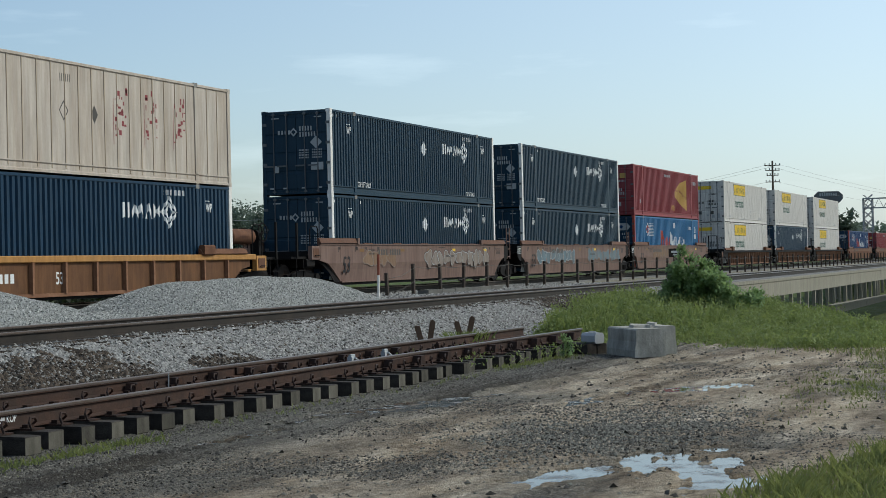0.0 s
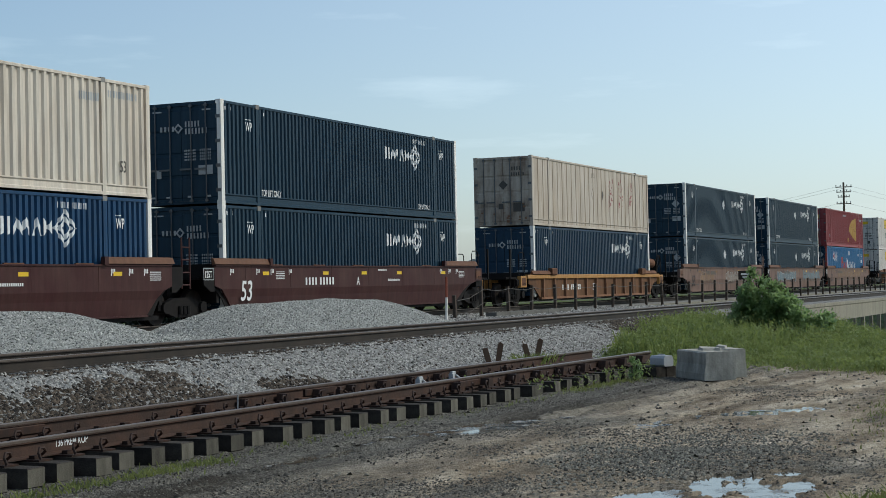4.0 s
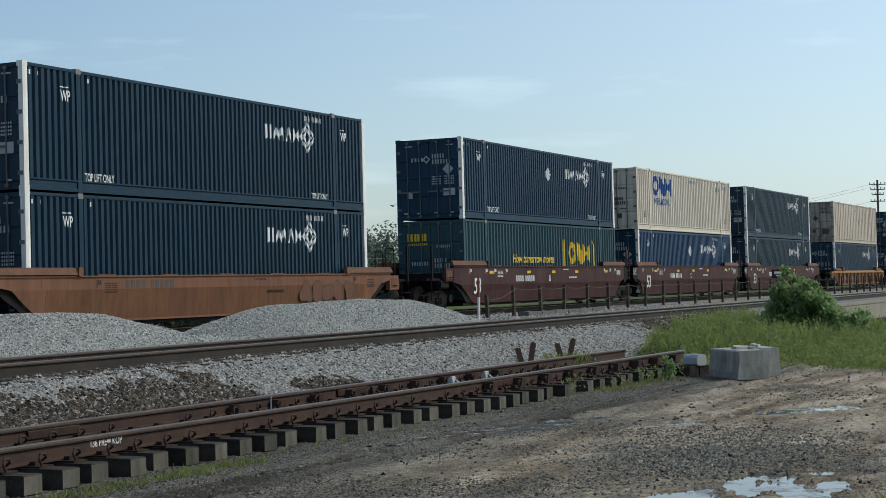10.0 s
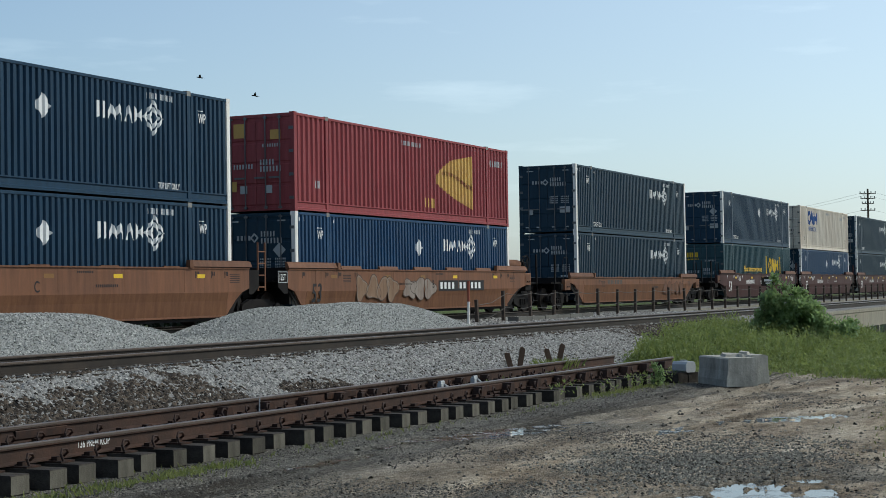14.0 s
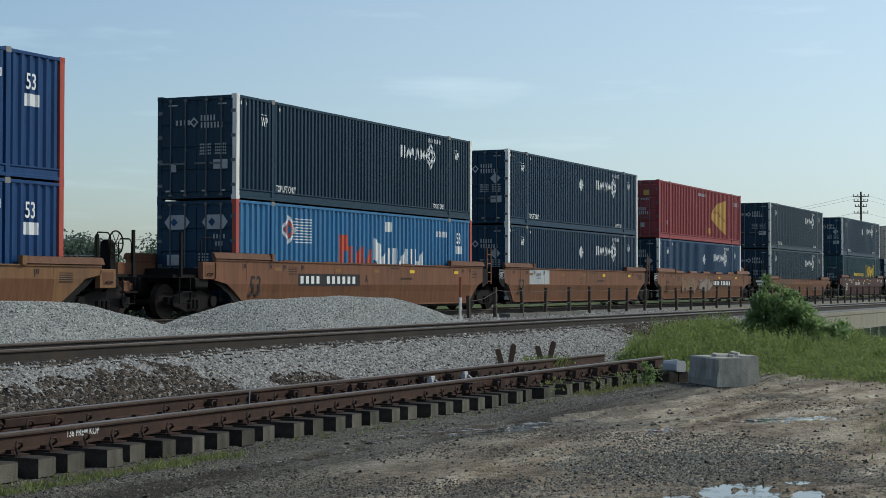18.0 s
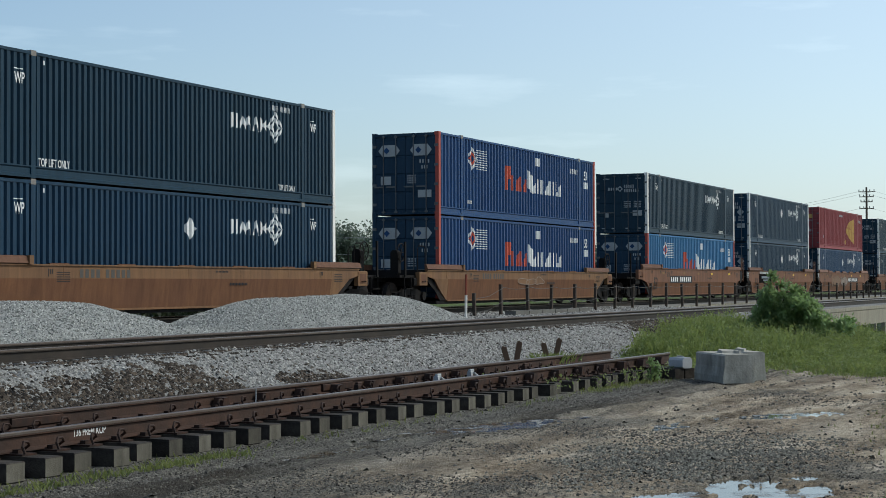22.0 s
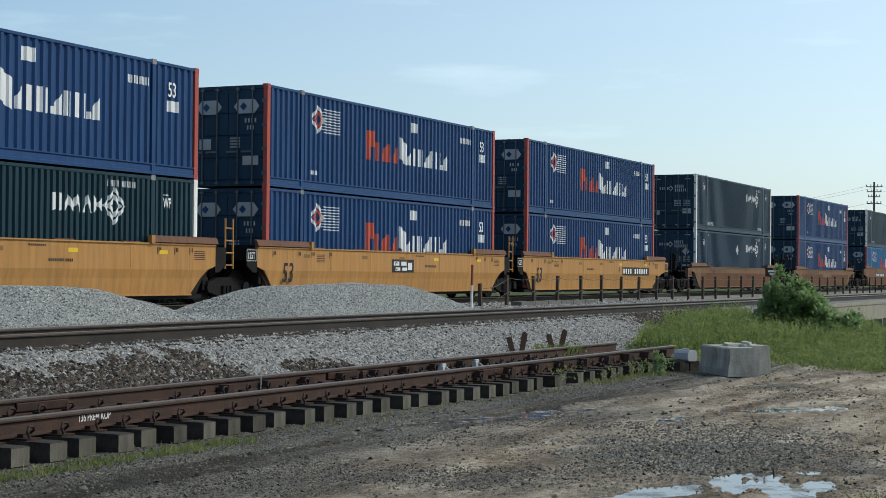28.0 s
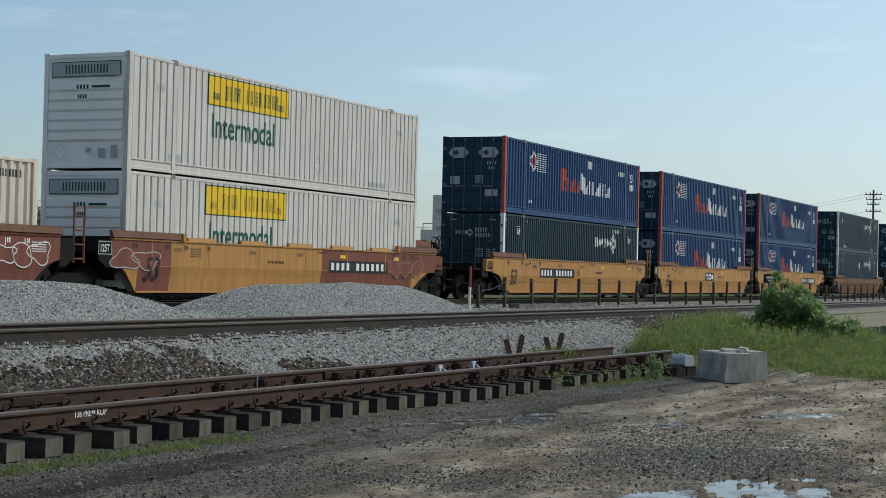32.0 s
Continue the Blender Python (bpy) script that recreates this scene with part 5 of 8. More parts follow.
KINDS = {
    "slate": lambda: container("slate", WAVE, "dark slate-blue corrugated container with white diamond logo"),
    "slate_haz": lambda: container("slate", WAVE + HAZ, "dark slate-blue corrugated container with white placards"),
    "navy": lambda: container("navy", WAVE, "navy corrugated container with white diamond logo"),
    "navy_haz": lambda: container("navy", WAVE + HAZ, "navy corrugated container with white diamond placards"),
    # rear end drawn in a darker blue than the sides
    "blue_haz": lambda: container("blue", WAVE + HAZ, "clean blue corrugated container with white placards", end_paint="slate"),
    "black": lambda: container("blackgreen", WAVE, "black-green corrugated container with white diamond logo"),
    "black_haz": lambda: container("blackgreen", WAVE + HAZ, "black-green corrugated container with white placards"),
    "beige": lambda: container("beige", [("scratch_mark", "red", beige_scars), ("rust_stain", "brown_rib", beige_stain), ("side_marking", "placard_dark", beige_marks), ("end_marking", "placard_dark", beige_end)], "stained beige smooth-sided container with rusty doors", "flat", posts="beige", end_paint="beige_rust"),
    "cream": lambda: container("cream", [("logo", "mark_blue", cs_side), ("marking", "mark_grey", cs_small), ("end_logo", "mark_blue", cs_end), ("end_marking", "placard_dark", dark_end)], "cream corrugated container with a bold blue logo", "wide", posts="cream"),
    "green": lambda: container("green", [("logo", "mark_yellow", green_logo), ("end_logo", "mark_yellow", cs_end), ("end_marking", "mark_grey", dark_end)], "dull green corrugated container with yellow logo", "wide", posts="green"),
    "red": lambda: container("red", [("emblem", "mark_faded", red_emblem), ("emblem_lines", "red", red_lines), ("logo", "mark_faded", red_small), ("marking", "mark_grey", red_marks), ("end_logo", "mark_faded", red_end), ("end_marking", "mark_grey", dark_end)], "faded red corrugated container with a yellow emblem", "wide", posts="red"),
    # both royal and sky-blue kinds get a navy rear end, darker than their sides
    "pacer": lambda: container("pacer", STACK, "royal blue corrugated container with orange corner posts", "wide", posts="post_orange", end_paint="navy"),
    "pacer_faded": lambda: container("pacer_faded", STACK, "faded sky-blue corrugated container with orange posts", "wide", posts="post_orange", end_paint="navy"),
    "hunt": lambda: container("white", HUNT, "white ribbed container with a yellow name panel", "fine", posts="white", rear="wall", end_paint="white_end", words="Intermodal"),
    "hunt_doors": lambda: container("white", HUNT[:3] + [("end_logo", "mark_yellow", hunt_end_yellow), ("end_marking", "placard_dark", dark_end)], "white container with yellow name panel and rodded doors", "fine", posts="white", rear="doors", words="Intermodal"),
    "plain_cream": lambda: container("cream", [("marking", "placard_dark", cs_small)], "plain cream corrugated container with dark numbers", "wide", posts="cream"),
}


# ---- well cars: z is counted from the rail tops, x from the middle of the unit ----
def truck_meshes():
    frame_ring = [(-1.16, 0.40), (-1.16, 0.58), (-0.72, 0.62), (-0.42, 0.72), (0.42, 0.72), (0.72, 0.62), (1.16, 0.58), (1.16, 0.40), (0.86, 0.36), (0.48, 0.24), (0.34, 0.20), (-0.34, 0.20), (-0.48, 0.24), (-0.86, 0.36)]
    side = Shape()
    side.extrude_y(frame_ring, -0.07, 0.07)
    for x in (-0.89, 0.89):
        side.wheel(x, -0.15, 0.08, 0.457, 0.15, 12)
    for x in (-0.18, 0.0, 0.18):
        side.tube([(x, -0.09, 0.28), (x, -0.09, 0.50)], 0.07, 8)
    bolster = Shape().box(-0.22, 0.22, -1.05, 1.05, 0.46, 0.72, 0.03).wheel(0, -0.2, 0.2, 0.74, 0.2, 12)
    ws = Shape()
    for y in (-0.7525, 0.7525):
        s = 1 if y > 0 else -1
        ws.wheel(0, y - 0.055, y + 0.055, 0, 0.457, 28).wheel(0, y - s * 0.085 - 0.015, y - s * 0.085 + 0.015, 0, 0.487, 28).wheel(0, y - 0.085, y + 0.085, 0, 0.13, 12)
        for k in range(5):                          # cast ribs on the outer face
            q = 2 * math.pi * k / 5
            ws.box(0.14 * math.cos(q) - 0.03, 0.14 * math.cos(q) + 0.30 * math.cos(q) + 0.03, y + s * 0.055 - 0.006, y + s * 0.055 + 0.006, 0.25 * math.sin(q) - 0.05, 0.25 * math.sin(q) + 0.05)
    ws.wheel(0, -0.72, 0.72, 0, 0.085, 10)
    return side.done("side_frame", M["black_steel"]), bolster.done("bolster", M["black_steel"]), ws.done("wheelset", M["wheel"])


WHEELS = []


def truck(parent, x):
    side, bolster, ws = TRUCK
    t = part("truck", bolster, parent, "black cast steel truck")
    t.matrix_basis = pose(x, 0, 0)
    for s in (-1, 1):
        ob = part("side_frame", side, t)
        ob.matrix_basis = pose(0, s * 1.0, 0, 0, 0, 0 if s < 0 else 180)
    for dx in (-0.89, 0.89):
        ob = part("wheelset", ws, t)
        ob.matrix_basis = pose(dx, 0, 0.457)
        WHEELS.append((ob, dx))


TRUCK = truck_meshes()
SILL, LIP = 1.55, 0.29           # top and bottom of the well's sides


def well_side(s, x0, x1, c0, c1, sill, fold):
    """The deep side of a well: upright plate, drawn-in lower band, cut ends. c: how far the lower edge is cut back."""
    ring = lambda y, t: [(x0, y, sill), (x1, y, sill), (x1, y, fold + 0.10), (x1 - c1 * 0.35, y, fold), (x1 - c1 * 0.62, y + t * 0.5, 0.70), (x1 - c1, y + t, LIP), (x0 + c0, y + t, LIP), (x0 + c0 * 0.62, y + t * 0.5, 0.70), (x0 + c0 * 0.35, y, fold), (x0, y, fold + 0.10)]
    a, b = s * 1.43, -s * 0.085
    outer, inner = ring(a, b), ring(a - s * 0.05, b)
    sh = Shape()
    n = 10
    sh.add([*outer, *inner], [(0, 1, 2, 9), (9, 2, 3, 8), (8, 3, 4, 7), (7, 4, 5, 6), (10, 19, 12, 11), (19, 18, 13, 12), (18, 17, 14, 13), (17, 16, 15, 14)] + [(i, i + n, (i + 1) % n + n, (i + 1) % n) for i in range(n)])
    y0, y1 = sorted((a + s * 0.035, a - s * 0.09))
    sh.box(x0 + 0.02, x1 - 0.02, y0, y1, sill - 0.005, sill + 0.03)                    # top flange
    y0, y1 = sorted((a + b + s * 0.05, a + b - s * 0.22))
    sh.box(x0 + c0, x1 - c1, y0, y1, LIP - 0.03, LIP + 0.015)                          # foot flange
    return sh


def seams(s, x0, x1, sill, fold):
    y0, y1 = sorted((s * 1.432, s * 1.424))
    sh = Shape()
    for x in np.arange(x0 + 1.6, x1 - 0.8, 2.55):
        sh.box(x, x + 0.03, y0 - 0.003, y1 + 0.003, fold + 0.03, sill - 0.01)
    return sh


def plates(rects, y, name, material):
    sh = Shape()
    for x0, x1, z0, z1 in rects:
        sh.add([(x0, y, z0), (x1, y, z0), (x1, y, z1), (x0, y, z1)], [(0, 1, 2, 3)])
    return sh.done(name, material)


def word(parent, text, x, z, size, mat, squeeze=0.8, slant=0.0, name="lettering", y=-1.437):
    ob = part(name, letters(text, size, M[mat], squeeze, slant), parent)
    ob.matrix_basis = pose(x, y, z)


def barword(x, z, n, h, w, gap=0.35):
    return [(x + i * w, x + i * w + w * (1 - gap), z, z + h) for i in range(n)]


def graffiti(parent, seed, x0, x1, z0, z1, colours, name="graffiti"):
    """Sprayed swelling shapes that nobody can read: faded fills under a loose outline, flat on the plate."""
    rng = random.Random(seed)
    n = max(2, int((x1 - x0) / 0.62))
    cells = []
    for i in range(n):
        cx = x0 + (i + 0.5) * (x1 - x0) / n + rng.uniform(-0.08, 0.08)
        cells.append((cx, (z0 + z1) / 2 + rng.uniform(-0.05, 0.05), (x1 - x0) / n * rng.uniform(0.62, 0.80), (z1 - z0) / 2 * rng.uniform(0.75, 1.0), rng.uniform(0, 6), rng.choice((2, 3, 3, 4))))

    def edge(cell, k, m, swell=1.0):
        cx, cz, rx, rz, ph, lobes = cell
        q = 2 * math.pi * k / m
        w = swell * (0.80 + 0.20 * math.sin(lobes * q + ph))
        return cx + rx * w * math.cos(q), cz + rz * w * math.sin(q)

    fill = Shape()
    for i, cell in enumerate(cells):
        m = 22
        y = -1.4336 - 0.0006 * (i % 3)
        fill.add([(cell[0], y, cell[1])] + [(a, y, b) for a, b in (edge(cell, k, m) for k in range(m))], [(0, 1 + k, 1 + (k + 1) % m) for k in range(m)])
    tagged(part(name, fill.done(name, M[colours[0]]), parent, "faded sprayed graffiti"), kind="stuff")
    for c, col in enumerate(colours[1:] or colours):
        line = Shape()
        y = -1.4362 - 0.0012 * c
        for cell in cells:
            pts = [edge(cell, k, 22, 1.0 - 0.12 * c) for k in range(23 - 7 * c)]
            for (ax, az), (bx, bz) in zip(pts, pts[1:]):
                d = math.hypot(bx - ax, bz - az) or 1.0
                ox, oz = -(bz - az) / d * 0.012, (bx - ax) / d * 0.012
                line.add([(ax - ox, y, az - oz), (bx - ox, y, bz - oz), (bx + ox, y, bz + oz), (ax + ox, y, az + oz)], [(0, 1, 2, 3)])
        tagged(part(name, line.done(name, M[col]), parent, "loose sprayed outline"), kind="stuff")


def ladder(parent, x, y, z0, z1, w=0.42, mat=None):
    sh = Shape()
    for dx in (0, w):
        sh.tube([(x + dx, y, z0), (x + dx, y, z1)], 0.028, 6)
    z = z0 + 0.1
    while z < z1 - 0.05:
        sh.tube([(x, y, z), (x + w, y, z)], 0.020, 5)
        z += 0.33
    part("ladder", sh.done("ladder", mat or M["rust"]), parent, "painted steel ladder")


def coupler_end(car, e, mat, dark, brake=True, top=1.50, tank=True):
    """The outer end of a car (e: -1 or 1): platform, brake stand, grab irons, ladders, draft gear, coupler and its truck."""
    X = lambda a: e * a
    span = lambda a, b: sorted((X(a), X(b)))
    x0, x1 = span(8.9, 11.05)
    part("end_platform", Shape().box(x0, x1, -1.25, 1.25, 1.08, 1.16).box(*span(8.5, 8.62), -1.3, 1.3, 0.75, 1.35).done("end_platform", M["black_steel"]), car, "black end platform")
    part("draft_sill", Shape().box(*span(8.4, 11.15), -0.28, 0.28, 0.66, 1.08, 0.03).box(*span(8.6, 10.9), -0.55, 0.55, 0.95, 1.06).done("draft_sill", dark), car)
    part("coupler", Shape().box(*span(11.1, 11.55), -0.09, 0.09, 0.76, 0.94).box(*span(11.45, 11.70), -0.20, 0.16, 0.68, 1.0, 0.04).done("coupler", M["rust"]), car, "rusty knuckle coupler")
    part("body_bolster", Shape().box(*span(9.55, 10.15), -1.35, 1.35, 0.80, 1.08, 0.05).done("body_bolster", M["black_steel"]), car)
    if brake:
        part("brake_stand", Shape().box(*span(10.35, 10.55), -0.95, -0.65, 1.16, 2.0, 0.08).done("brake_stand", M["black_steel"]), car)
        wh = Shape()
        hub = Vector((X(10.48), -1.02, 1.92))
        wh.tube([hub + 0.30 * Vector((math.cos(q), 0, math.sin(q))) for q in np.linspace(0, 2 * math.pi, 19)], 0.020, 5)
        rim = part("brake_wheel", wh.done("brake_wheel", M["black_steel"]), car, "spoked hand brake wheel")
        for k in range(6):
            part("spoke", Shape().tube([hub, hub + 0.29 * Vector((math.cos(k * 1.047), 0, math.sin(k * 1.047)))], 0.013, 4).done("spoke", M["black_steel"]), rim)
        if tank:
            part("air_tank", Shape().tube([(X(8.75), -0.75, 1.80), (X(8.80), -0.75, 1.80), (X(10.05), -0.75, 1.80), (X(10.1), -0.75, 1.80)], 0.24, 12).done("air_tank", M["rust"], True), car, "brown air reservoir")
    for s in (-1, 1):                # framed box closing the side sill, with its dark opening
        box = part("end_box", Shape().box(*span(9.30, 9.92), *sorted((s * 1.28, s * 1.43)), top - 0.46, top, 0.015).done("end_box", mat), car)
        part("end_box_panel", Shape().box(*span(9.40, 9.82), *sorted((s * 1.425, s * 1.437)), top - 0.38, top - 0.08).done("end_box_panel", M["guide"]), box, "framed brown end panel")
        part("grab_handle", Shape().tube([(X(9.50), s * 1.45, top - 0.33), (X(9.50), s * 1.48, top - 0.31), (X(9.74), s * 1.48, top - 0.31), (X(9.74), s * 1.45, top - 0.33)], 0.014, 5).done("grab_handle", M["black_steel"]), box)
    for s in (-1, 1):
        y = s * 1.32
        part("grab_iron", Shape().tube([(X(9.25), y, 1.1), (X(9.25), y, 2.05), (X(9.35), y, 2.15), (X(9.75), y, 2.15), (X(9.85), y, 2.05), (X(9.85), y, 1.1)], 0.020, 5).done("grab_iron", M["black_steel"]), car, "bent grab iron")
        part("step", Shape().tube([(X(10.35), y, 1.1), (X(10.35), y, 0.42), (X(10.85), y, 0.42), (X(10.85), y, 1.1)], 0.022, 5).box(*span(10.35, 10.85), y - 0.09, y + 0.09, 0.70, 0.73).done("step", M["black_steel"]), car, "stirrup step")
        part("end_post", Shape().box(*span(10.75, 10.83), y - 0.03, y + 0.03, 1.1, 2.25).done("end_post", M["black_steel"]), car)
    part("hose", Shape().tube([(X(11.15), 0.35, 0.85), (X(11.35), 0.42, 0.62), (X(11.55), 0.45, 0.48), (X(11.7), 0.45, 0.50)], 0.025, 6).done("hose", M["black_steel"], True), car, "black air hose")
    truck(car, X(9.85))


def joint_end(car, e, mat, with_truck):
    """The inner end of an articulated unit: bulkhead, walkway, tall ladder and the half over the shared truck."""
    X = lambda a: e * a
    span = lambda a, b: sorted((X(a), X(b)))
    part("end_bulkhead", Shape().box(*span(8.35, 8.47), -1.3, 1.3, 0.55, 1.62).box(*span(8.47, 9.55), -0.42, 0.42, 0.72, 1.18, 0.04).done("end_bulkhead", M["black_steel"]), car)
    part("walkway", Shape().box(*span(8.5, 9.35), -1.25, 1.25, 1.20, 1.26).done("walkway", M["black_steel"]), car)
    for s in (-1, 1):
        part("corner_plate", Shape().extrude_y([(X(8.75), 1.52), (X(9.28), 1.52), (X(9.28), 1.05), (X(8.95), 0.86), (X(8.75), 0.86)][::1 if e > 0 else -1], s * 1.40 - 0.02, s * 1.40 + 0.02).done("corner_plate", M["black_steel"]), car)
    if e < 0:
        word(car, "125T", -9.24, 1.24, 0.25, "mark_white", 0.72, y=-1.425)
        edge = [(-9.29, -8.77, 1.17, 1.19), (-9.29, -8.77, 1.47, 1.49), (-9.29, -9.27, 1.19, 1.47), (-8.79, -8.77, 1.19, 1.47)]
        part("plate_frame", cached(("plate_frame",), lambda: plates(edge, -1.4235, "plate_frame", M["mark_grey"])), car, "pale frame of the load plate")
    if e > 0:
        ladder(car, 9.32, -1.36, 0.95, 2.30, 0.38, mat)
        ladder(car, 9.32, 1.36, 0.95, 2.30, 0.38, mat)
    if with_truck:
        truck(car, X(9.76))


def well_car(paint_name, label, left, right, number=True, letter="", graff=None, wedge="guide", black53=True, cat="well car", tail=None, logo=False, plate=-4.6, flaps=False, patch=None):
    """A deep well car unit. left, right: 'coupler', 'joint' (with the shared truck) or 'joint_free'."""
    mat = M[paint_name]
    car = tagged(new("well_car"), label, cat, "cars of the train")
    x0 = -9.35 if left == "coupler" else -8.75
    x1 = 9.35 if right == "coupler" else 8.75
    single = left == "coupler" and right == "coupler"
    sill, fold = (1.32, 1.03) if single else (SILL, 0.92)
    c0, c1 = (1.75 if left == "coupler" else 1.05), (1.75 if right == "coupler" else 1.05)
    for s in (-1, 1):
        sd = part("side_sill", cached(("well_side", s, x0, x1, paint_name, sill), lambda: well_side(s, x0, x1, c0, c1, sill, fold).done("side_sill", mat)), car)
        tagged(part("weld_seam", cached(("seams", s, x0, x1, paint_name, sill), lambda: seams(s, x0, x1, sill, fold).done("weld_seam", mat)), sd), kind="stuff")
        for e, xe in ((-1, x0), (1, x1)):
            a, b = sorted((xe + e * 0.05, xe - e * 2.85))
            lean = sorted((s * 1.40, s * 1.52))
            part("guide_flap", cached(("flap", s, xe, wedge, sill), lambda: Shape().extrude_x([(s * 1.38, sill + 0.03), (s * 1.50, sill + 0.05), (s * 1.44, sill + 0.20), (s * 1.36, sill + 0.22)], a, b).done("guide_flap", M[wedge])), car, "brown container guide")
            part("flap_bracket", cached(("bracket", s, xe, paint_name, sill), lambda: Shape().box(*sorted((xe - e * 2.85, xe - e * 3.0)), *lean, sill + 0.02, sill + 0.22).done("flap_bracket", mat)), car)
        for e, xe, c in ((-1, x0, c0), (1, x1, c1)):         # black plate closing the cut corner
            q = lambda k: xe - e * c * k
            poly = [(q(0.03), fold + 0.08), (q(0.35), fold - 0.01), (q(0.62), 0.69), (q(1.0), LIP), (q(0.72), LIP), (q(0.50), 0.62), (q(0.28), 0.82)]
            part("corner_web", cached(("corner_web", s, xe, sill), lambda: Shape().extrude_y(poly, s * 1.325 - 0.01, s * 1.325 + 0.01).done("corner_web", M["black_steel"])), car, "black corner web plate")
        me = cached(("stops", s, sill), lambda: Shape().box(-0.35, 0.35, *sorted((s * 1.33, s * 1.25)), sill, sill + 0.06).done("container_stop", M["rust"]))
        for k in range(5):
            part("container_stop", me, car).matrix_basis = pose(-5.2 + k * 2.6, 0, 0)
    part("well_floor", cached(("well_floor",), lambda: Shape().box(-8.3, 8.3, -1.30, 1.30, 0.17, 0.28).done("well_floor", M["black_steel"])), car)
    if paint_name in ("orange", "fec"):          # browned lower band: rust, plus the inward slant's shade put in the colour
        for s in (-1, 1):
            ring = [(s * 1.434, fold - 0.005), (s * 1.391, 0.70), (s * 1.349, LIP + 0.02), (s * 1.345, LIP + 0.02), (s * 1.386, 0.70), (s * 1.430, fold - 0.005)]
            part("lower_band", cached(("lower_band", s, x0, x1, fold), lambda: Shape().extrude_x(ring if s > 0 else ring[::-1], x0 + c0 + 0.02, x1 - c1 - 0.02).done("lower_band", M["lower_rust_shade"])), car, "lower band browned by rust and painted shade")
    # marks on the camera's side
    light = "mark_black" if black53 else "mark_white"
    if not single:
        word(car, "53", -7.45 if left != "coupler" else -7.65, 0.60, 0.78, light, 0.82, 0.18)
    small = []
    for xx in ((-5.75, 6.85) if single else (-7.95, -6.55, -5.75, -4.70, 6.1, 6.85, 7.5)):
        small += [(xx, xx + 0.03, 1.30, 1.48), *barword(xx + 0.06, 1.36, 2, 0.11, 0.07)]
    small += [(xx, xx + 0.5, 1.18 + r * 0.05, 1.20 + r * 0.05) for r in range(5) for xx in (-5.45, 7.75)]
    small += barword(1.2, 1.42, 9, 0.05, 0.07) + barword(-1.6 if plate > 0 else 1.9, 1.08, 12, 0.07, 0.075)
    tagged(part("small_marking", cached(("small", light, single, plate > 0), lambda: plates(small, -1.4345, "small_marking", M[light])), car), kind="stuff").matrix_basis = pose(0, 0, sill - SILL)
    if left != "coupler" or right != "coupler":
        for xx in (-6.2, -2.6, 0.0, 2.6, 6.2):
            part("reflector", cached(("reflect", xx > 2 or not black53), lambda: plates([(0.0, 0.36, 1.30, 1.40)], -1.4352, "reflector", M["mark_yellow" if xx > 2 and xx < 6 or not black53 else "faded_reflector"])), car, "flat side reflector").matrix_basis = pose(xx, 0, 0)
    if number:
        if paint_name in ("fec", "old_tan") or single:
            tagged(part("number_marking", cached(("nmarks_k",), lambda: plates(barword(-4.6, 1.18, 4, 0.20, 0.21) + barword(-3.6, 1.18, 5, 0.20, 0.21), -1.4365, "number_marking", M["placard_dark"])), car), kind="stuff").matrix_basis = pose(0, 0, (sill - SILL) * 0.6)
        elif black53:
            part("number_plate", cached(("nplate",), lambda: plates([(0.0, 3.90, 0.87, 1.23)], -1.4348, "number_plate", M["mark_black"])), car, "black number panel").matrix_basis = pose(plate, 0, 0)
            tagged(part("number_marking", cached(("nmarks",), lambda: plates(barword(0.15, 0.94, 4, 0.22, 0.32, 0.45) + barword(1.75, 0.94, 6, 0.22, 0.33, 0.45), -1.4365, "number_marking", M["mark_white"])), car), kind="stuff").matrix_basis = pose(plate, 0, 0)
        else:
            tagged(part("number_marking", cached(("nmarks_w",), lambda: plates(barword(-3.7, 1.0, 4, 0.22, 0.20, 0.5) + barword(-2.8, 1.0, 5, 0.22, 0.20, 0.5), -1.4365, "number_marking", M["mark_white"])), car), kind="stuff")
    if letter:
        word(car, letter, plate + 4.25 if plate < 0 else plate - 0.5, 0.98, 0.36, light, 0.8)
    if flaps:
        for k in range(5):
            part("folded_guide", cached(("folded", paint_name), lambda: Shape().extrude_x([(-1.36, SILL), (-1.45, SILL + 0.03), (-1.42, SILL + 0.12), (-1.36, SILL + 0.13)], -0.65, 0.65).done("folded_guide", mat)), car, "folded container guide").matrix_basis = pose(-4.9 + k * 2.55, 0, 0)
    if patch:
        part("grey_patch", plates([patch], -1.4318, "grey_patch", M["mark_grey"]), car, "grey painted-over patch")
    if tail:                          # ends repainted in rust red
        for a, b in ((x0 + 0.01, -6.3), (1.5, x1 - 0.01)):
            part("primed_panel", plates([(a, b, 0.93, SILL - 0.01)], -1.4312, "primed_panel", M[tail]), car, "rust-red primed side panel")
            a, b = max(a, x0 + c0 + 0.02), min(b, x1 - c1 - 0.02)
            ring = [(-1.434, fold - 0.005), (-1.391, 0.70), (-1.349, LIP + 0.02), (-1.345, LIP + 0.02), (-1.386, 0.70), (-1.430, fold - 0.005)]
            part("primed_band", Shape().extrude_x(ring[::-1], a, b).done("primed_band", M[tail]), car, "rust-red primed lower band")
    if logo:
        part("logo_panel", plates([(-0.55, 1.05, 0.90, 1.32)], -1.4348, "logo_panel", M["mark_black"]), car, "black logo panel")
        tagged(part("logo", plates([(-0.40, -0.02, 1.12, 1.25), (-0.30, 0.05, 0.96, 1.06), (0.12, 0.50, 1.12, 1.25), (0.20, 0.55, 0.96, 1.06), (0.62, 0.92, 0.98, 1.22)], -1.4365, "logo", M["mark_white"]), car), kind="stuff")
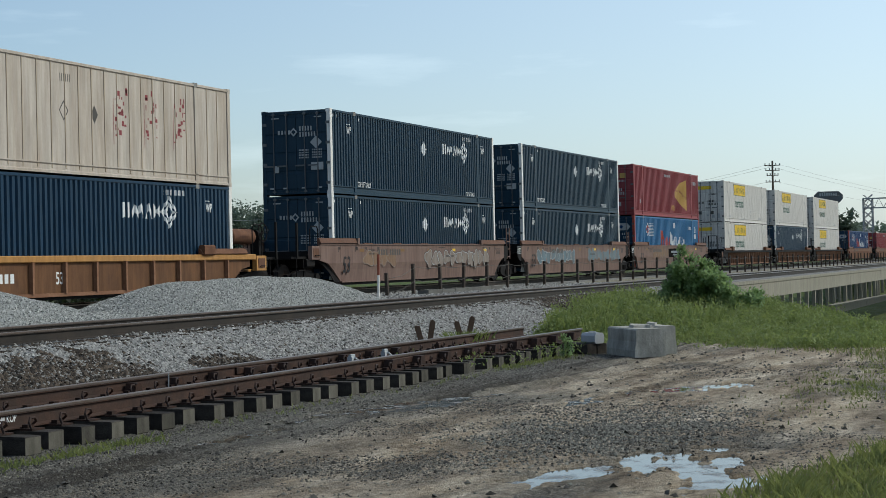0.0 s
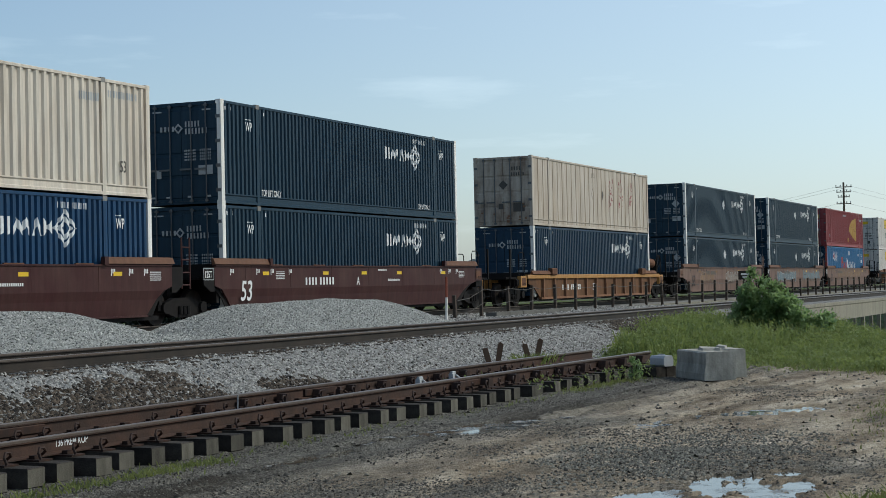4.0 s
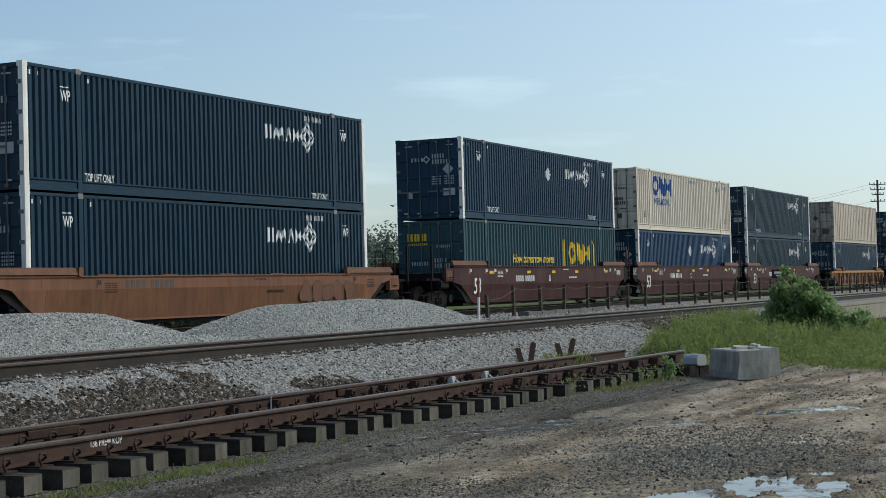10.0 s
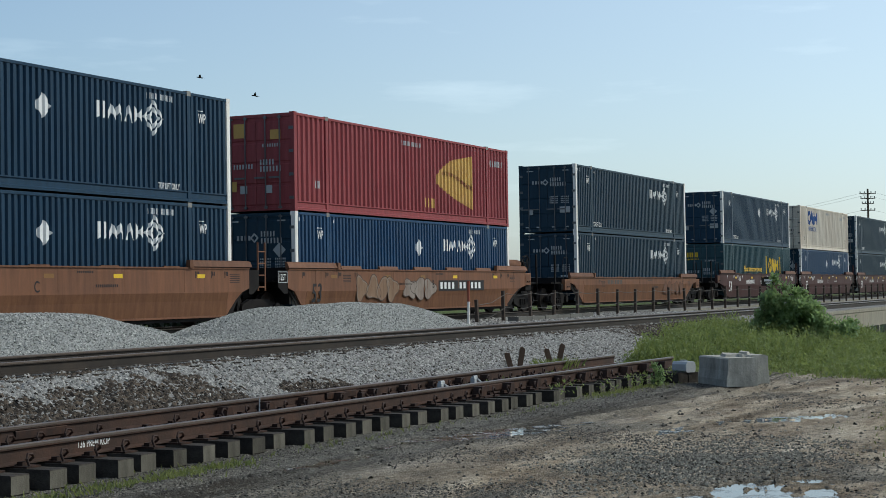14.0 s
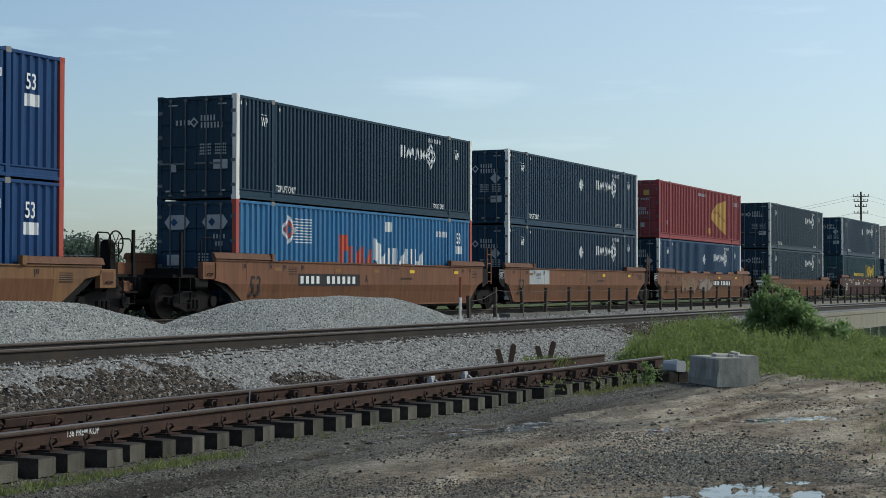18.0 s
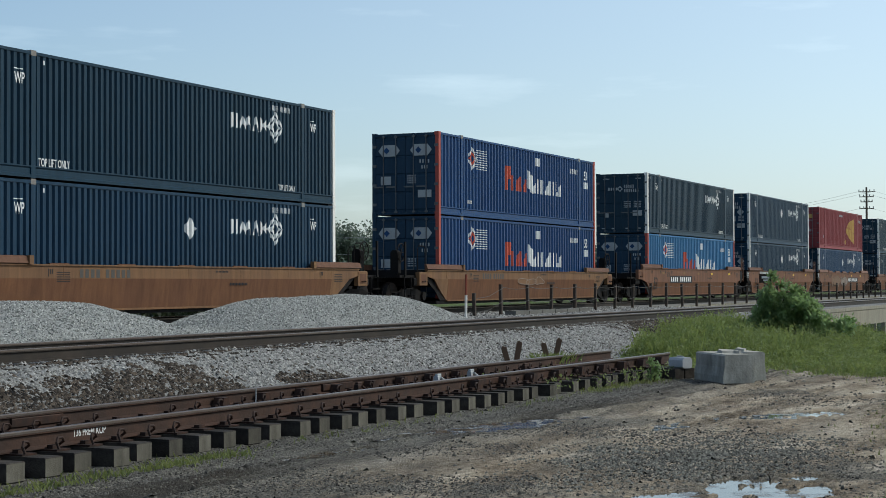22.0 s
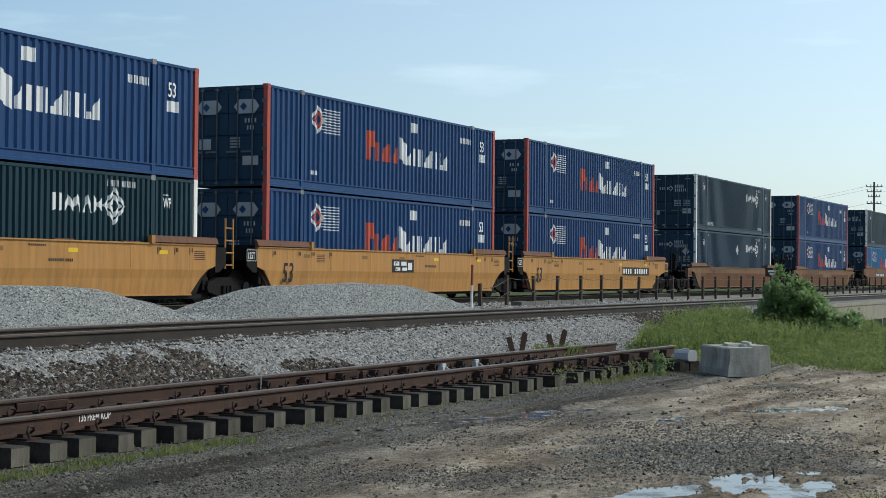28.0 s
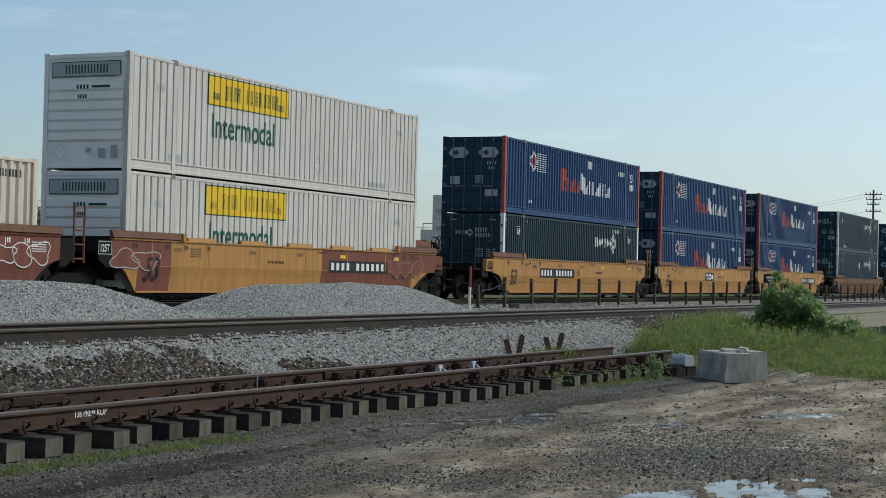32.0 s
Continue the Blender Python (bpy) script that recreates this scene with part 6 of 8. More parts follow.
    for side, e in ((left, -1), (right, 1)):
        if side == "coupler":
            coupler_end(car, e, M[tail] if tail else mat, M["black_steel"], (flaps and e > 0) or paint_name == "fec", sill - 0.05, flaps)
        else:
            joint_end(car, e, mat, side == "joint")
    for seed, ga, gb, gz0, gz1, cols in graff or ():
        graffiti(car, seed, ga, gb, gz0 + (sill - SILL) * 0.7, gz1 + (sill - SILL), cols)
    return car


def ribbed_car(label, main, rib, n, left="coupler", right="coupler", lo=0.27):
    """An older well car with a strong top chord and upright ribs on its sides."""
    car = tagged(new("well_car"), label, "well car", "cars of the train")
    hx = 8.95 if left == "coupler" else 9.2
    for s in (-1, 1):
        y = s * 1.36
        web = Shape().extrude_y([(-hx, 1.12), (hx, 1.12), (hx, 0.88), (hx - 0.5, 0.80), (hx - 1.35, lo), (-hx + 1.35, lo), (-hx + 0.5, 0.80), (-hx, 0.88)], y - 0.02, y + 0.02)
        part("side_web", web.done("side_web", M["ochre" if main == "yellow" else "black_steel"]), car)
        part("top_chord", Shape().box(-hx - 0.25, hx + 0.25, y - 0.10, y + 0.10, 1.08, 1.25, 0.02).done("top_chord", M[main]), car, "worn painted top chord")
        part("bottom_chord", Shape().box(-hx + 1.3, hx - 1.3, y - 0.09, y + 0.09, lo - 0.03, lo + 0.06).done("bottom_chord", M[rib]), car)
        me = cached(("rib", s, rib, lo, main), lambda: Shape().box(-0.04, 0.04, *sorted((y, y + s * 0.13)), lo + 0.05, 1.09).done("rib", M[rib]))
        for k in range(n):
            ob = part("rib", me, car)
            ob.matrix_basis = pose(-hx + 1.5 + k * (2 * hx - 3.0) / (n - 1), 0, 0)
        for e in (-1, 1):
            a, b = sorted((e * (hx - 0.3), e * (hx - 3.0)))
            part("guide_flap", Shape().extrude_x([(s * 1.36, 1.25), (s * 1.50, 1.27), (s * 1.42, 1.40), (s * 1.36, 1.42)], a, b).done("guide_flap", M["rust"]), car, "brown container guide")
            part("corner_lock", Shape().box(*sorted((e * 6.0, e * 6.6)), *sorted((s * 1.34, s * 1.55)), 1.22, 1.52, 0.04).done("corner_lock", M["rust"]), car, "rusty container lock")
    part("floor", Shape().box(-7.9, 7.9, -1.32, 1.32, 0.16, 0.30).done("floor", M["black_steel"]), car)
    if main == "yellow":
        word(car, "53", -1.0, 0.55, 0.42, "mark_white", 0.8, y=-1.385)
        tagged(part("number_marking", plates(barword(-5.0, 0.60, 4, 0.22, 0.22) + barword(-3.9, 0.60, 6, 0.22, 0.22), -1.3845, "number_marking", M["mark_white"]), car), kind="stuff")
    for side, e in ((left, -1), (right, 1)):
        if side == "coupler":
            coupler_end(car, e, M[main], M[main], e > 0, 1.20)
        else:
            joint_end(car, e, M[main], side == "joint")
    return car


# ---- the train, from its far end to the tail: right end of the containers at the start, car, lower box, upper box ----
def two(kind_low, kind_up):
    return kind_low, kind_up


O, Y_, R_ = "orange", "yellow", "maroon"
ORANGE_L = "weathered orange well car with brown guides"
TRAIN = [
    (241.0, lambda: well_car(O, ORANGE_L, "coupler", "coupler"), two("red", None)),
    (217.0, lambda: well_car(O, ORANGE_L, "coupler", "coupler"), two("red", None)),
    (193.2, lambda: well_car(O, "pale orange well car with a single container", "coupler", "coupler"), two("pacer", None)),
    (169.53, lambda: ribbed_car("dark brown well car with many ribs", "black_steel", "brown_rib", 22, "joint", "coupler"), two("hunt_doors", "hunt_doors")),
    (149.71, lambda: ribbed_car("dark brown well car with many ribs", "black_steel", "brown_rib", 22, "joint", "joint_free"), two("navy_haz", "hunt_doors")),
    (129.87, lambda: ribbed_car("dark brown well car with many ribs", "black_steel", "brown_rib", 22, "coupler", "joint_free"), two("hunt_doors", "hunt_doors")),
    (105.66, lambda: well_car("old_tan", "faded tan well car with pale graffiti", "joint", "coupler", graff=[(31, -4.5, 5.5, 0.75, 1.40, ("spray_tan", "spray_pale"))]), two("pacer_faded", "red")),
    (86.31, lambda: well_car("old_tan", "faded tan well car covered in pale blue graffiti", "joint", "joint_free", graff=[(32, -6.5, -0.6, 0.66, 1.45, ("spray_blue", "mark_grey")), (35, 1.6, 7.5, 0.66, 1.45, ("spray_blue", "spray_pale"))]), two("slate_haz", "slate_haz")),
    (66.45, lambda: well_car("old_tan", "dirty tan well car with white graffiti", "coupler", "joint_free", graff=[(33, -5.8, -3.1, 0.66, 1.42, ("spray_tan", "spray_pale")), (34, -0.2, 6.8, 0.60, 1.48, ("spray_pale", "spray_dark", "mark_grey"))]), two("slate_haz", "slate_haz")),
    (43.43, lambda: ribbed_car("rusty tan well car with a yellow top chord", "yellow", "brown_rib", 12), two("navy", "beige")),
    (19.56, lambda: well_car(R_, "maroon well car with white marks", "joint", "coupler", black53=False, letter="A"), two("slate", "slate")),
    (0.0, lambda: well_car(R_, "maroon well car with white marks", "joint", "joint_free", black53=False, letter="C"), two("blue_haz", "cream")),
    (-19.36, lambda: well_car(R_, "maroon well car with white marks", "coupler", "joint_free", black53=False, letter="B"), two("green", "navy_haz")),
    (-42.80, lambda: well_car(O, "weathered orange well car with round graffiti", "coupler", "coupler", graff=[(41, 3.7, 6.9, 0.62, 1.45, ("guide", "spray_dark"))]), two("slate", "slate")),
    (-66.42, lambda: well_car(O, "weathered orange well car with bubble graffiti", "joint", "coupler", letter="B", wedge="orange", plate=1.4, flaps=True, graff=[(51, -4.6, -1.7, 0.50, 1.48, ("spray_tan", "spray_dark", "spray_pale")), (52, -1.3, 1.1, 0.55, 1.45, ("spray_pale", "spray_dark"))]), two("blue_haz", "red")),
    (-86.02, lambda: well_car(O, "weathered orange well car with a grey patch", "joint", "joint_free", letter="C", number=False, patch=(-6.2, -4.0, 0.95, 1.53)), two("navy_haz", "navy_haz")),
    (-105.66, lambda: well_car(O, ORANGE_L, "coupler", "joint_free", letter="A", plate=-4.9), two("pacer_faded", "slate")),
    (-129.33, lambda: well_car("fec", "dusty tan well car with chalked scrawls", "coupler", "coupler", graff=[(61, -1.0, 1.4, 0.9, 1.38, ("fec", "spray_pale"))]), two("pacer", "pacer")),
    (-152.95, lambda: well_car("fec", "dusty tan well car", "coupler", "coupler"), two("navy_haz", "slate")),
    (-176.22, lambda: well_car(Y_, "bright yellow well car with black marks", "joint", "coupler", letter="A", plate=3.0), two("pacer", "pacer")),
    (-195.58, lambda: well_car(Y_, "bright yellow well car with a black logo panel", "joint", "joint_free", letter="C", number=False, logo=True), two("pacer", "pacer")),
    (-215.18, lambda: well_car(Y_, "bright yellow well car with black marks", "coupler", "joint_free", letter="B"), two("black", "pacer")),
    (-238.83, lambda: well_car(Y_, "yellow and rust-red well car with graffiti", "joint", "coupler", tail="old_rust", flaps=True, plate=1.9, graff=[(71, 5.9, 8.3, 0.7, 1.45, ("old_rust", "spray_pale")), (72, -8.6, -6.9, 0.7, 1.4, ("old_rust", "mark_grey"))]), two("hunt", "hunt")),
    (-258.3, lambda: well_car("old_rust", "dull red well car with white graffiti", "coupler", "joint_free", black53=False, graff=[(81, 4.0, 8.4, 0.8, 1.42, ("old_rust", "mark_white"))]), two("plain_cream", None)),
]
BASE_Z = 0.357
MOVERS = []                      # things of the train: object, x at the start, height
for right_end, build, boxes in TRAIN:
    mid = right_end - HL
    car = build()
    MOVERS.append((car, mid, 0.0))
    for level, kind in enumerate(boxes):
        if kind:
            MOVERS.append((KINDS[kind](), mid, BASE_Z + level * HGT))


# ---- the siding: a panel of rails on dark ties, its clips and plates ----
SID = pose(13.4, 10.10, 0, 0, 0, math.degrees(SIDING_DIR))     # x along the siding from here, y across, near rail at 0
SIDE_TOP = -0.51
siding = tagged(new("siding_track"), "disused siding with rusty rails on dark creosoted ties", "railway track", kind="structure")
siding.matrix_basis = SID
rail("rail", -16.0, 17.9, 0.0, SIDE_TOP, M["rail_side"], siding, "rusty near rail of the siding")
rail("rail", -16.0, 18.6, 1.505, SIDE_TOP, M["rail_side"], siding, "rusty far rail of the siding")
for x, y in ((0.05, 0.0), (1.55, 1.505)):
    ob = part("lettering", letters("136 PREM KOP", 0.105, M["mark_white"], 0.75), siding)
    ob.matrix_basis = pose(x - 0.9 if y else x - 0.35, y - 0.0125, SIDE_TOP - 0.115)
rngp = random.Random(7)
tie_mesh = [Shape().box(-0.112 - 0.006 * k, 0.112 + 0.004 * k, -0.56 + 0.03 * k, 2.04 + 0.02 * k, -0.185, 0.0, 0.010).done("tie", M["tie"]) for k in range(3)]
for q in tie_mesh:                   # the sawn ends are grey, bare end grain, lightened to look sunlit
    q.materials.append(M["tie_end"])
    for face in q.polygons:
        face.material_index = 1 if abs(face.normal.y) > 0.9 else 0
plate_mesh = Shape().box(-0.10, 0.10, -0.25, 0.25, 0.0, 0.018).box(-0.05, 0.05, -0.155, -0.085, 0.0, 0.055).box(-0.05, 0.05, 0.085, 0.155, 0.0, 0.055).done("tie_plate", M["clip"])
clip_mesh = Shape().tube([(-0.085, -0.25, 0.006), (-0.095, -0.23, 0.070), (-0.050, -0.21, 0.112), (0.02, -0.20, 0.108), (0.075, -0.18, 0.075), (0.08, -0.10, 0.02)], 0.014, 5).done("rail_clip", M["clip"])
x = -9.0
while x < 15.2:
    top = SIDE_TOP - 0.186 - 0.018
    ob = part("tie", tie_mesh[rngp.randrange(3)], siding)
    ob.matrix_basis = pose(x, rngp.uniform(-0.05, 0.05), top - rngp.uniform(0.0, 0.008), 0, 0, rngp.uniform(-1.6, 1.6))
    for y in (0.0, 1.505):
        part("tie_plate", plate_mesh, siding).matrix_basis = pose(x, y, top)
        for s in (0, 180):
            if rngp.random() < 0.93:
                part("rail_clip", clip_mesh, siding).matrix_basis = pose(x + rngp.uniform(-0.02, 0.02), y, top + 0.016, 0, 0, s + rngp.uniform(-6, 6))
    x += 0.492 + rngp.uniform(-0.02, 0.02)
# rail joint bars and braces on the siding
for x, y in ((0.9, 1.505), (9.4, 0.0), (7.4, 1.505)):
    part("joint_bar", Shape().box(x - 0.42, x + 0.42, y - 0.045, y - 0.012, SIDE_TOP - 0.15, SIDE_TOP - 0.05, 0.01).done("joint_bar", M["clip"]), siding, "bolted rusty joint bar")
for k in range(9):
    x = 4.3 + k * 0.98
    part("rail_brace", Shape().extrude_y([(x - 0.09, SIDE_TOP - 0.19), (x + 0.09, SIDE_TOP - 0.19), (x + 0.05, SIDE_TOP - 0.06), (x - 0.05, SIDE_TOP - 0.06)], 1.30, 1.46).done("rail_brace", M["clip"]), siding, "cast rail brace")
# a rod and pale fittings between the rails
part("spike_rod", Shape().tube([(4.9, 1.25, SIDE_TOP - 0.2), (4.91, 1.25, SIDE_TOP + 0.02)], 0.010, 5).done("spike_rod", M["galv"]), siding, "thin pale upright rod")
for u, v in ((9.90, 1.12), (11.38, 1.25), (7.5, 1.20), (13.5, 1.20)):
    pale = u in (9.90, 11.38)
    part("fitting", Shape().box(u - 0.04, u + 0.04, v - 0.04, v + 0.04, SIDE_TOP - 0.20, SIDE_TOP - 0.07, 0.015).box(u - 0.02, u + 0.11, v - 0.025, v + 0.025, SIDE_TOP - 0.12, SIDE_TOP - 0.04, 0.012).tube([(u + 0.05, v - 0.05, SIDE_TOP - 0.1), (u + 0.16, v - 0.09, SIDE_TOP - 0.18)], 0.02, 6).done("fitting", M["mark_grey" if pale else "clip"]), siding, "pale corroded casting" if pale else "rusty cast bracket")
for k in range(9):                   # braces against the near rail
    x = 8.75 + k * 1.03
    part("rail_brace", Shape().extrude_y([(x - 0.11, SIDE_TOP - 0.20), (x + 0.11, SIDE_TOP - 0.20), (x + 0.06, SIDE_TOP - 0.045), (x - 0.06, SIDE_TOP - 0.045)], -0.19, -0.04).box(x - 0.14, x + 0.14, -0.27, -0.03, SIDE_TOP - 0.205, SIDE_TOP - 0.18).done("rail_brace", M["clip"]), siding, "cast rail brace")
for a, b in ((3.2, 6.0), (6.2, 9.1), (9.3, 12.4)):       # loose rusty bars lying between the rails
    part("loose_bar", Shape().box(a, b, 1.02, 1.09, SIDE_TOP - 0.20, SIDE_TOP - 0.14, 0.01).done("loose_bar", M["rust"]), siding, "rusty bar lying along the ties")


# ---- gravel heaps between the tracks ----
def heap_z(x, y):
    x, y = np.asarray(x, float), np.asarray(y, float)
    a = 0.78 * smooth(8.0, 13.0, x) * (1 - smooth(24.6, 28.6, x)) ** 0.9 + 0.05 * np.sin(x * 0.9)* (x < 26)
    b = 0.82 * smooth(27.4, 31.6, x) * (1 - smooth(37.6, 41.6, x)) ** 1.0 + 0.03 * np.sin(x * 1.1 + 1) * smooth(29, 31, x) * (1 - smooth(37, 39, x))
    h = np.maximum(np.maximum(a, b), 0.0)
    h = np.maximum(h, 0.20 * smooth(16, 20, x) * (1 - smooth(31, 35, x)))
    r = np.abs(y - 18.95 - 0.12 * np.sin(x * 0.5)) / 2.15
    return -0.24 + h * np.clip(1 - r ** 1.55, 0, 1) + 0.02 * waves(x, y, 11, 0.5)


def sheet(name, xs, ys, zf, material, label, category):
    X, Y = np.meshgrid(xs, ys, indexing="ij")
    Z = zf(X, Y)
    n, m = X.shape
    v = np.stack([X, Y, Z], 2).reshape(-1, 3)
    f = [(i * m + j, (i + 1) * m + j, (i + 1) * m + j + 1, i * m + j + 1) for i in range(n - 1) for j in range(m - 1)]
    return tagged(new(name, mesh(name, v, f, material, True)), label, category)


M["gravel_sheet"] = paint("fine_grey_gravel", (0.25, 0.255, 0.245), 0.95, dirt=0.4, dirt_colour=(0.10, 0.102, 0.098), scale=1.2, grain=45, bump=1.0)
for name, a, b, lab in (("gravel_mound", 7.5, 28.1, "long heap of blue-grey gravel between the tracks"), ("gravel_mound", 28.1, 42.0, "rounded heap of blue-grey gravel beside the rails")):
    sheet(name, np.arange(a, b + 0.01, 0.2), np.arange(16.8, 21.15, 0.12), heap_z, M["gravel_sheet"], lab, "gravel heap")


def on_heap(rng, n):
    x, y = rng.uniform(17.5, 41.8, n), rng.uniform(16.85, 20.2, n)
    z = heap_z(x, y)
    keep = z > -0.23
    return np.stack([x, y, z + 0.008], 1)[keep]


stones("heap_gravel", 52000, on_heap, 0.046, M["gravel"], 21, "loose blue-grey gravel covering the heaps")


# ---- ballast on the shoulder of the near track ----
def shoulder_z(y):
    return np.interp(y, [11.4, 11.85, 12.85, 13.85, 14.2, 15.0], [-0.90, -0.88, -0.66, -0.305, -0.215, -0.205])


def old_mask(x, y):
    edge = 13.74 + 0.16 * np.sin(x * 1.7) + 0.1 * np.sin(x * 4.1)
    fuzz = 1.4 * waves(x, y, 81, 0.5) + 1.0 * waves(x, y, 82, 0.2)
    left = np.minimum((20.6 - x) / 1.2, (edge - y) / 0.30)
    blot = 1.4 * (1 - np.hypot((x - 23.0) / 1.2, (y - 12.75) / 0.42))
    far = (x - 41.5) / 1.5
    crest = (y - 14.22) / 0.12
    return np.maximum(np.maximum(left, blot), np.maximum(far, crest)) + fuzz > 0


def shoulder(rng, n, old):
    x, y = rng.uniform(11.0, 52.0, n), rng.uniform(11.55, 14.42, n)
    near = rng.uniform(0, 1, n) < np.clip(1.5 - (x - 11) / 48, 0.4, 1)
    m = near & (old_mask(x, y) == old) | (rng.uniform(0, 1, n) < 0.05)
    x, y = x[m], y[m]
    return np.stack([x, y, shoulder_z(y) + rng.uniform(-0.012, 0.012, len(x))], 1)


stones("shoulder_ballast", 115000, lambda r, n: shoulder(r, n, False), 0.060, M["ballast"], 22, "clean pale grey ballast stones on the bank")
stones("dirty_ballast", 95000, lambda r, n: shoulder(r, n, True), 0.074, M["ballast_old"], 23, "dark brown dirty ballast stones on the bank")


def between(rng, n):
    x = rng.uniform(12, 70, n)
    y = rng.uniform(14.3, 24.0, n)
    return np.stack([x, y, -0.205 + rng.uniform(0, 0.03, n)], 1)


stones("track_ballast", 26000, between, 0.075, M["ballast"], 24, "grey ballast stones between the main tracks")


def in_siding(rng, n):
    u, v = rng.uniform(-6, 19, n), rng.uniform(0.12, 2.4, n)
    c, s = math.cos(SIDING_DIR), math.sin(SIDING_DIR)
    x, y = 13.4 + u * c - v * s, 10.10 + u * s + v * c
    return np.stack([x, y, np.maximum(ground_z(x, y), np.where(v > 0.2, -0.80, -0.92)) + rng.uniform(0, 0.05, n)], 1)


stones("siding_stones", 9000, in_siding, 0.065, M["ballast_old"], 25, "dirty stones lying between the siding ties")
sheet("siding_bed", np.arange(5, 32.1, 0.5), np.arange(9.75, 12.3, 0.17), lambda X, Y: np.maximum(np.interp(Y, [9.75, 10.15, 11.6, 12.3], [-1.0, -0.86, -0.80, -0.80]), ground_z(X, Y) - 0.02), M["ballast_sheet"], "dirty stone bed under the siding", "ballast bed")


# ---- loose stone on the yard ----
def on_yard(rng, n):
    x, y = rng.uniform(9.5, 33, n), rng.uniform(1.0, 9.6, n)
    patch = waves(x, y, 31, 1.6) + 0.25 * waves(x, y, 32, 0.4) + 1.9 * np.exp(-((x - 15.9) / 1.6) ** 2 - ((y - 4.45) / 0.85) ** 2) + 0.6 * smooth(6.6, 8.6, y) + 0.55 * (1 - smooth(13.0, 16.5, x)) * smooth(4.6, 5.6, y)
    m = patch > rng.uniform(0.15, 0.95, n)
    m &= puddle_depth(x, y) < rng.uniform(0.010, 0.040, n)
    m &= np.minimum(np.abs(rut_side(x, y, 1.50)), np.abs(rut_side(x, y, 2.08))) > rng.uniform(0.0, 0.32, n)
    x, y = x[m], y[m]
    return np.stack([x, y, ground_z(x, y) + 0.002], 1)


stones("yard_gravel", 170000, on_yard, 0.031, M["pebble"], 26, "small grey stones strewn over the dirt yard", 0.6)


def patch_stones(rng, n):
    x, y = rng.normal(16.2, 1.45, n), rng.normal(4.6, 0.70, n)
    m = (puddle_depth(x, y) < 0.02) & (waves(x, y, 33, 0.5) > rng.uniform(-0.5, 0.35, n))
    x, y = x[m], y[m]
    return np.stack([x, y, ground_z(x, y) + 0.004], 1)


stones("gravel_patch", 9000, patch_stones, 0.038, M["patch_stone"], 28, "grey-green crushed stone tipped on the yard", 0.7)


def lumps(rng, n):
    x, y = rng.uniform(10, 32, n), rng.uniform(2.0, 9.3, n)
    return np.stack([x, y, ground_z(x, y) + 0.01], 1)


stones("yard_stones", 800, lumps, 0.065, M["pebble"], 27, "larger stones scattered over the dirt yard", 0.6)


# ---- concrete blocks, timber and a white canister by the end of the siding ----
def block(label, cx, cy, turn, l, w, h, z=FLAT, slope=0.0):
    """A cast barrier block: sloping foot, bevelled top."""
    ring = [(-w / 2, 0), (w / 2, 0), (w / 2, 0.12), (w / 2 - slope, h * 0.55), (w / 2 - slope, h - 0.025), (w / 2 - slope - 0.03, h), (-w / 2 + slope + 0.03, h), (-w / 2 + slope, h - 0.025), (-w / 2 + slope, h * 0.55), (-w / 2, 0.12)]
    ob = tagged(new("concrete_block", Shape().extrude_x(ring, -l / 2, l / 2).done("concrete_block", M["concrete"])), label, "concrete block", "blocks at the siding end")
    ob.matrix_basis = pose(cx, cy, z, 0, 0, turn)
    return ob


block("weathered grey concrete barrier block on the gravel", 28.82, 7.74, 36, 1.47, 0.58, 0.51, slope=0.03)
block("dark stained concrete barrier block beside another", 29.31, 7.475, 36, 1.05, 0.38, 0.53, slope=0.02)


def rubble(label, cx, cy, z, r, h, seed):
    """A flat broken lump of concrete with an uneven outline."""
    q = random.Random(seed)
    n = 8
    low = [(r * q.uniform(0.7, 1.1) * math.cos(2 * math.pi * k / n), 0.6 * r * q.uniform(0.7, 1.1) * math.sin(2 * math.pi * k / n)) for k in range(n)]
    v = [(x, y, 0.0) for x, y in low] + [(x * 0.86, y * 0.86, h * q.uniform(0.7, 1.1)) for x, y in low]
    f = [(k, (k + 1) % n, (k + 1) % n + n, k + n) for k in range(n)] + [tuple(reversed(range(n))), tuple(range(n, 2 * n))]
    ob = tagged(new("concrete_rubble", mesh("concrete_rubble", v, f, M["concrete"])), label, "rubble", "blocks at the siding end")
    ob.matrix_basis = pose(cx, cy, z, 0, 0, q.uniform(20, 50))


rubble("broken flat concrete slab lying on the blocks", 28.92, 7.68, FLAT + 0.51, 0.40, 0.055, 1)
rubble("small concrete rubble lying on the blocks", 29.22, 7.52, FLAT + 0.53, 0.20, 0.06, 2)
rubble("small grey stone lying on the blocks", 28.70, 7.45, FLAT + 0.51, 0.13, 0.05, 3)


def timber_stack():
    t = tagged(new("timber_stack"), "stack of black timbers lying at the siding end", "timber stack")
    for k, (dy, dz) in enumerate(((0.0, 0.0), (0.27, 0.0))):
        part("timber", Shape().box(-0.75, 0.75 - 0.1 * k, dy - 0.12, dy + 0.12, dz, dz + 0.19, 0.012).done("timber", M["tie"]), t)
    t.matrix_basis = pose(29.75, 9.20, FLAT, 0, 0, 62)
    return t


timber_stack()


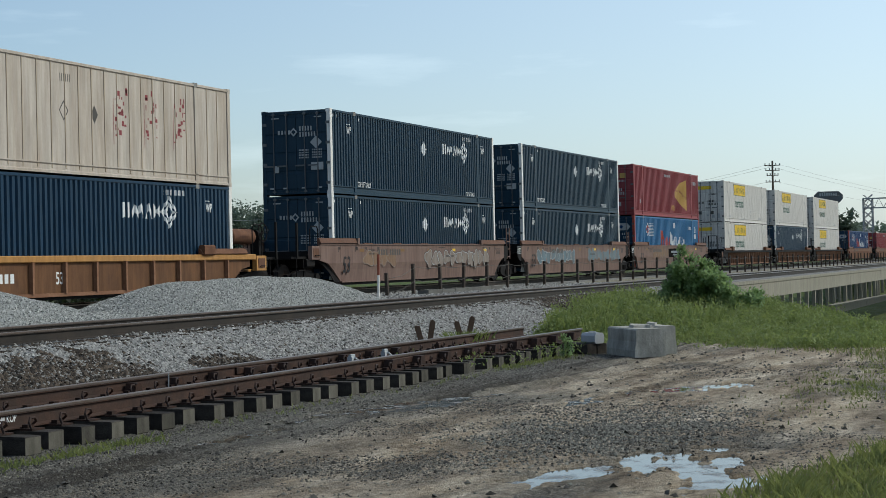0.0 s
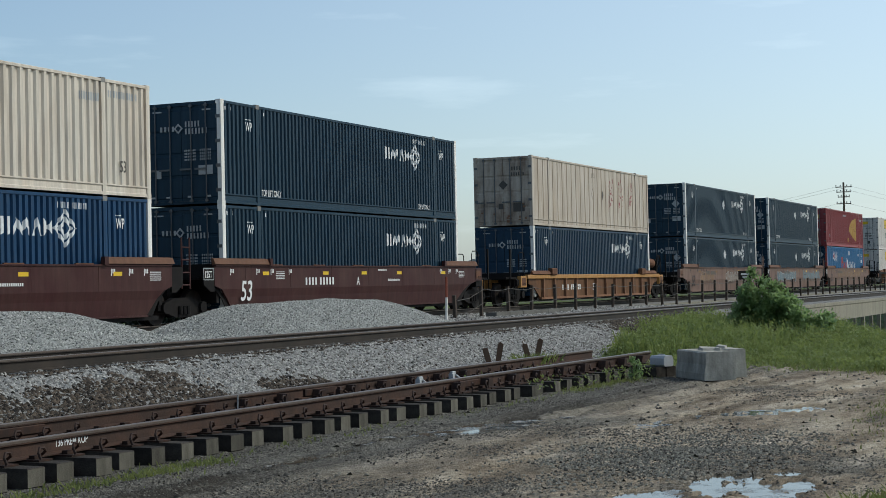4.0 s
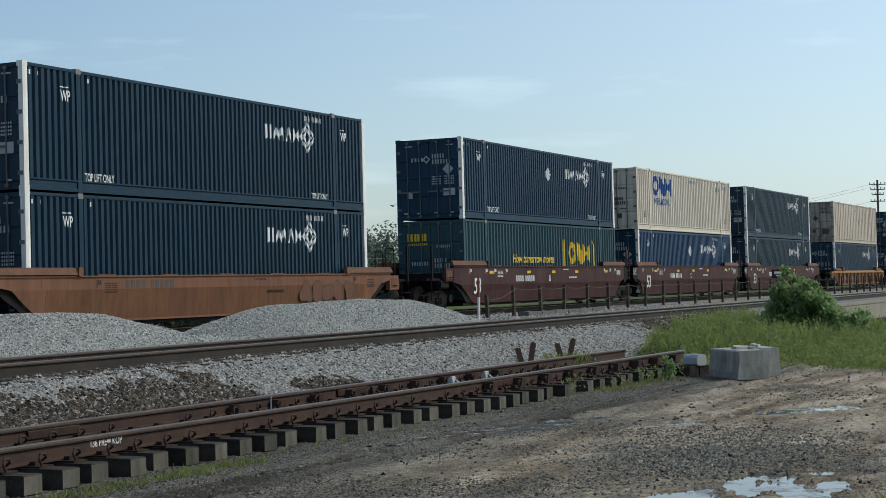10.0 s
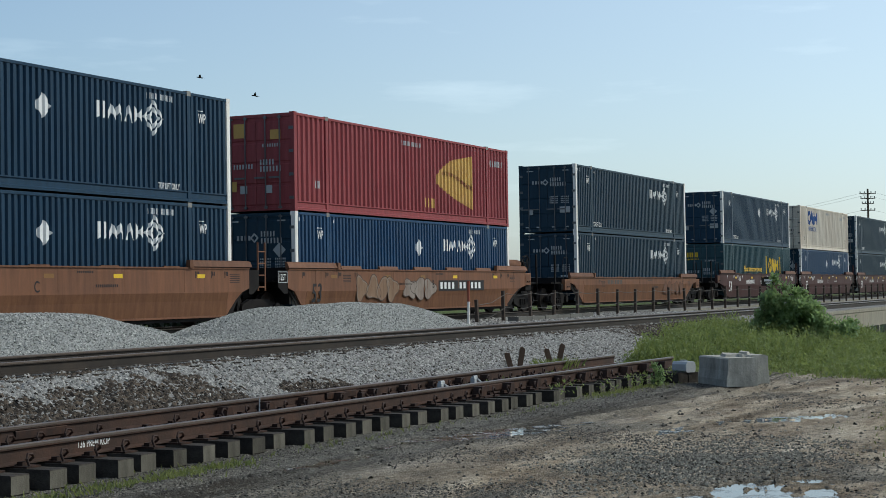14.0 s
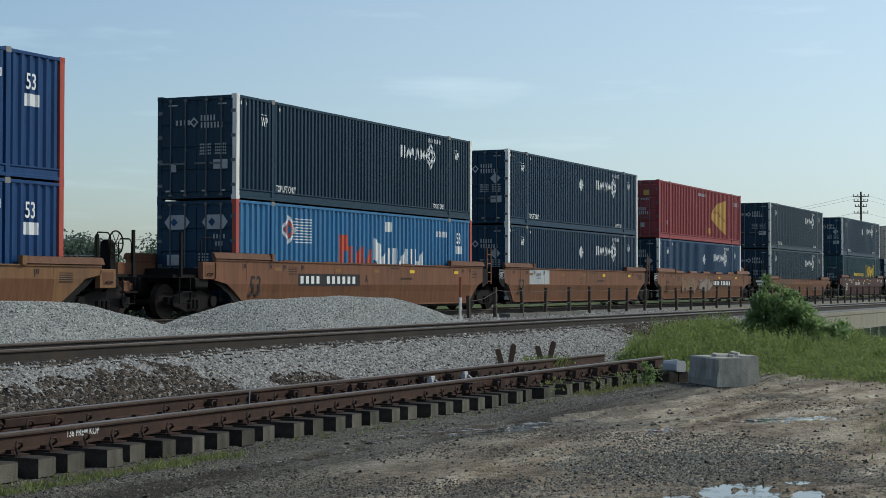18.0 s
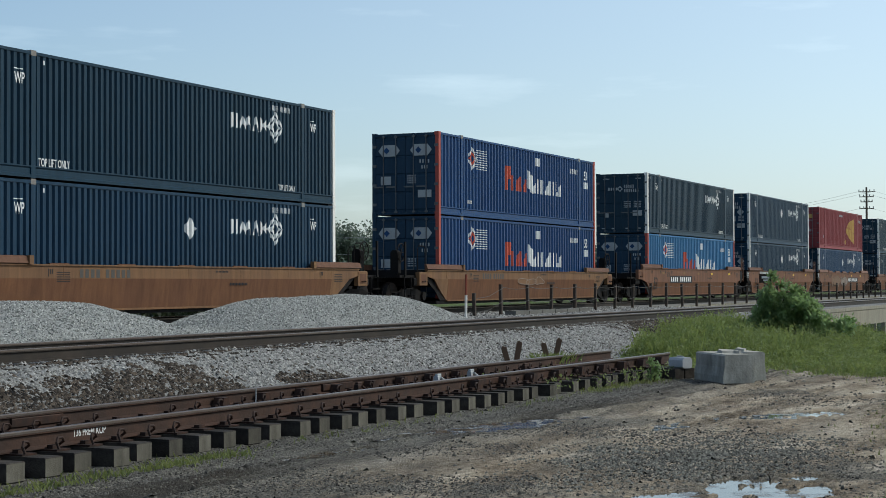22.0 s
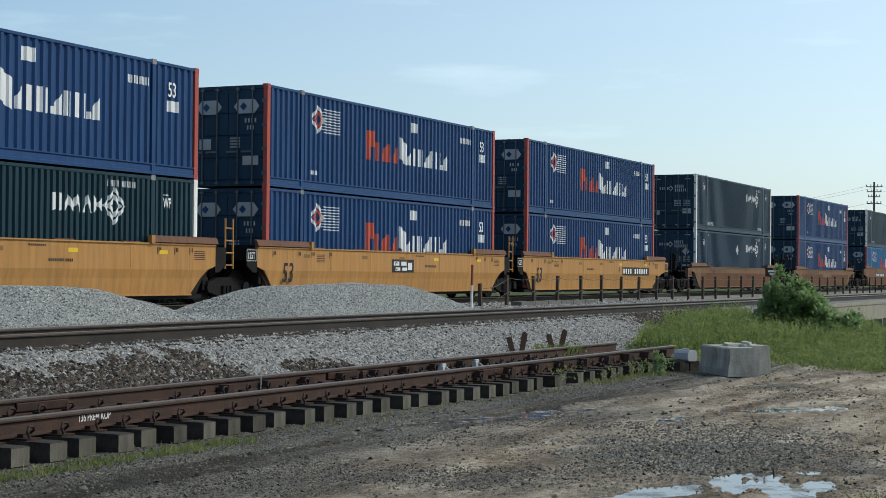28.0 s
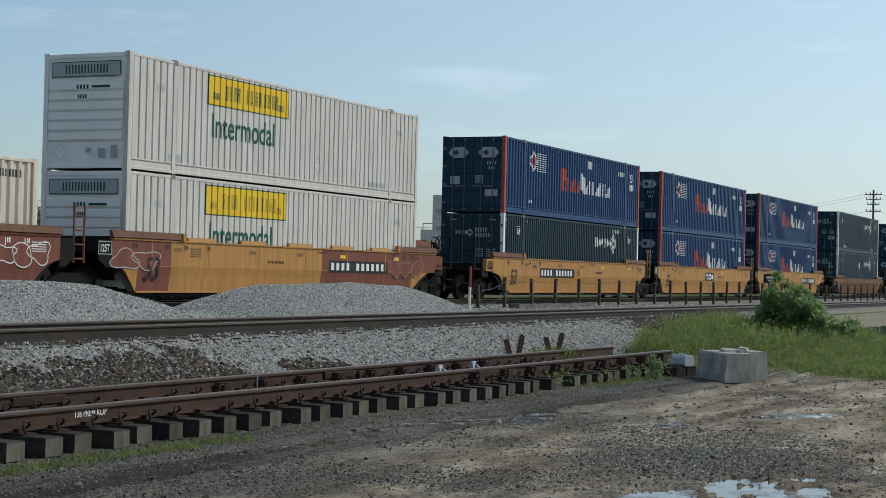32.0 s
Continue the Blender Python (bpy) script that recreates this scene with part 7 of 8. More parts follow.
def canister():
    t = tagged(new("canister"), "dented white plastic canister lying on timbers", "canister")
    part("body", Shape().extrude_x([(-0.12, 0.03), (-0.09, 0.0), (0.09, 0.0), (0.12, 0.03), (0.12, 0.15), (0.08, 0.20), (-0.08, 0.20), (-0.12, 0.15)], -0.19, 0.19).done("body", M["plastic_white"]), t)
    part("cap", Shape().tube([(0.19, 0.03, 0.13), (0.25, 0.03, 0.13)], 0.045, 8).done("cap", M["cable"]), t, "grey screw cap")
    part("handle", Shape().tube([(-0.10, 0, 0.19), (-0.08, 0, 0.215), (0.08, 0, 0.215), (0.10, 0, 0.19)], 0.014, 5).done("handle", M["plastic_white"]), t)
    t.matrix_basis = pose(29.40, 8.72, FLAT + 0.19, 0, 0, 60)


canister()


def stake_pair(cx, cy, base, lab, a0, a1):
    t = tagged(new("timber_stakes"), lab, "stakes")
    for s, lean, h in ((-1, a0, 0.58), (1, a1, 0.66)):
        ob = part("stake", Shape().extrude_y([(-0.045, 0), (0.045, 0), (0.05, h), (-0.02, h + 0.03), (-0.05, h - 0.02)], -0.03, 0.03).done("stake", M["stake"]), t)
        ob.matrix_basis = pose(s * 0.02, 0.05 * s, 0, 0, lean, 0)
    t.matrix_basis = pose(cx, cy, base, 0, 0, -62)


stake_pair(27.75, 11.42, -0.86, "two rough timber stakes leaning apart beside the rail", -15, 10)
stake_pair(29.60, 11.36, -0.86, "two weathered stakes in the weeds beside the rail", -15, 12)


def marker_post():
    t = tagged(new("marker_post"), "white marker post with a rusty red top", "marker post")
    part("lower_post", Shape().tube([(0, 0, 0), (0.025, 0, 0.78)], 0.038, 8).done("lower_post", M["white_post"]), t, "white painted lower part")
    part("upper_post", Shape().tube([(0.025, 0, 0.78), (0.04, 0, 1.33)], 0.034, 8).done("upper_post", M["red_post"]), t, "rusty red upper part")
    t.matrix_basis = pose(39.5, 17.6, -0.21)


marker_post()


# ---- cable fence along the train's track and over the bridge ----
FENCE_Y = 21.6
fence = tagged(new("cable_fence"), "rusty post and cable fence beside the track", "fence")
post_mesh = Shape().box(-0.055, 0.055, -0.05, 0.05, -0.25, 0.84).done("fence_post", M["post_steel"])
rngf = random.Random(3)
xs = [51.5 + 2.4 * k for k in range(62)]
for x in xs:
    part("fence_post", post_mesh, fence).matrix_basis = pose(x + rngf.uniform(-0.12, 0.12), FENCE_Y, rngf.uniform(-0.03, 0.03), rngf.uniform(-2, 2), rngf.uniform(-2, 2), 0)
part("fence_post", post_mesh, fence, "short leaning end post").matrix_basis = pose(49.2, FENCE_Y, -0.28, 0, -4, 0)
for z, sag in ((0.74, 0.07), (0.28, 0.09)):
    for a, b in zip(xs[:40], xs[1:41]):
        part("cable", Shape().tube([(a + (b - a) * q, FENCE_Y - 0.09, z - sag * 4 * q * (1 - q)) for q in (0, 0.25, 0.5, 0.75, 1)], 0.010, 4).done("cable", M["cable"]), fence)
    part("cable", Shape().tube([(49.2, FENCE_Y - 0.09, z - 0.36), (50.2, FENCE_Y - 0.09, z - 0.30), (51.5, FENCE_Y - 0.09, z)], 0.010, 4).done("cable", M["cable"]), fence)


def trough():
    t = tagged(new("cable_trough"), "low grey concrete cable trough at the fence foot", "cable trough")
    for k in range(6):
        part("trough_lid", Shape().box(50.6 + k * 1.25, 51.8 + k * 1.25, 20.7, 21.1, -0.22, -0.05 - 0.01 * (k % 2)).done("trough_lid", M["trough"]), t)


trough()


def small_sign():
    t = tagged(new("trackside_sign"), "small dark trackside sign on a post", "sign")
    part("post", Shape().box(-0.05, 0.05, -0.04, 0.04, -0.2, 1.35).done("post", M["timber"]), t)
    part("board", Shape().box(-0.42, 0.42, -0.07, -0.045, 0.86, 1.34).done("board", M["black_steel"]), t, "black board")
    part("sign_mark", Shape().box(-0.26, 0.26, -0.078, -0.071, 1.10, 1.22).box(-0.16, 0.16, -0.078, -0.071, 0.96, 1.04).done("sign_mark", M["mark_grey"]), t)
    t.matrix_basis = pose(88.6, FENCE_Y - 0.15, 0, 0, 0, -40)


small_sign()


# ---- the bridges over the creek ----
def bridge(label, y0, y1, x0, x1, top, depth, columns, clear=0.0):
    t = tagged(new("bridge"), label, "railway bridge", kind="structure")
    part("deck", Shape().box(x0, x1, y0 + 0.15, y1 - 0.15, top - 0.45, top - 0.22).done("deck", M["bridge"]), t)
    span = (x1 - x0) / 10
    for k in range(10):
        for y in (y0, y1 - 0.3):
            part("girder", Shape().extrude_x([(y, top - depth), (y + 0.30, top - depth), (y + 0.30, top), (y, top), (y - 0.03, top), (y - 0.03, top - 0.12), (y, top - 0.16)], x0 + k * span + 0.02, x0 + (k + 1) * span - 0.02).done("girder", M["bridge"]), t, "stained concrete girder")
        if k and x0 + k * span > clear:
            x = x0 + k * span
            part("pier_cap", Shape().box(x - 0.55, x + 0.55, y0 - 0.1, y1 + 0.1, top - depth - 0.75, top - depth).done("pier_cap", M["bridge"]), t)
            for y in np.linspace(y0 + 0.35, y1 - 0.35, 4):
                part("pile", Shape().tube([(x, y, -7.0), (x, y, top - depth - 0.7)], 0.24, 8).done("pile", M["bridge"]), t)
    for k in range(columns):
        x = x0 + 6 + k * 3.9
        part("column", cached(("column", y0), lambda: Shape().box(-0.17, 0.17, y0 - 0.02, y0 + 0.26, -6.0, top - depth).done("column", M["bridge"])), t, "pale concrete column").matrix_basis = pose(x, 0, 0)
    part("abutment", Shape().box(x0 - 1.2, x0 + 0.3, y0 - 0.25, y1 + 0.25, -2.5, top - 0.25).done("abutment", M["concrete"]), t, "stained concrete abutment")
    part("bridge_ballast", Shape().box(x0 - 2, x1 + 2, y0 + 0.32, y1 - 0.32, top - 0.22, -0.195).done("bridge_ballast", M["ballast_sheet"]), t)
    return t


bridge("stained concrete girder bridge under the near track", 13.35, 17.4, 54.0, 205.0, -0.22, 0.80, 0, 175.0)
bridge("concrete bridge on rows of columns under the train", 22.4, 27.6, 60.0, 205.0, -0.22, 0.85, 36, 170.0)
bridge_end = tagged(new("embankment", Shape().extrude_x([(9.0, -4.8), (32.0, -4.8), (30.0, -0.26), (13.6, -0.26)], 204.0, 560.0).done("embankment", M["ballast_sheet"])), "far railway bank beyond the bridge", "embankment", kind="structure")


def creek_wall():
    """A low concrete retaining wall on the creek's far side, in cast lengths."""
    t = tagged(new("retaining_wall"), "low stained concrete wall beside the creek", "retaining wall", kind="structure")
    for k in range(6):
        part("wall_panel", Shape().box(143.0 + k * 7.2, 150.1 + k * 7.2, 20.6, 21.2, -6.5, -3.80 - 0.04 * k).box(142.9 + k * 7.2, 150.15 + k * 7.2, 20.5, 21.3, -3.80 - 0.04 * k, -3.60 - 0.04 * k).done("wall_panel", M["bridge"]), t)


creek_wall()


# ---- plants ----
def edge_x(y):
    """Where the growth begins, for a y across the yard."""
    return np.interp(y, [-6.0, 0.4, 1.4, 3.0, 4.2, 6.1, 8.0, 9.2, 10.2, 11.0, 11.8, 12.6, 13.4, 14.2], [10.0, 11.0, 15.5, 26.6, 29.3, 31.4, 33.4, 33.6, 32.6, 33.0, 34.6, 38.0, 44.0, 50.0])


def scatter(rng, n, x0, x1, y0, y1, soft):
    x, y = rng.uniform(x0, x1, n), rng.uniform(y0, y1, n)
    d = x - edge_x(y) + rng.normal(0, soft, n) + 0.5 * waves(x, y, 41, 0.8)
    return x[d > 0], y[d > 0]


rng = np.random.default_rng(50)
x, y = scatter(rng, 120000, 31, 62, 1.0, 14.1, 0.7)
m = rng.uniform(0, 1, len(x)) < np.clip(1.5 - (x - 31) / 26, 0.3, 1)
x, y = x[m], y[m]
z = np.maximum(ground_z(x, y), np.where((y > 11.6) & (x < 53.5), shoulder_z(y), -9)) - 0.02
tuft = np.clip(0.75 + 1.5 * waves(x, y, 45, 0.42), 0.3, 1.5)
tall = np.clip(0.24 + 0.28 * waves(x, y, 44, 1.1) + 0.14 * smooth(35, 40, x) * smooth(7.5, 9, y) * (1 - smooth(46, 50, x)), 0.09, 0.50) * tuft * rng.uniform(0.5, 1.15, len(x)) * smooth(-0.6, 1.6, x - edge_x(y))
blades("weeds", np.stack([x, y, z], 1), tall * 0.62 + 0.02, rng.uniform(0.005, 0.011, len(x)), M["weed"], 51, "tall yellow-green weeds growing on the bank", 0.5, "weeds")
pick = rng.integers(0, len(x), 200000)
lift = rng.uniform(0.12, 1.0, len(pick)) * tall[pick]
blades("weed_leaves", np.stack([x[pick] + rng.normal(0, 0.07, len(pick)), y[pick] + rng.normal(0, 0.07, len(pick)), z[pick] + lift], 1), rng.uniform(0.04, 0.10, len(pick)), rng.uniform(0.012, 0.028, len(pick)), M["weed"], 52, "broad leaves of the weeds on the bank", category="weeds", quads=True)

x, y = scatter(rng, 90000, 10.5, 60, -2.5, 8.5, 0.45)
m = rng.uniform(0, 1, len(x)) < np.clip(1.15 - (x - 12) / 40, 0.3, 1)
x, y = x[m], y[m]
blades("grass", np.stack([x, y, ground_z(x, y) - 0.01], 1), rng.uniform(0.03, 0.13, len(x)) * (0.8 + 0.6 * waves(x, y, 46, 1.1)) + 0.02, rng.uniform(0.004, 0.010, len(x)), M["grass"], 53, "rough green grass at the edge of the yard", 0.7, "grass")


def verge(rng):
    """Thin grass along the tie ends, and tufts by the siding."""
    u = np.concatenate([rng.uniform(-4.5, 1.2, 3600), rng.uniform(1.2, 12.0, 500), rng.uniform(11.5, 15.6, 1300), rng.uniform(12.0, 18.5, 1100)])
    v = np.concatenate([-0.98 + rng.normal(0, 0.16, 3600), -0.85 + rng.normal(0, 0.10, 500), -0.72 + rng.normal(0, 0.16, 1300), 1.0 + rng.normal(0, 0.5, 1100)])
    c, s = math.cos(SIDING_DIR), math.sin(SIDING_DIR)
    x, y = 13.4 + u * c - v * s, 10.10 + u * s + v * c
    m = waves(x, y, 47, 0.35) > rng.uniform(-0.35, 0.25, len(x))
    return x[m], y[m]


x, y = verge(rng)
blades("verge_grass", np.stack([x, y, ground_z(x, y) - 0.01], 1), rng.uniform(0.02, 0.085, len(x)), rng.uniform(0.004, 0.010, len(x)), M["grass"], 54, "thin grass growing along the tie ends", 0.8, "grass")
# the near corner of the yard is grown over, and thin grass creeps over the dirt beyond it
gr = np.random.default_rng(58)
x, y = gr.uniform(9.8, 18.5, 26000), gr.uniform(0.2, 2.7, 26000)
m = y < np.interp(x, [9.8, 12.2, 12.9, 14.0, 14.9, 17.4], [2.75, 2.33, 2.18, 1.93, 1.74, 1.45]) + gr.normal(0, 0.10, len(x)) + 0.10 * waves(x, y, 48, 0.4)
x, y = x[m], y[m]
blades("corner_grass", np.stack([x, y, ground_z(x, y) - 0.01], 1), gr.uniform(0.03, 0.13, len(x)) * (1.0 + 1.2 * np.clip(waves(x, y, 49, 0.35), 0, 1)), gr.uniform(0.004, 0.010, len(x)), M["grass"], 59, "green grass at the near corner of the yard", 0.7, "grass")
x, y = gr.normal(23.0, 1.9, 5200), gr.normal(2.9, 0.45, 5200)
m = waves(x, y, 50, 0.5) > gr.uniform(-0.3, 0.5, len(x))
x, y = x[m], y[m]
blades("thin_grass", np.stack([x, y, ground_z(x, y) - 0.01], 1), gr.uniform(0.02, 0.07, len(x)), gr.uniform(0.005, 0.011, len(x)), M["grass"], 60, "thin grass creeping over the dirt", 0.8, "grass")
# leafy weeds among the ties near the siding's end
u, v = gr.uniform(10.5, 18.5, 5200), gr.uniform(-0.95, 1.45, 5200)
x, y = 13.4 + u * math.cos(SIDING_DIR) - v * math.sin(SIDING_DIR), 10.10 + u * math.sin(SIDING_DIR) + v * math.cos(SIDING_DIR)
m = (waves(x, y, 53, 0.45) > gr.uniform(-0.1, 0.40, len(x))) & (np.abs(v) > 0.10)
x, y = x[m], y[m]
blades("tie_weeds", np.stack([x, y, np.maximum(ground_z(x, y), -0.82) + gr.uniform(0, 0.16, len(x))], 1), gr.uniform(0.04, 0.10, len(x)), gr.uniform(0.010, 0.024, len(x)), M["weed"], 64, "leafy weeds growing among the siding ties", category="weeds", quads=True)
# tufts round the stakes
x, y = rng.normal(29.6, 0.35, 700), rng.normal(11.35, 0.12, 700)
blades("tuft", np.stack([x, y, np.full(len(x), -0.85)], 1), rng.uniform(0.15, 0.42, len(x)), rng.uniform(0.006, 0.012, len(x)), M["weed"], 55, "weedy tuft round the stakes", 0.6, "weeds")


# stalks that stand above the weeds on the bank
x, y = rng.uniform(34.5, 50, 2600), rng.uniform(8.6, 13.2, 2600)
m = (x > edge_x(y) + 1.0) & (waves(x, y, 52, 1.3) > rng.uniform(-0.2, 0.4, len(x)))
x, y = x[m], y[m]
z = np.maximum(ground_z(x, y), np.where(y > 11.6, shoulder_z(y), -9))
h = rng.uniform(0.35, 0.72, len(x))
blades("weed_stalks", np.stack([x, y, z], 1), h, rng.uniform(0.005, 0.009, len(x)), M["weed"], 62, "thin stalks standing above the weeds", 0.35, "weeds")
pick = rng.integers(0, len(x), 9000)
blades("stalk_leaves", np.stack([x[pick] + rng.normal(0, 0.05, 9000), y[pick] + rng.normal(0, 0.05, 9000), z[pick] + h[pick] * rng.uniform(0.4, 1.0, 9000)], 1), rng.uniform(0.05, 0.11, 9000), rng.uniform(0.014, 0.028, 9000), M["weed"], 63, "leaves on tall thin stalks", category="weeds", quads=True)


# added dark leaf strip beyond the train's track, for the shade under the cars
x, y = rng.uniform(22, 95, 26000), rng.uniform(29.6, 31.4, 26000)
blades("far_scrub", np.stack([x, y, ground_z(x, y) + rng.uniform(0, 1, len(x)) ** 1.5 * 0.8], 1), rng.uniform(0.15, 0.40, len(x)), rng.uniform(0.04, 0.10, len(x)), M["shade_leaf"], 56, "added dark leaf strip standing for shade under the train", category="scrub", quads=True)


def bush(label, cx, cy, base, blobs, leaves, seed, size):
    """A shrub: a few stems and a crown of many small leaves in uneven clumps."""
    t = tagged(new("bush"), label, "bush")
    t.matrix_basis = pose(cx, cy, base)
    r = np.random.default_rng(seed)
    st = random.Random(seed)
    for k in range(min(14, len(blobs))):
        bx, by, bz, br = blobs[k]
        part("stem", Shape().tube([(bx * 0.2, by * 0.2, 0), (bx * 0.6 + st.uniform(-0.1, 0.1), by * 0.6, bz * 0.55), (bx + st.uniform(-0.2, 0.2), by, bz)], 0.022, 5, 0.4).done("stem", M["bark"]), t)
    w = np.array([b[3] ** 2 for b in blobs])
    which = r.choice(len(blobs), leaves, p=w / w.sum())
    b = np.array(blobs)[which]
    d = r.normal(0, 1, (leaves, 3))
    d /= np.linalg.norm(d, axis=1)[:, None]
    rad = b[:, 3:4] * (0.40 + 0.70 * r.uniform(0, 1, (leaves, 1)) ** 0.6) * (1 + 0.22 * np.sin(d[:, :1] * 7 + seed) * np.cos(d[:, 2:] * 6))
    p = b[:, :3] + d * rad * np.array([[1, 1, 0.9]])
    p = p[p[:, 2] > 0.02]
    blades("crown", p, r.uniform(size * 0.7, size * 1.4, len(p)), r.uniform(size * 0.2, size * 0.38, len(p)), M["leaf"], seed, "", parent=t, quads=True)
    return t


rb = random.Random(77)
CLUMPS = []
for k in range(60):
    q = rb.uniform(-0.95, 0.78)
    crest = float(np.interp(q, [-1.2, -0.85, -0.4, 0.0, 0.35, 0.55, 0.8], [0.45, 0.90, 1.25, 1.42, 1.66, 1.32, 0.95]))
    CLUMPS.append((rb.uniform(-0.5, 0.5), q, max(0.12, crest * rb.uniform(0.15, 0.98) - 0.10), rb.uniform(0.12, 0.27)))
for k in range(26):                  # shoots that stand out of the crown
    q = rb.uniform(-1.0, 0.85)
    crest = float(np.interp(q, [-1.2, -0.85, -0.4, 0.0, 0.35, 0.55, 0.8], [0.45, 0.90, 1.25, 1.42, 1.72, 1.32, 0.95]))
    CLUMPS.append((rb.uniform(-0.3, 0.3), q, crest + rb.uniform(-0.10, 0.10), rb.uniform(0.06, 0.13)))
for k in range(18):                  # low growth at its foot, thinning into the weeds
    q = rb.choice((rb.uniform(-1.9, -0.8), rb.uniform(0.7, 1.15)))
    CLUMPS.append((rb.uniform(-0.5, 0.4), q, rb.uniform(0.10, 0.50 if q < 0 else 0.3), rb.uniform(0.12, 0.22)))
bush("dense dark green bush growing beside the bridge", 45.8, 10.5, -0.66, CLUMPS, 11500, 61, 0.125)
bush("small green plant at the end of the siding", 28.15, 8.86, -0.92, [(0, 0, 0.13, 0.12), (0.03, -0.03, 0.30, 0.10), (0, 0.04, 0.40, 0.06)], 450, 63, 0.055)


def tree(label, x, y, base, h, w, seed, leaves=900):
    t = tagged(new("tree"), label, "tree", "far trees")
    t.matrix_basis = pose(x, y, base)
    r = np.random.default_rng(seed)
    part("trunk", Shape().tube([(0, 0, 0), (0.1, 0, h * 0.35), (0.0, 0.1, h * 0.8)], 0.22 * h / 10, 7, 0.35).done("trunk", M["bark"]), t)
    n = 22
    c = np.stack([r.uniform(-0.38, 0.38, n) * w, r.uniform(-0.38, 0.38, n) * w, r.uniform(0.22, 0.88, n) * h], 1)
    which = r.integers(0, n, leaves)
    d = r.normal(0, 1, (leaves, 3))
    d /= np.linalg.norm(d, axis=1)[:, None]
    p = c[which] + d * (0.20 * w * r.uniform(0.0, 1.0, (leaves, 1)) ** 0.6)
    blades("crown", p, r.uniform(0.40, 0.80, leaves), r.uniform(0.18, 0.34, leaves), M["far_leaf"], seed, "", parent=t, quads=True)
    for k in range(3):
        part("limb", Shape().tube([(0.05, 0, h * 0.35), tuple(c[k] * 0.9)], 0.08 * h / 10, 5, 0.4).done("limb", M["bark"]), t)


rt = random.Random(9)
for k in range(46):
    q = radians(rt.uniform(16, 46))
    d = rt.uniform(185, 225) / math.sin(q)
    X, Y = d * math.cos(q), d * math.sin(q)
    h = rt.uniform(9.5, 13.5) * (0.8 + 0.25 * math.sin(k * 1.3))
    tree("distant broad-leaved tree behind the railway", X, Y, float(ground_z(X, Y)) - 0.3, h, h * rt.uniform(0.9, 1.35), 100 + k, 4200)
tree("tree standing beyond the far end of the bridge", 240.0, 33.5, -0.9, 8.6, 6.0, 180, 2000)
tree("broad tree near the track behind the train", 262.5, 147.0, -0.9, 12.2, 15.0, 181, 9000)
tree("broad dark tree standing behind the train", 282.0, 152.0, -0.9, 13.8, 19.0, 182, 9000)
tree("low dark tree beside a taller one", 272.0, 146.0, -0.9, 9.0, 12.0, 183, 5000)


def far_wood(rng, n):
    q = np.radians(rng.uniform(2, 75, n))
    d = rng.uniform(330, 420, n)
    x, y = 60 + d * np.cos(q) * 1.25, d * np.sin(q) + 40
    return np.stack([x, y, ground_z(x, y) + rng.uniform(0, 1, n) * (7.5 + 2.5 * np.sin(q * 37) + 1.5 * np.sin(q * 91))], 1)


pts = far_wood(rng, 30000)
blades("far_wood", pts, rng.uniform(1.2, 2.6, len(pts)), rng.uniform(0.5, 1.2, len(pts)), M["far_leaf"], 57, "far belt of trees along the horizon", category="woods", quads=True)


# ---- poles, wires, tower and far buildings ----
def power_pole(x, y, h, turn, label):
    t = tagged(new("power_pole"), label, "power pole", "power poles")
    part("shaft", Shape().tube([(0, 0, 0), (0, 0, h)], 0.17, 8, 0.65).done("shaft", M["timber"]), t)
    for dz, w in ((0.55, 0.95), (1.15, 0.85), (1.75, 0.7), (2.55, 0.85)):
        arm = part("crossarm", Shape().box(-w, w, -0.05, 0.05, h - dz - 0.05, h - dz + 0.05).done("crossarm", M["timber"]), t)
        for s in (-0.92, -0.4, 0.4, 0.92):
            part("insulator", cached(("insulator", round(h - dz, 2), round(s * w, 2)), lambda: Shape().tube([(s * w, 0, h - dz + 0.07), (s * w, 0, h - dz + 0.26)], 0.06, 6).done("insulator", M["galv"])), arm)
    t.matrix_basis = pose(x, y, -0.95, 0, 0, turn)


POLES = [(196.9, 35.35, 13.15), (240.0, 74.0, 11.0), (262.0, 118.0, 10.5), (248.9, 150.0, 17.0), (232.0, 186.0, 10.0)]
for x, y, h in POLES:
    power_pole(x, y, h, 100 if x < 200 else 60, "old wooden power pole with crossarms")


def wire(points, label, r=0.012):
    ob = tagged(new("power_line", Shape().tube(points, r, 4).done("power_line", M["galv"])), label, "power line")
    return ob


for s, z in ((-0.9, 11.7), (0.9, 11.7), (0.0, 9.8)):
    a = Vector((196.9, 35.35 + s, z))
    wire([a + (Vector((POLES[1][0], POLES[1][1] + s, z - 2.0)) - a) * q - Vector((0, 0, 2.4 * q * (1 - q))) for q in np.linspace(0, 1, 9)], "sagging power line wire beyond the railway")
    wire([a + (Vector((330.0, 20.0 + s, z - 2.4)) - a) * q - Vector((0, 0, 2.8 * q * (1 - q))) for q in np.linspace(0, 1, 9)], "sagging power line wire over the far track")
for z in (6.3, 9.2):
    wire([Vector((POLES[2][0], POLES[2][1], z)) + (Vector((200.0, 250.0, z + 1.5)) - Vector((POLES[2][0], POLES[2][1], z))) * q - Vector((0, 0, 3.5 * q * (1 - q))) for q in np.linspace(0, 1, 11)], "thin far power line wire", 0.035)


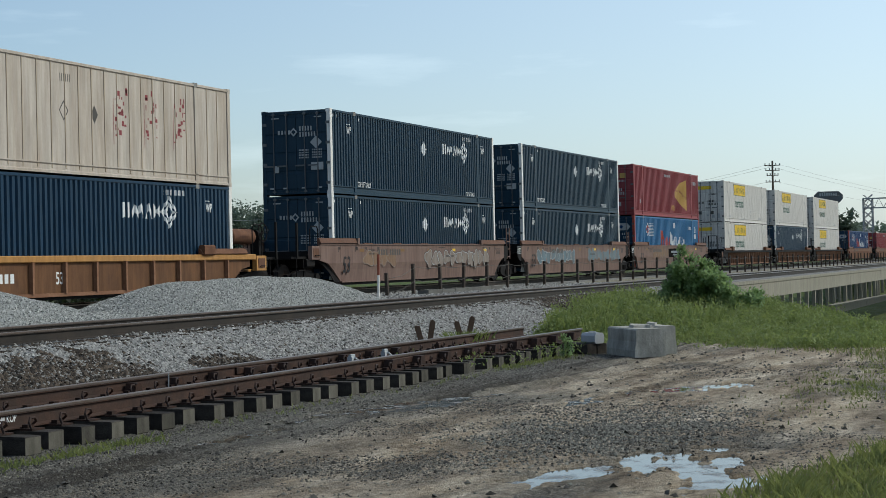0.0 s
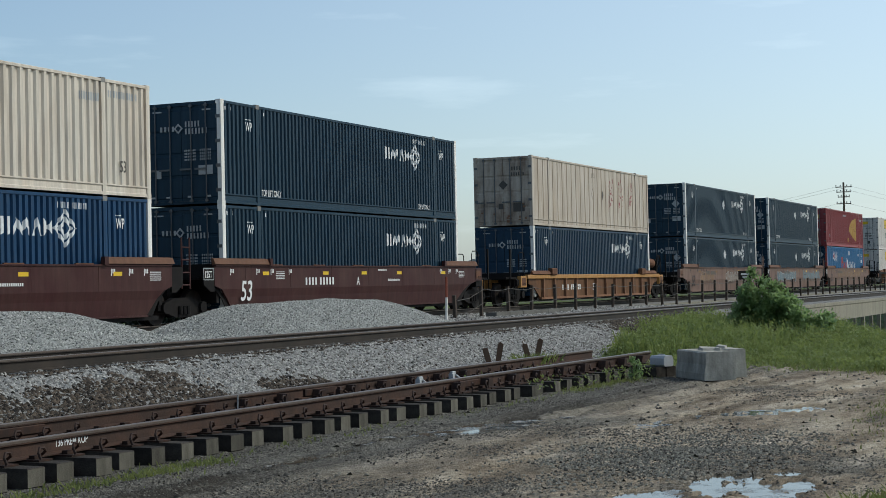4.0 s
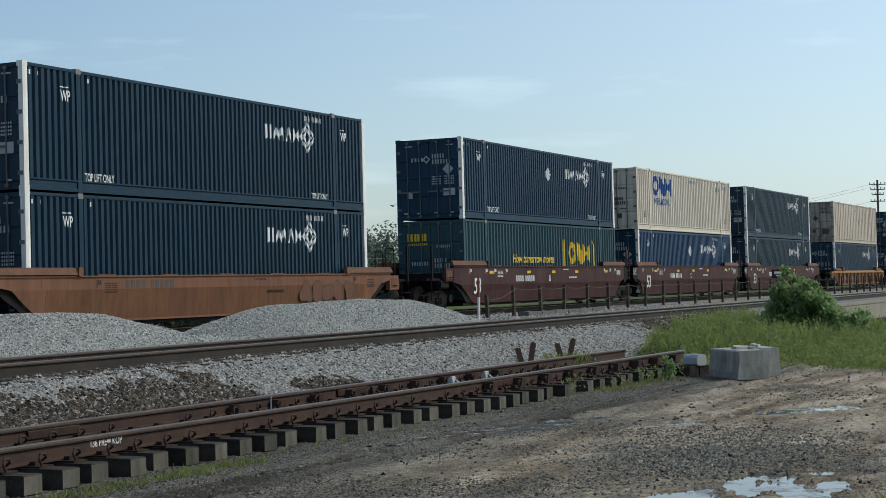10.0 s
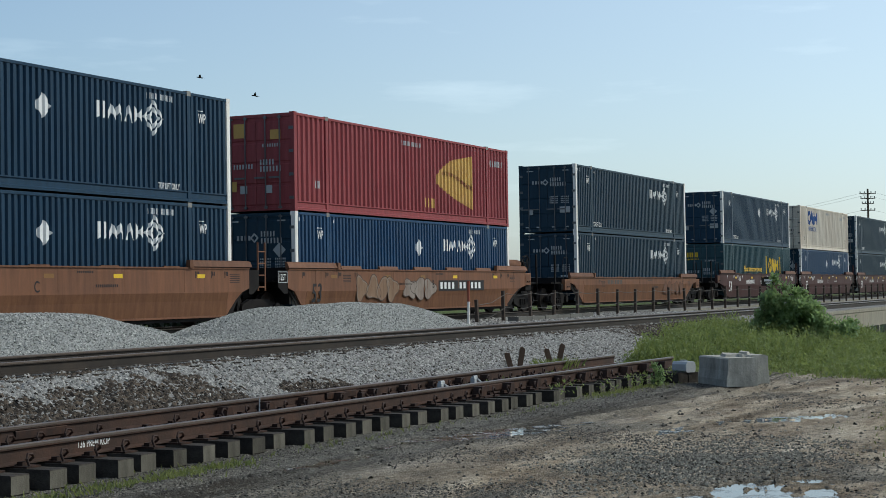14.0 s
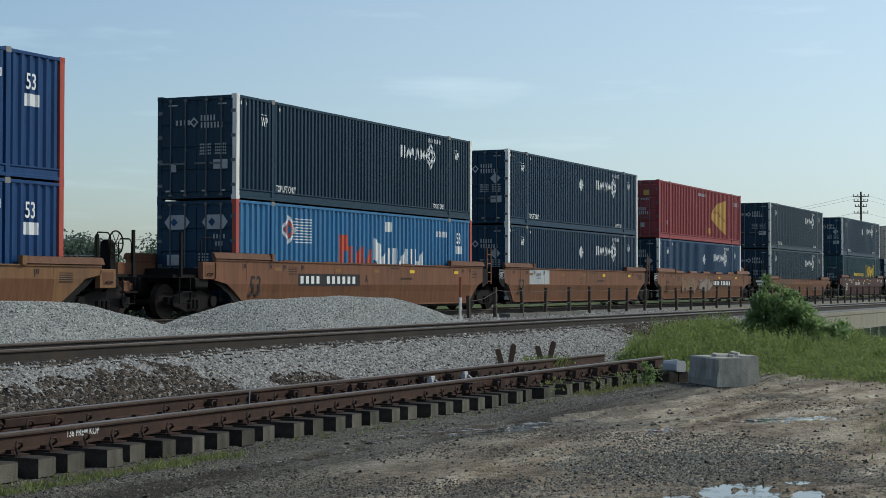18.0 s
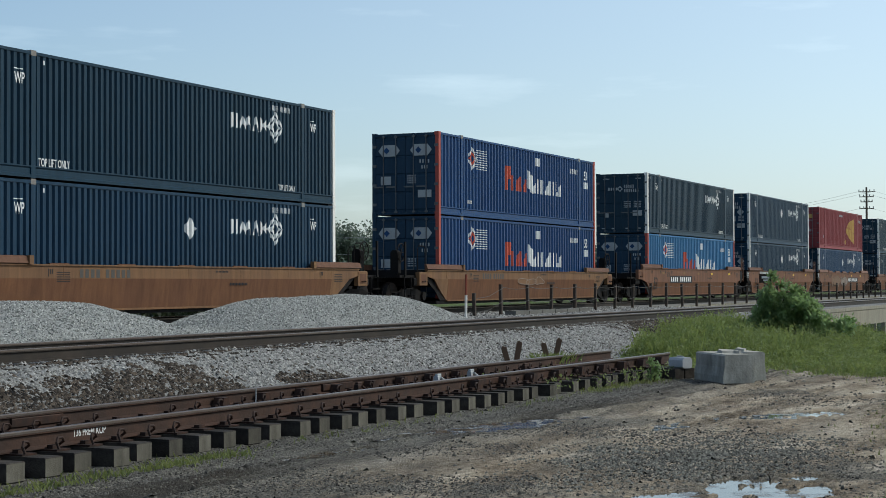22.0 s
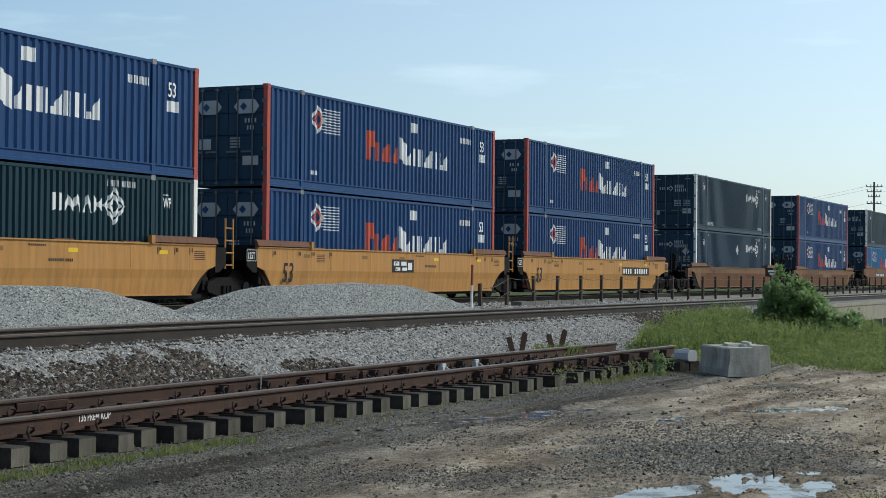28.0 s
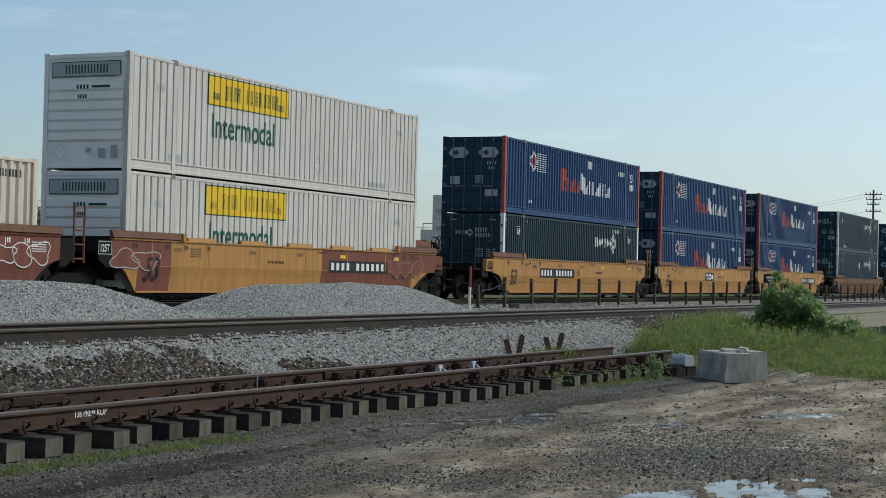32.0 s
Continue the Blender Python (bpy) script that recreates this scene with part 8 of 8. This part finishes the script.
def lattice_tower(x, y, h):
    t = tagged(new("radio_tower"), "slim grey lattice radio tower on the horizon", "radio tower")
    foot = lambda z: 1.15 - 0.85 * z / h
    for k in range(3):
        q = 2 * math.pi * k / 3
        part("leg", Shape().tube([(foot(z) * math.cos(q), foot(z) * math.sin(q), z) for z in np.linspace(0, h, 4)], 0.07, 5).done("leg", M["galv"]), t)
        sh = Shape()
        n = 22
        for i in range(n):
            z0, z1 = h * i / n, h * (i + 1) / n
            q2 = q + 2 * math.pi / 3
            sh.tube([(foot(z0) * math.cos(q), foot(z0) * math.sin(q), z0), (foot(z1) * math.cos(q2), foot(z1) * math.sin(q2), z1)], 0.035, 4)
            sh.tube([(foot(z1) * math.cos(q), foot(z1) * math.sin(q), z1), (foot(z1) * math.cos(q2), foot(z1) * math.sin(q2), z1)], 0.03, 4)
        tagged(part("bracing", sh.done("bracing", M["galv"]), t), kind="stuff")
    for z, r in ((h - 0.4, 1.5), (h - 5.1, 1.4)):
        ring = [(r * math.cos(q), r * math.sin(q), z) for q in np.linspace(0, 2 * math.pi, 13)]
        part("platform", Shape().tube(ring, 0.08, 4).tube([(x_, y_, z_ + 0.7) for x_, y_, z_ in ring], 0.07, 4).done("platform", M["galv"]), t)
    part("antenna", Shape().box(-0.2, 0.2, -0.2, 0.2, h, h + 1.6).box(0.5, 1.0, -0.2, 0.2, h - 0.2, h + 1.2).done("antenna", M["galv"]), t)
    part("drum", Shape().wheel(-0.9, -0.3, 0.3, h - 9, 0.5, 12).done("drum", M["galv"]), t)
    t.matrix_basis = pose(x, y, float(ground_z(x, y)) - 0.2)


lattice_tower(313.8, 248.1, 36.0)


def house(label, cx, cy, l, w, h, turn, wall, roof, windows):
    t = tagged(new("building"), label, "building", "far buildings")
    part("wall", Shape().box(-l / 2, l / 2, -w / 2, w / 2, 0, h).done("wall", M[wall]), t)
    part("roof", Shape().extrude_x([(-w / 2 - 0.4, h), (w / 2 + 0.4, h), (0, h + w * 0.22)], -l / 2 - 0.4, l / 2 + 0.4).done("roof", M[roof]), t)
    for k in range(windows):
        x = -l / 2 + (k + 0.5) * l / windows
        part("window", Shape().box(x - 0.6, x + 0.6, -w / 2 - 0.05, -w / 2 + 0.02, h * 0.35, h * 0.75).done("window", M["black_steel"]), t)
    t.matrix_basis = pose(cx, cy, float(ground_z(cx, cy)) - 0.2, 0, 0, turn)


house("low white shed with a brown roof behind trees", 232.0, 172.0, 26, 10, 4.0, 38, "white", "rust", 5)
house("long low brick-red warehouse on the horizon", 262.0, 160.0, 60, 12, 4.2, 36, "old_rust", "black_steel", 9)
house("low white office by the far track", 300.0, 128.0, 30, 10, 4.5, 25, "white", "galv", 6)


def silo(cx, cy):
    t = tagged(new("grain_elevator"), "tall white grain elevator tower on the horizon", "grain elevator")
    part("tower", Shape().box(-1.5, 1.5, -1.5, 1.5, 0, 22.0).done("tower", M["white"]), t)
    part("headhouse", Shape().box(-4.5, 1.4, -1.3, 1.3, 0, 13.0).done("headhouse", M["white"]), t)
    part("leg_pipe", Shape().tube([(-4.0, -1.6, 14.6), (-1.5, -1.6, 14.6)], 0.12, 5).tube([(-4.0, -1.6, 13), (-4.0, -1.6, 14.6)], 0.12, 5).done("leg_pipe", M["galv"]), t)
    for k in range(4):
        part("window", Shape().box(-0.7, 0.7, -1.56, -1.5, 4 + 4.4 * k, 5.2 + 4.4 * k).done("window", M["galv"]), t)
    t.matrix_basis = pose(cx, cy, -0.6, 0, 0, -62)


silo(380.0, 178.6)


def tower_sign():
    """A tall roadside sign seen over the train: a dark eight-sided board with two rows of pale bars."""
    t = tagged(new("pole_sign"), "dark eight-sided board sign on a tall pole", "sign")
    part("pole", Shape().tube([(0, 0, 0), (0, 0, 9.5)], 0.2, 8).done("pole", M["black_steel"]), t)
    part("board", Shape().extrude_y([(-2.1, 9.9), (-1.5, 9.25), (1.5, 9.25), (2.1, 9.9), (2.1, 10.5), (1.5, 11.05), (-1.5, 11.05), (-2.1, 10.5)], -0.3, 0.3).done("board", M["rod"]), t, "dark eight-sided board")
    tagged(part("sign_lettering", Shape().add([p for k in range(8) for p in [(-1.3 + k * 0.33, -0.31, 10.35), (-1.08 + k * 0.33, -0.31, 10.35), (-1.08 + k * 0.33, -0.31, 10.8), (-1.3 + k * 0.33, -0.31, 10.8)]], [(4 * k, 4 * k + 1, 4 * k + 2, 4 * k + 3) for k in range(8)]).done("sign_lettering", M["mark_grey"]), t), kind="stuff")
    t.matrix_basis = pose(247.4, 36.2, -0.9, 0, 0, -78)


tower_sign()


def gantry():
    t = tagged(new("signal_gantry"), "lattice signal gantry across the far tracks", "signal gantry", kind="")
    for y in (28.1, 12.0):
        for dx in (-0.6, 0.6):
            for dy in (-0.6, 0.6):
                part("leg", Shape().box(228.4 + dx - 0.07, 228.4 + dx + 0.07, y + dy - 0.07, y + dy + 0.07, -1.0, 8.3).done("leg", M["galv"]), t)
        sh = Shape()
        for k in range(8):
            z = k * 1.1
            for dx in (-0.6, 0.6):
                sh.tube([(228.4 + dx, y - 0.6, z), (228.4 + dx, y + 0.6, z + 1.1)], 0.05, 4).tube([(228.4 + dx, y + 0.6, z), (228.4 + dx, y - 0.6, z + 1.1)], 0.05, 4)
        tagged(part("bracing", sh.done("bracing", M["galv"]), t), kind="stuff")
    for z in (6.9, 8.2):
        part("chord", Shape().box(227.8, 227.95, 11.4, 28.7, z, z + 0.14).box(228.85, 229.0, 11.4, 28.7, z, z + 0.14).done("chord", M["galv"]), t)
    sh = Shape()
    for k in range(13):
        y = 12.2 + k * 1.25
        sh.tube([(227.87, y, 6.95), (227.87, y + 0.62, 8.25), (227.87, y + 1.25, 6.95)], 0.05, 4)
    tagged(part("bracing", sh.done("bracing", M["galv"]), t), kind="stuff")
    for y in (25.0, 15.4):
        head = part("signal_head", Shape().box(227.3, 227.55, y - 0.3, y + 0.3, 8.4, 10.2, 0.05).done("signal_head", M["black_steel"]), t, "black signal head")


gantry()


# ---- birds ----
def bird(label):
    t = tagged(new("bird"), label, "bird", "birds in the sky")
    part("body", Shape().tube([(-0.14, 0, 0), (-0.06, 0, 0.01), (0.05, 0, 0.012), (0.11, 0, 0.02), (0.14, 0, 0.015)], 0.032, 6, 0.6).done("body", M["feather"], True), t)
    part("tail", Shape().add([(-0.12, -0.012, 0), (-0.12, 0.012, 0), (-0.23, 0.04, 0), (-0.23, -0.04, 0), (-0.12, 0, 0.012)], [(0, 1, 2, 3), (0, 3, 4), (1, 4, 2), (3, 2, 4)]).done("tail", M["feather"]), t)
    wings = []
    for s in (-1, 1):
        w = part("wing", Shape().add([(0.06, 0, 0), (-0.05, 0, 0), (-0.06, s * 0.14, 0.0), (-0.04, s * 0.28, 0.0), (0.03, s * 0.15, 0.0), (0.0, s * 0.1, 0.012)], [(0, 1, 2, 4), (4, 2, 3), (0, 4, 5), (1, 2, 5)]).done("wing", M["feather"]), t)
        wings.append((w, s))
    return t, wings


BIRDS = [bird("small dark bird flying over the train"), bird("small dark bird gliding over the containers"), bird("small dark bird flying high over the bridge")]


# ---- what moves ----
# the birds' ways: seconds and places; the first two come up from behind the train
FLIGHTS = [
    [(0, (76.0, 62.0, 1.5)), (11.5, (69.5, 34.6, 7.4)), (11.8, (69.9, 33.7, 8.9)), (12, (70.0, 33.3, 9.3)), (12.2, (70.1, 33.1, 9.6)), (12.5, (70.2, 33.1, 10.0)), (13, (69.4, 34.5, 10.35)), (13.5, (67.9, 37.4, 10.2))],
    [(0, (79.0, 64.0, 1.5)), (11.9, (69.4, 35.0, 7.2)), (12.2, (69.2, 35.2, 8.7)), (12.5, (69.0, 35.7, 8.97)), (13, (68.0, 37.3, 9.6)), (13.5, (66.5, 39.9, 10.35))],
    [(18.5, (108.9, 19.8, 15.3)), (19, (108.2, 22.5, 17.1)), (19.5, (107.1, 25.9, 19.1))],
]
def run_at(t):
    return float(np.interp(t, np.arange(len(RUN)) * 0.5, RUN))


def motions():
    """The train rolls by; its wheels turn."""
    times = [k * 0.5 for k in range(len(RUN))]
    for ob, x, z in MOVERS:
        walk(ob, [(t, pose(x + s, TRAIN_Y, z)) for t, s in zip(times, RUN)])
    turns = [k / 15 for k in range(481)]
    for ob, dx in WHEELS:
        walk(ob, [(t, pose(dx, 0, 0.457, 0, math.degrees((run_at(t) - RUN[0]) / 0.457) % 360)) for t in turns])

    flaps = [k * 0.1 for k in range(321)]
    for k, ((ob, wings), way) in enumerate(zip(BIRDS, FLIGHTS)):
        pts = [(t, Vector(p)) for t, p in way]
        v0, v1 = (pts[1][1] - pts[0][1]) / (pts[1][0] - pts[0][0]), (pts[-1][1] - pts[-2][1]) / (pts[-1][0] - pts[-2][0])
        v0, v1 = Vector((v0.x, v0.y, -9.0)), Vector((v1.x, v1.y, max(4.0, v1.z)))
        rows = ([(0.0, pts[0][1] - v0 * pts[0][0])] if pts[0][0] else []) + pts + [(32.0, pts[-1][1] + v1 * (32.0 - pts[-1][0]))]
        keyed = []
        for (t, p), (_, q) in zip(rows, rows[1:] + [(0, rows[-1][1] + v1)]):
            keyed.append((t, pose(*p, 0, -6, math.degrees(math.atan2(q.y - p.y, q.x - p.x)))))
        walk(ob, keyed)
        for wing, s in wings:
            walk(wing, [(t, pose(0, 0, 0.01, s * 38 * math.sin(t * 14 + k), 0, 0)) for t in flaps])


motions()
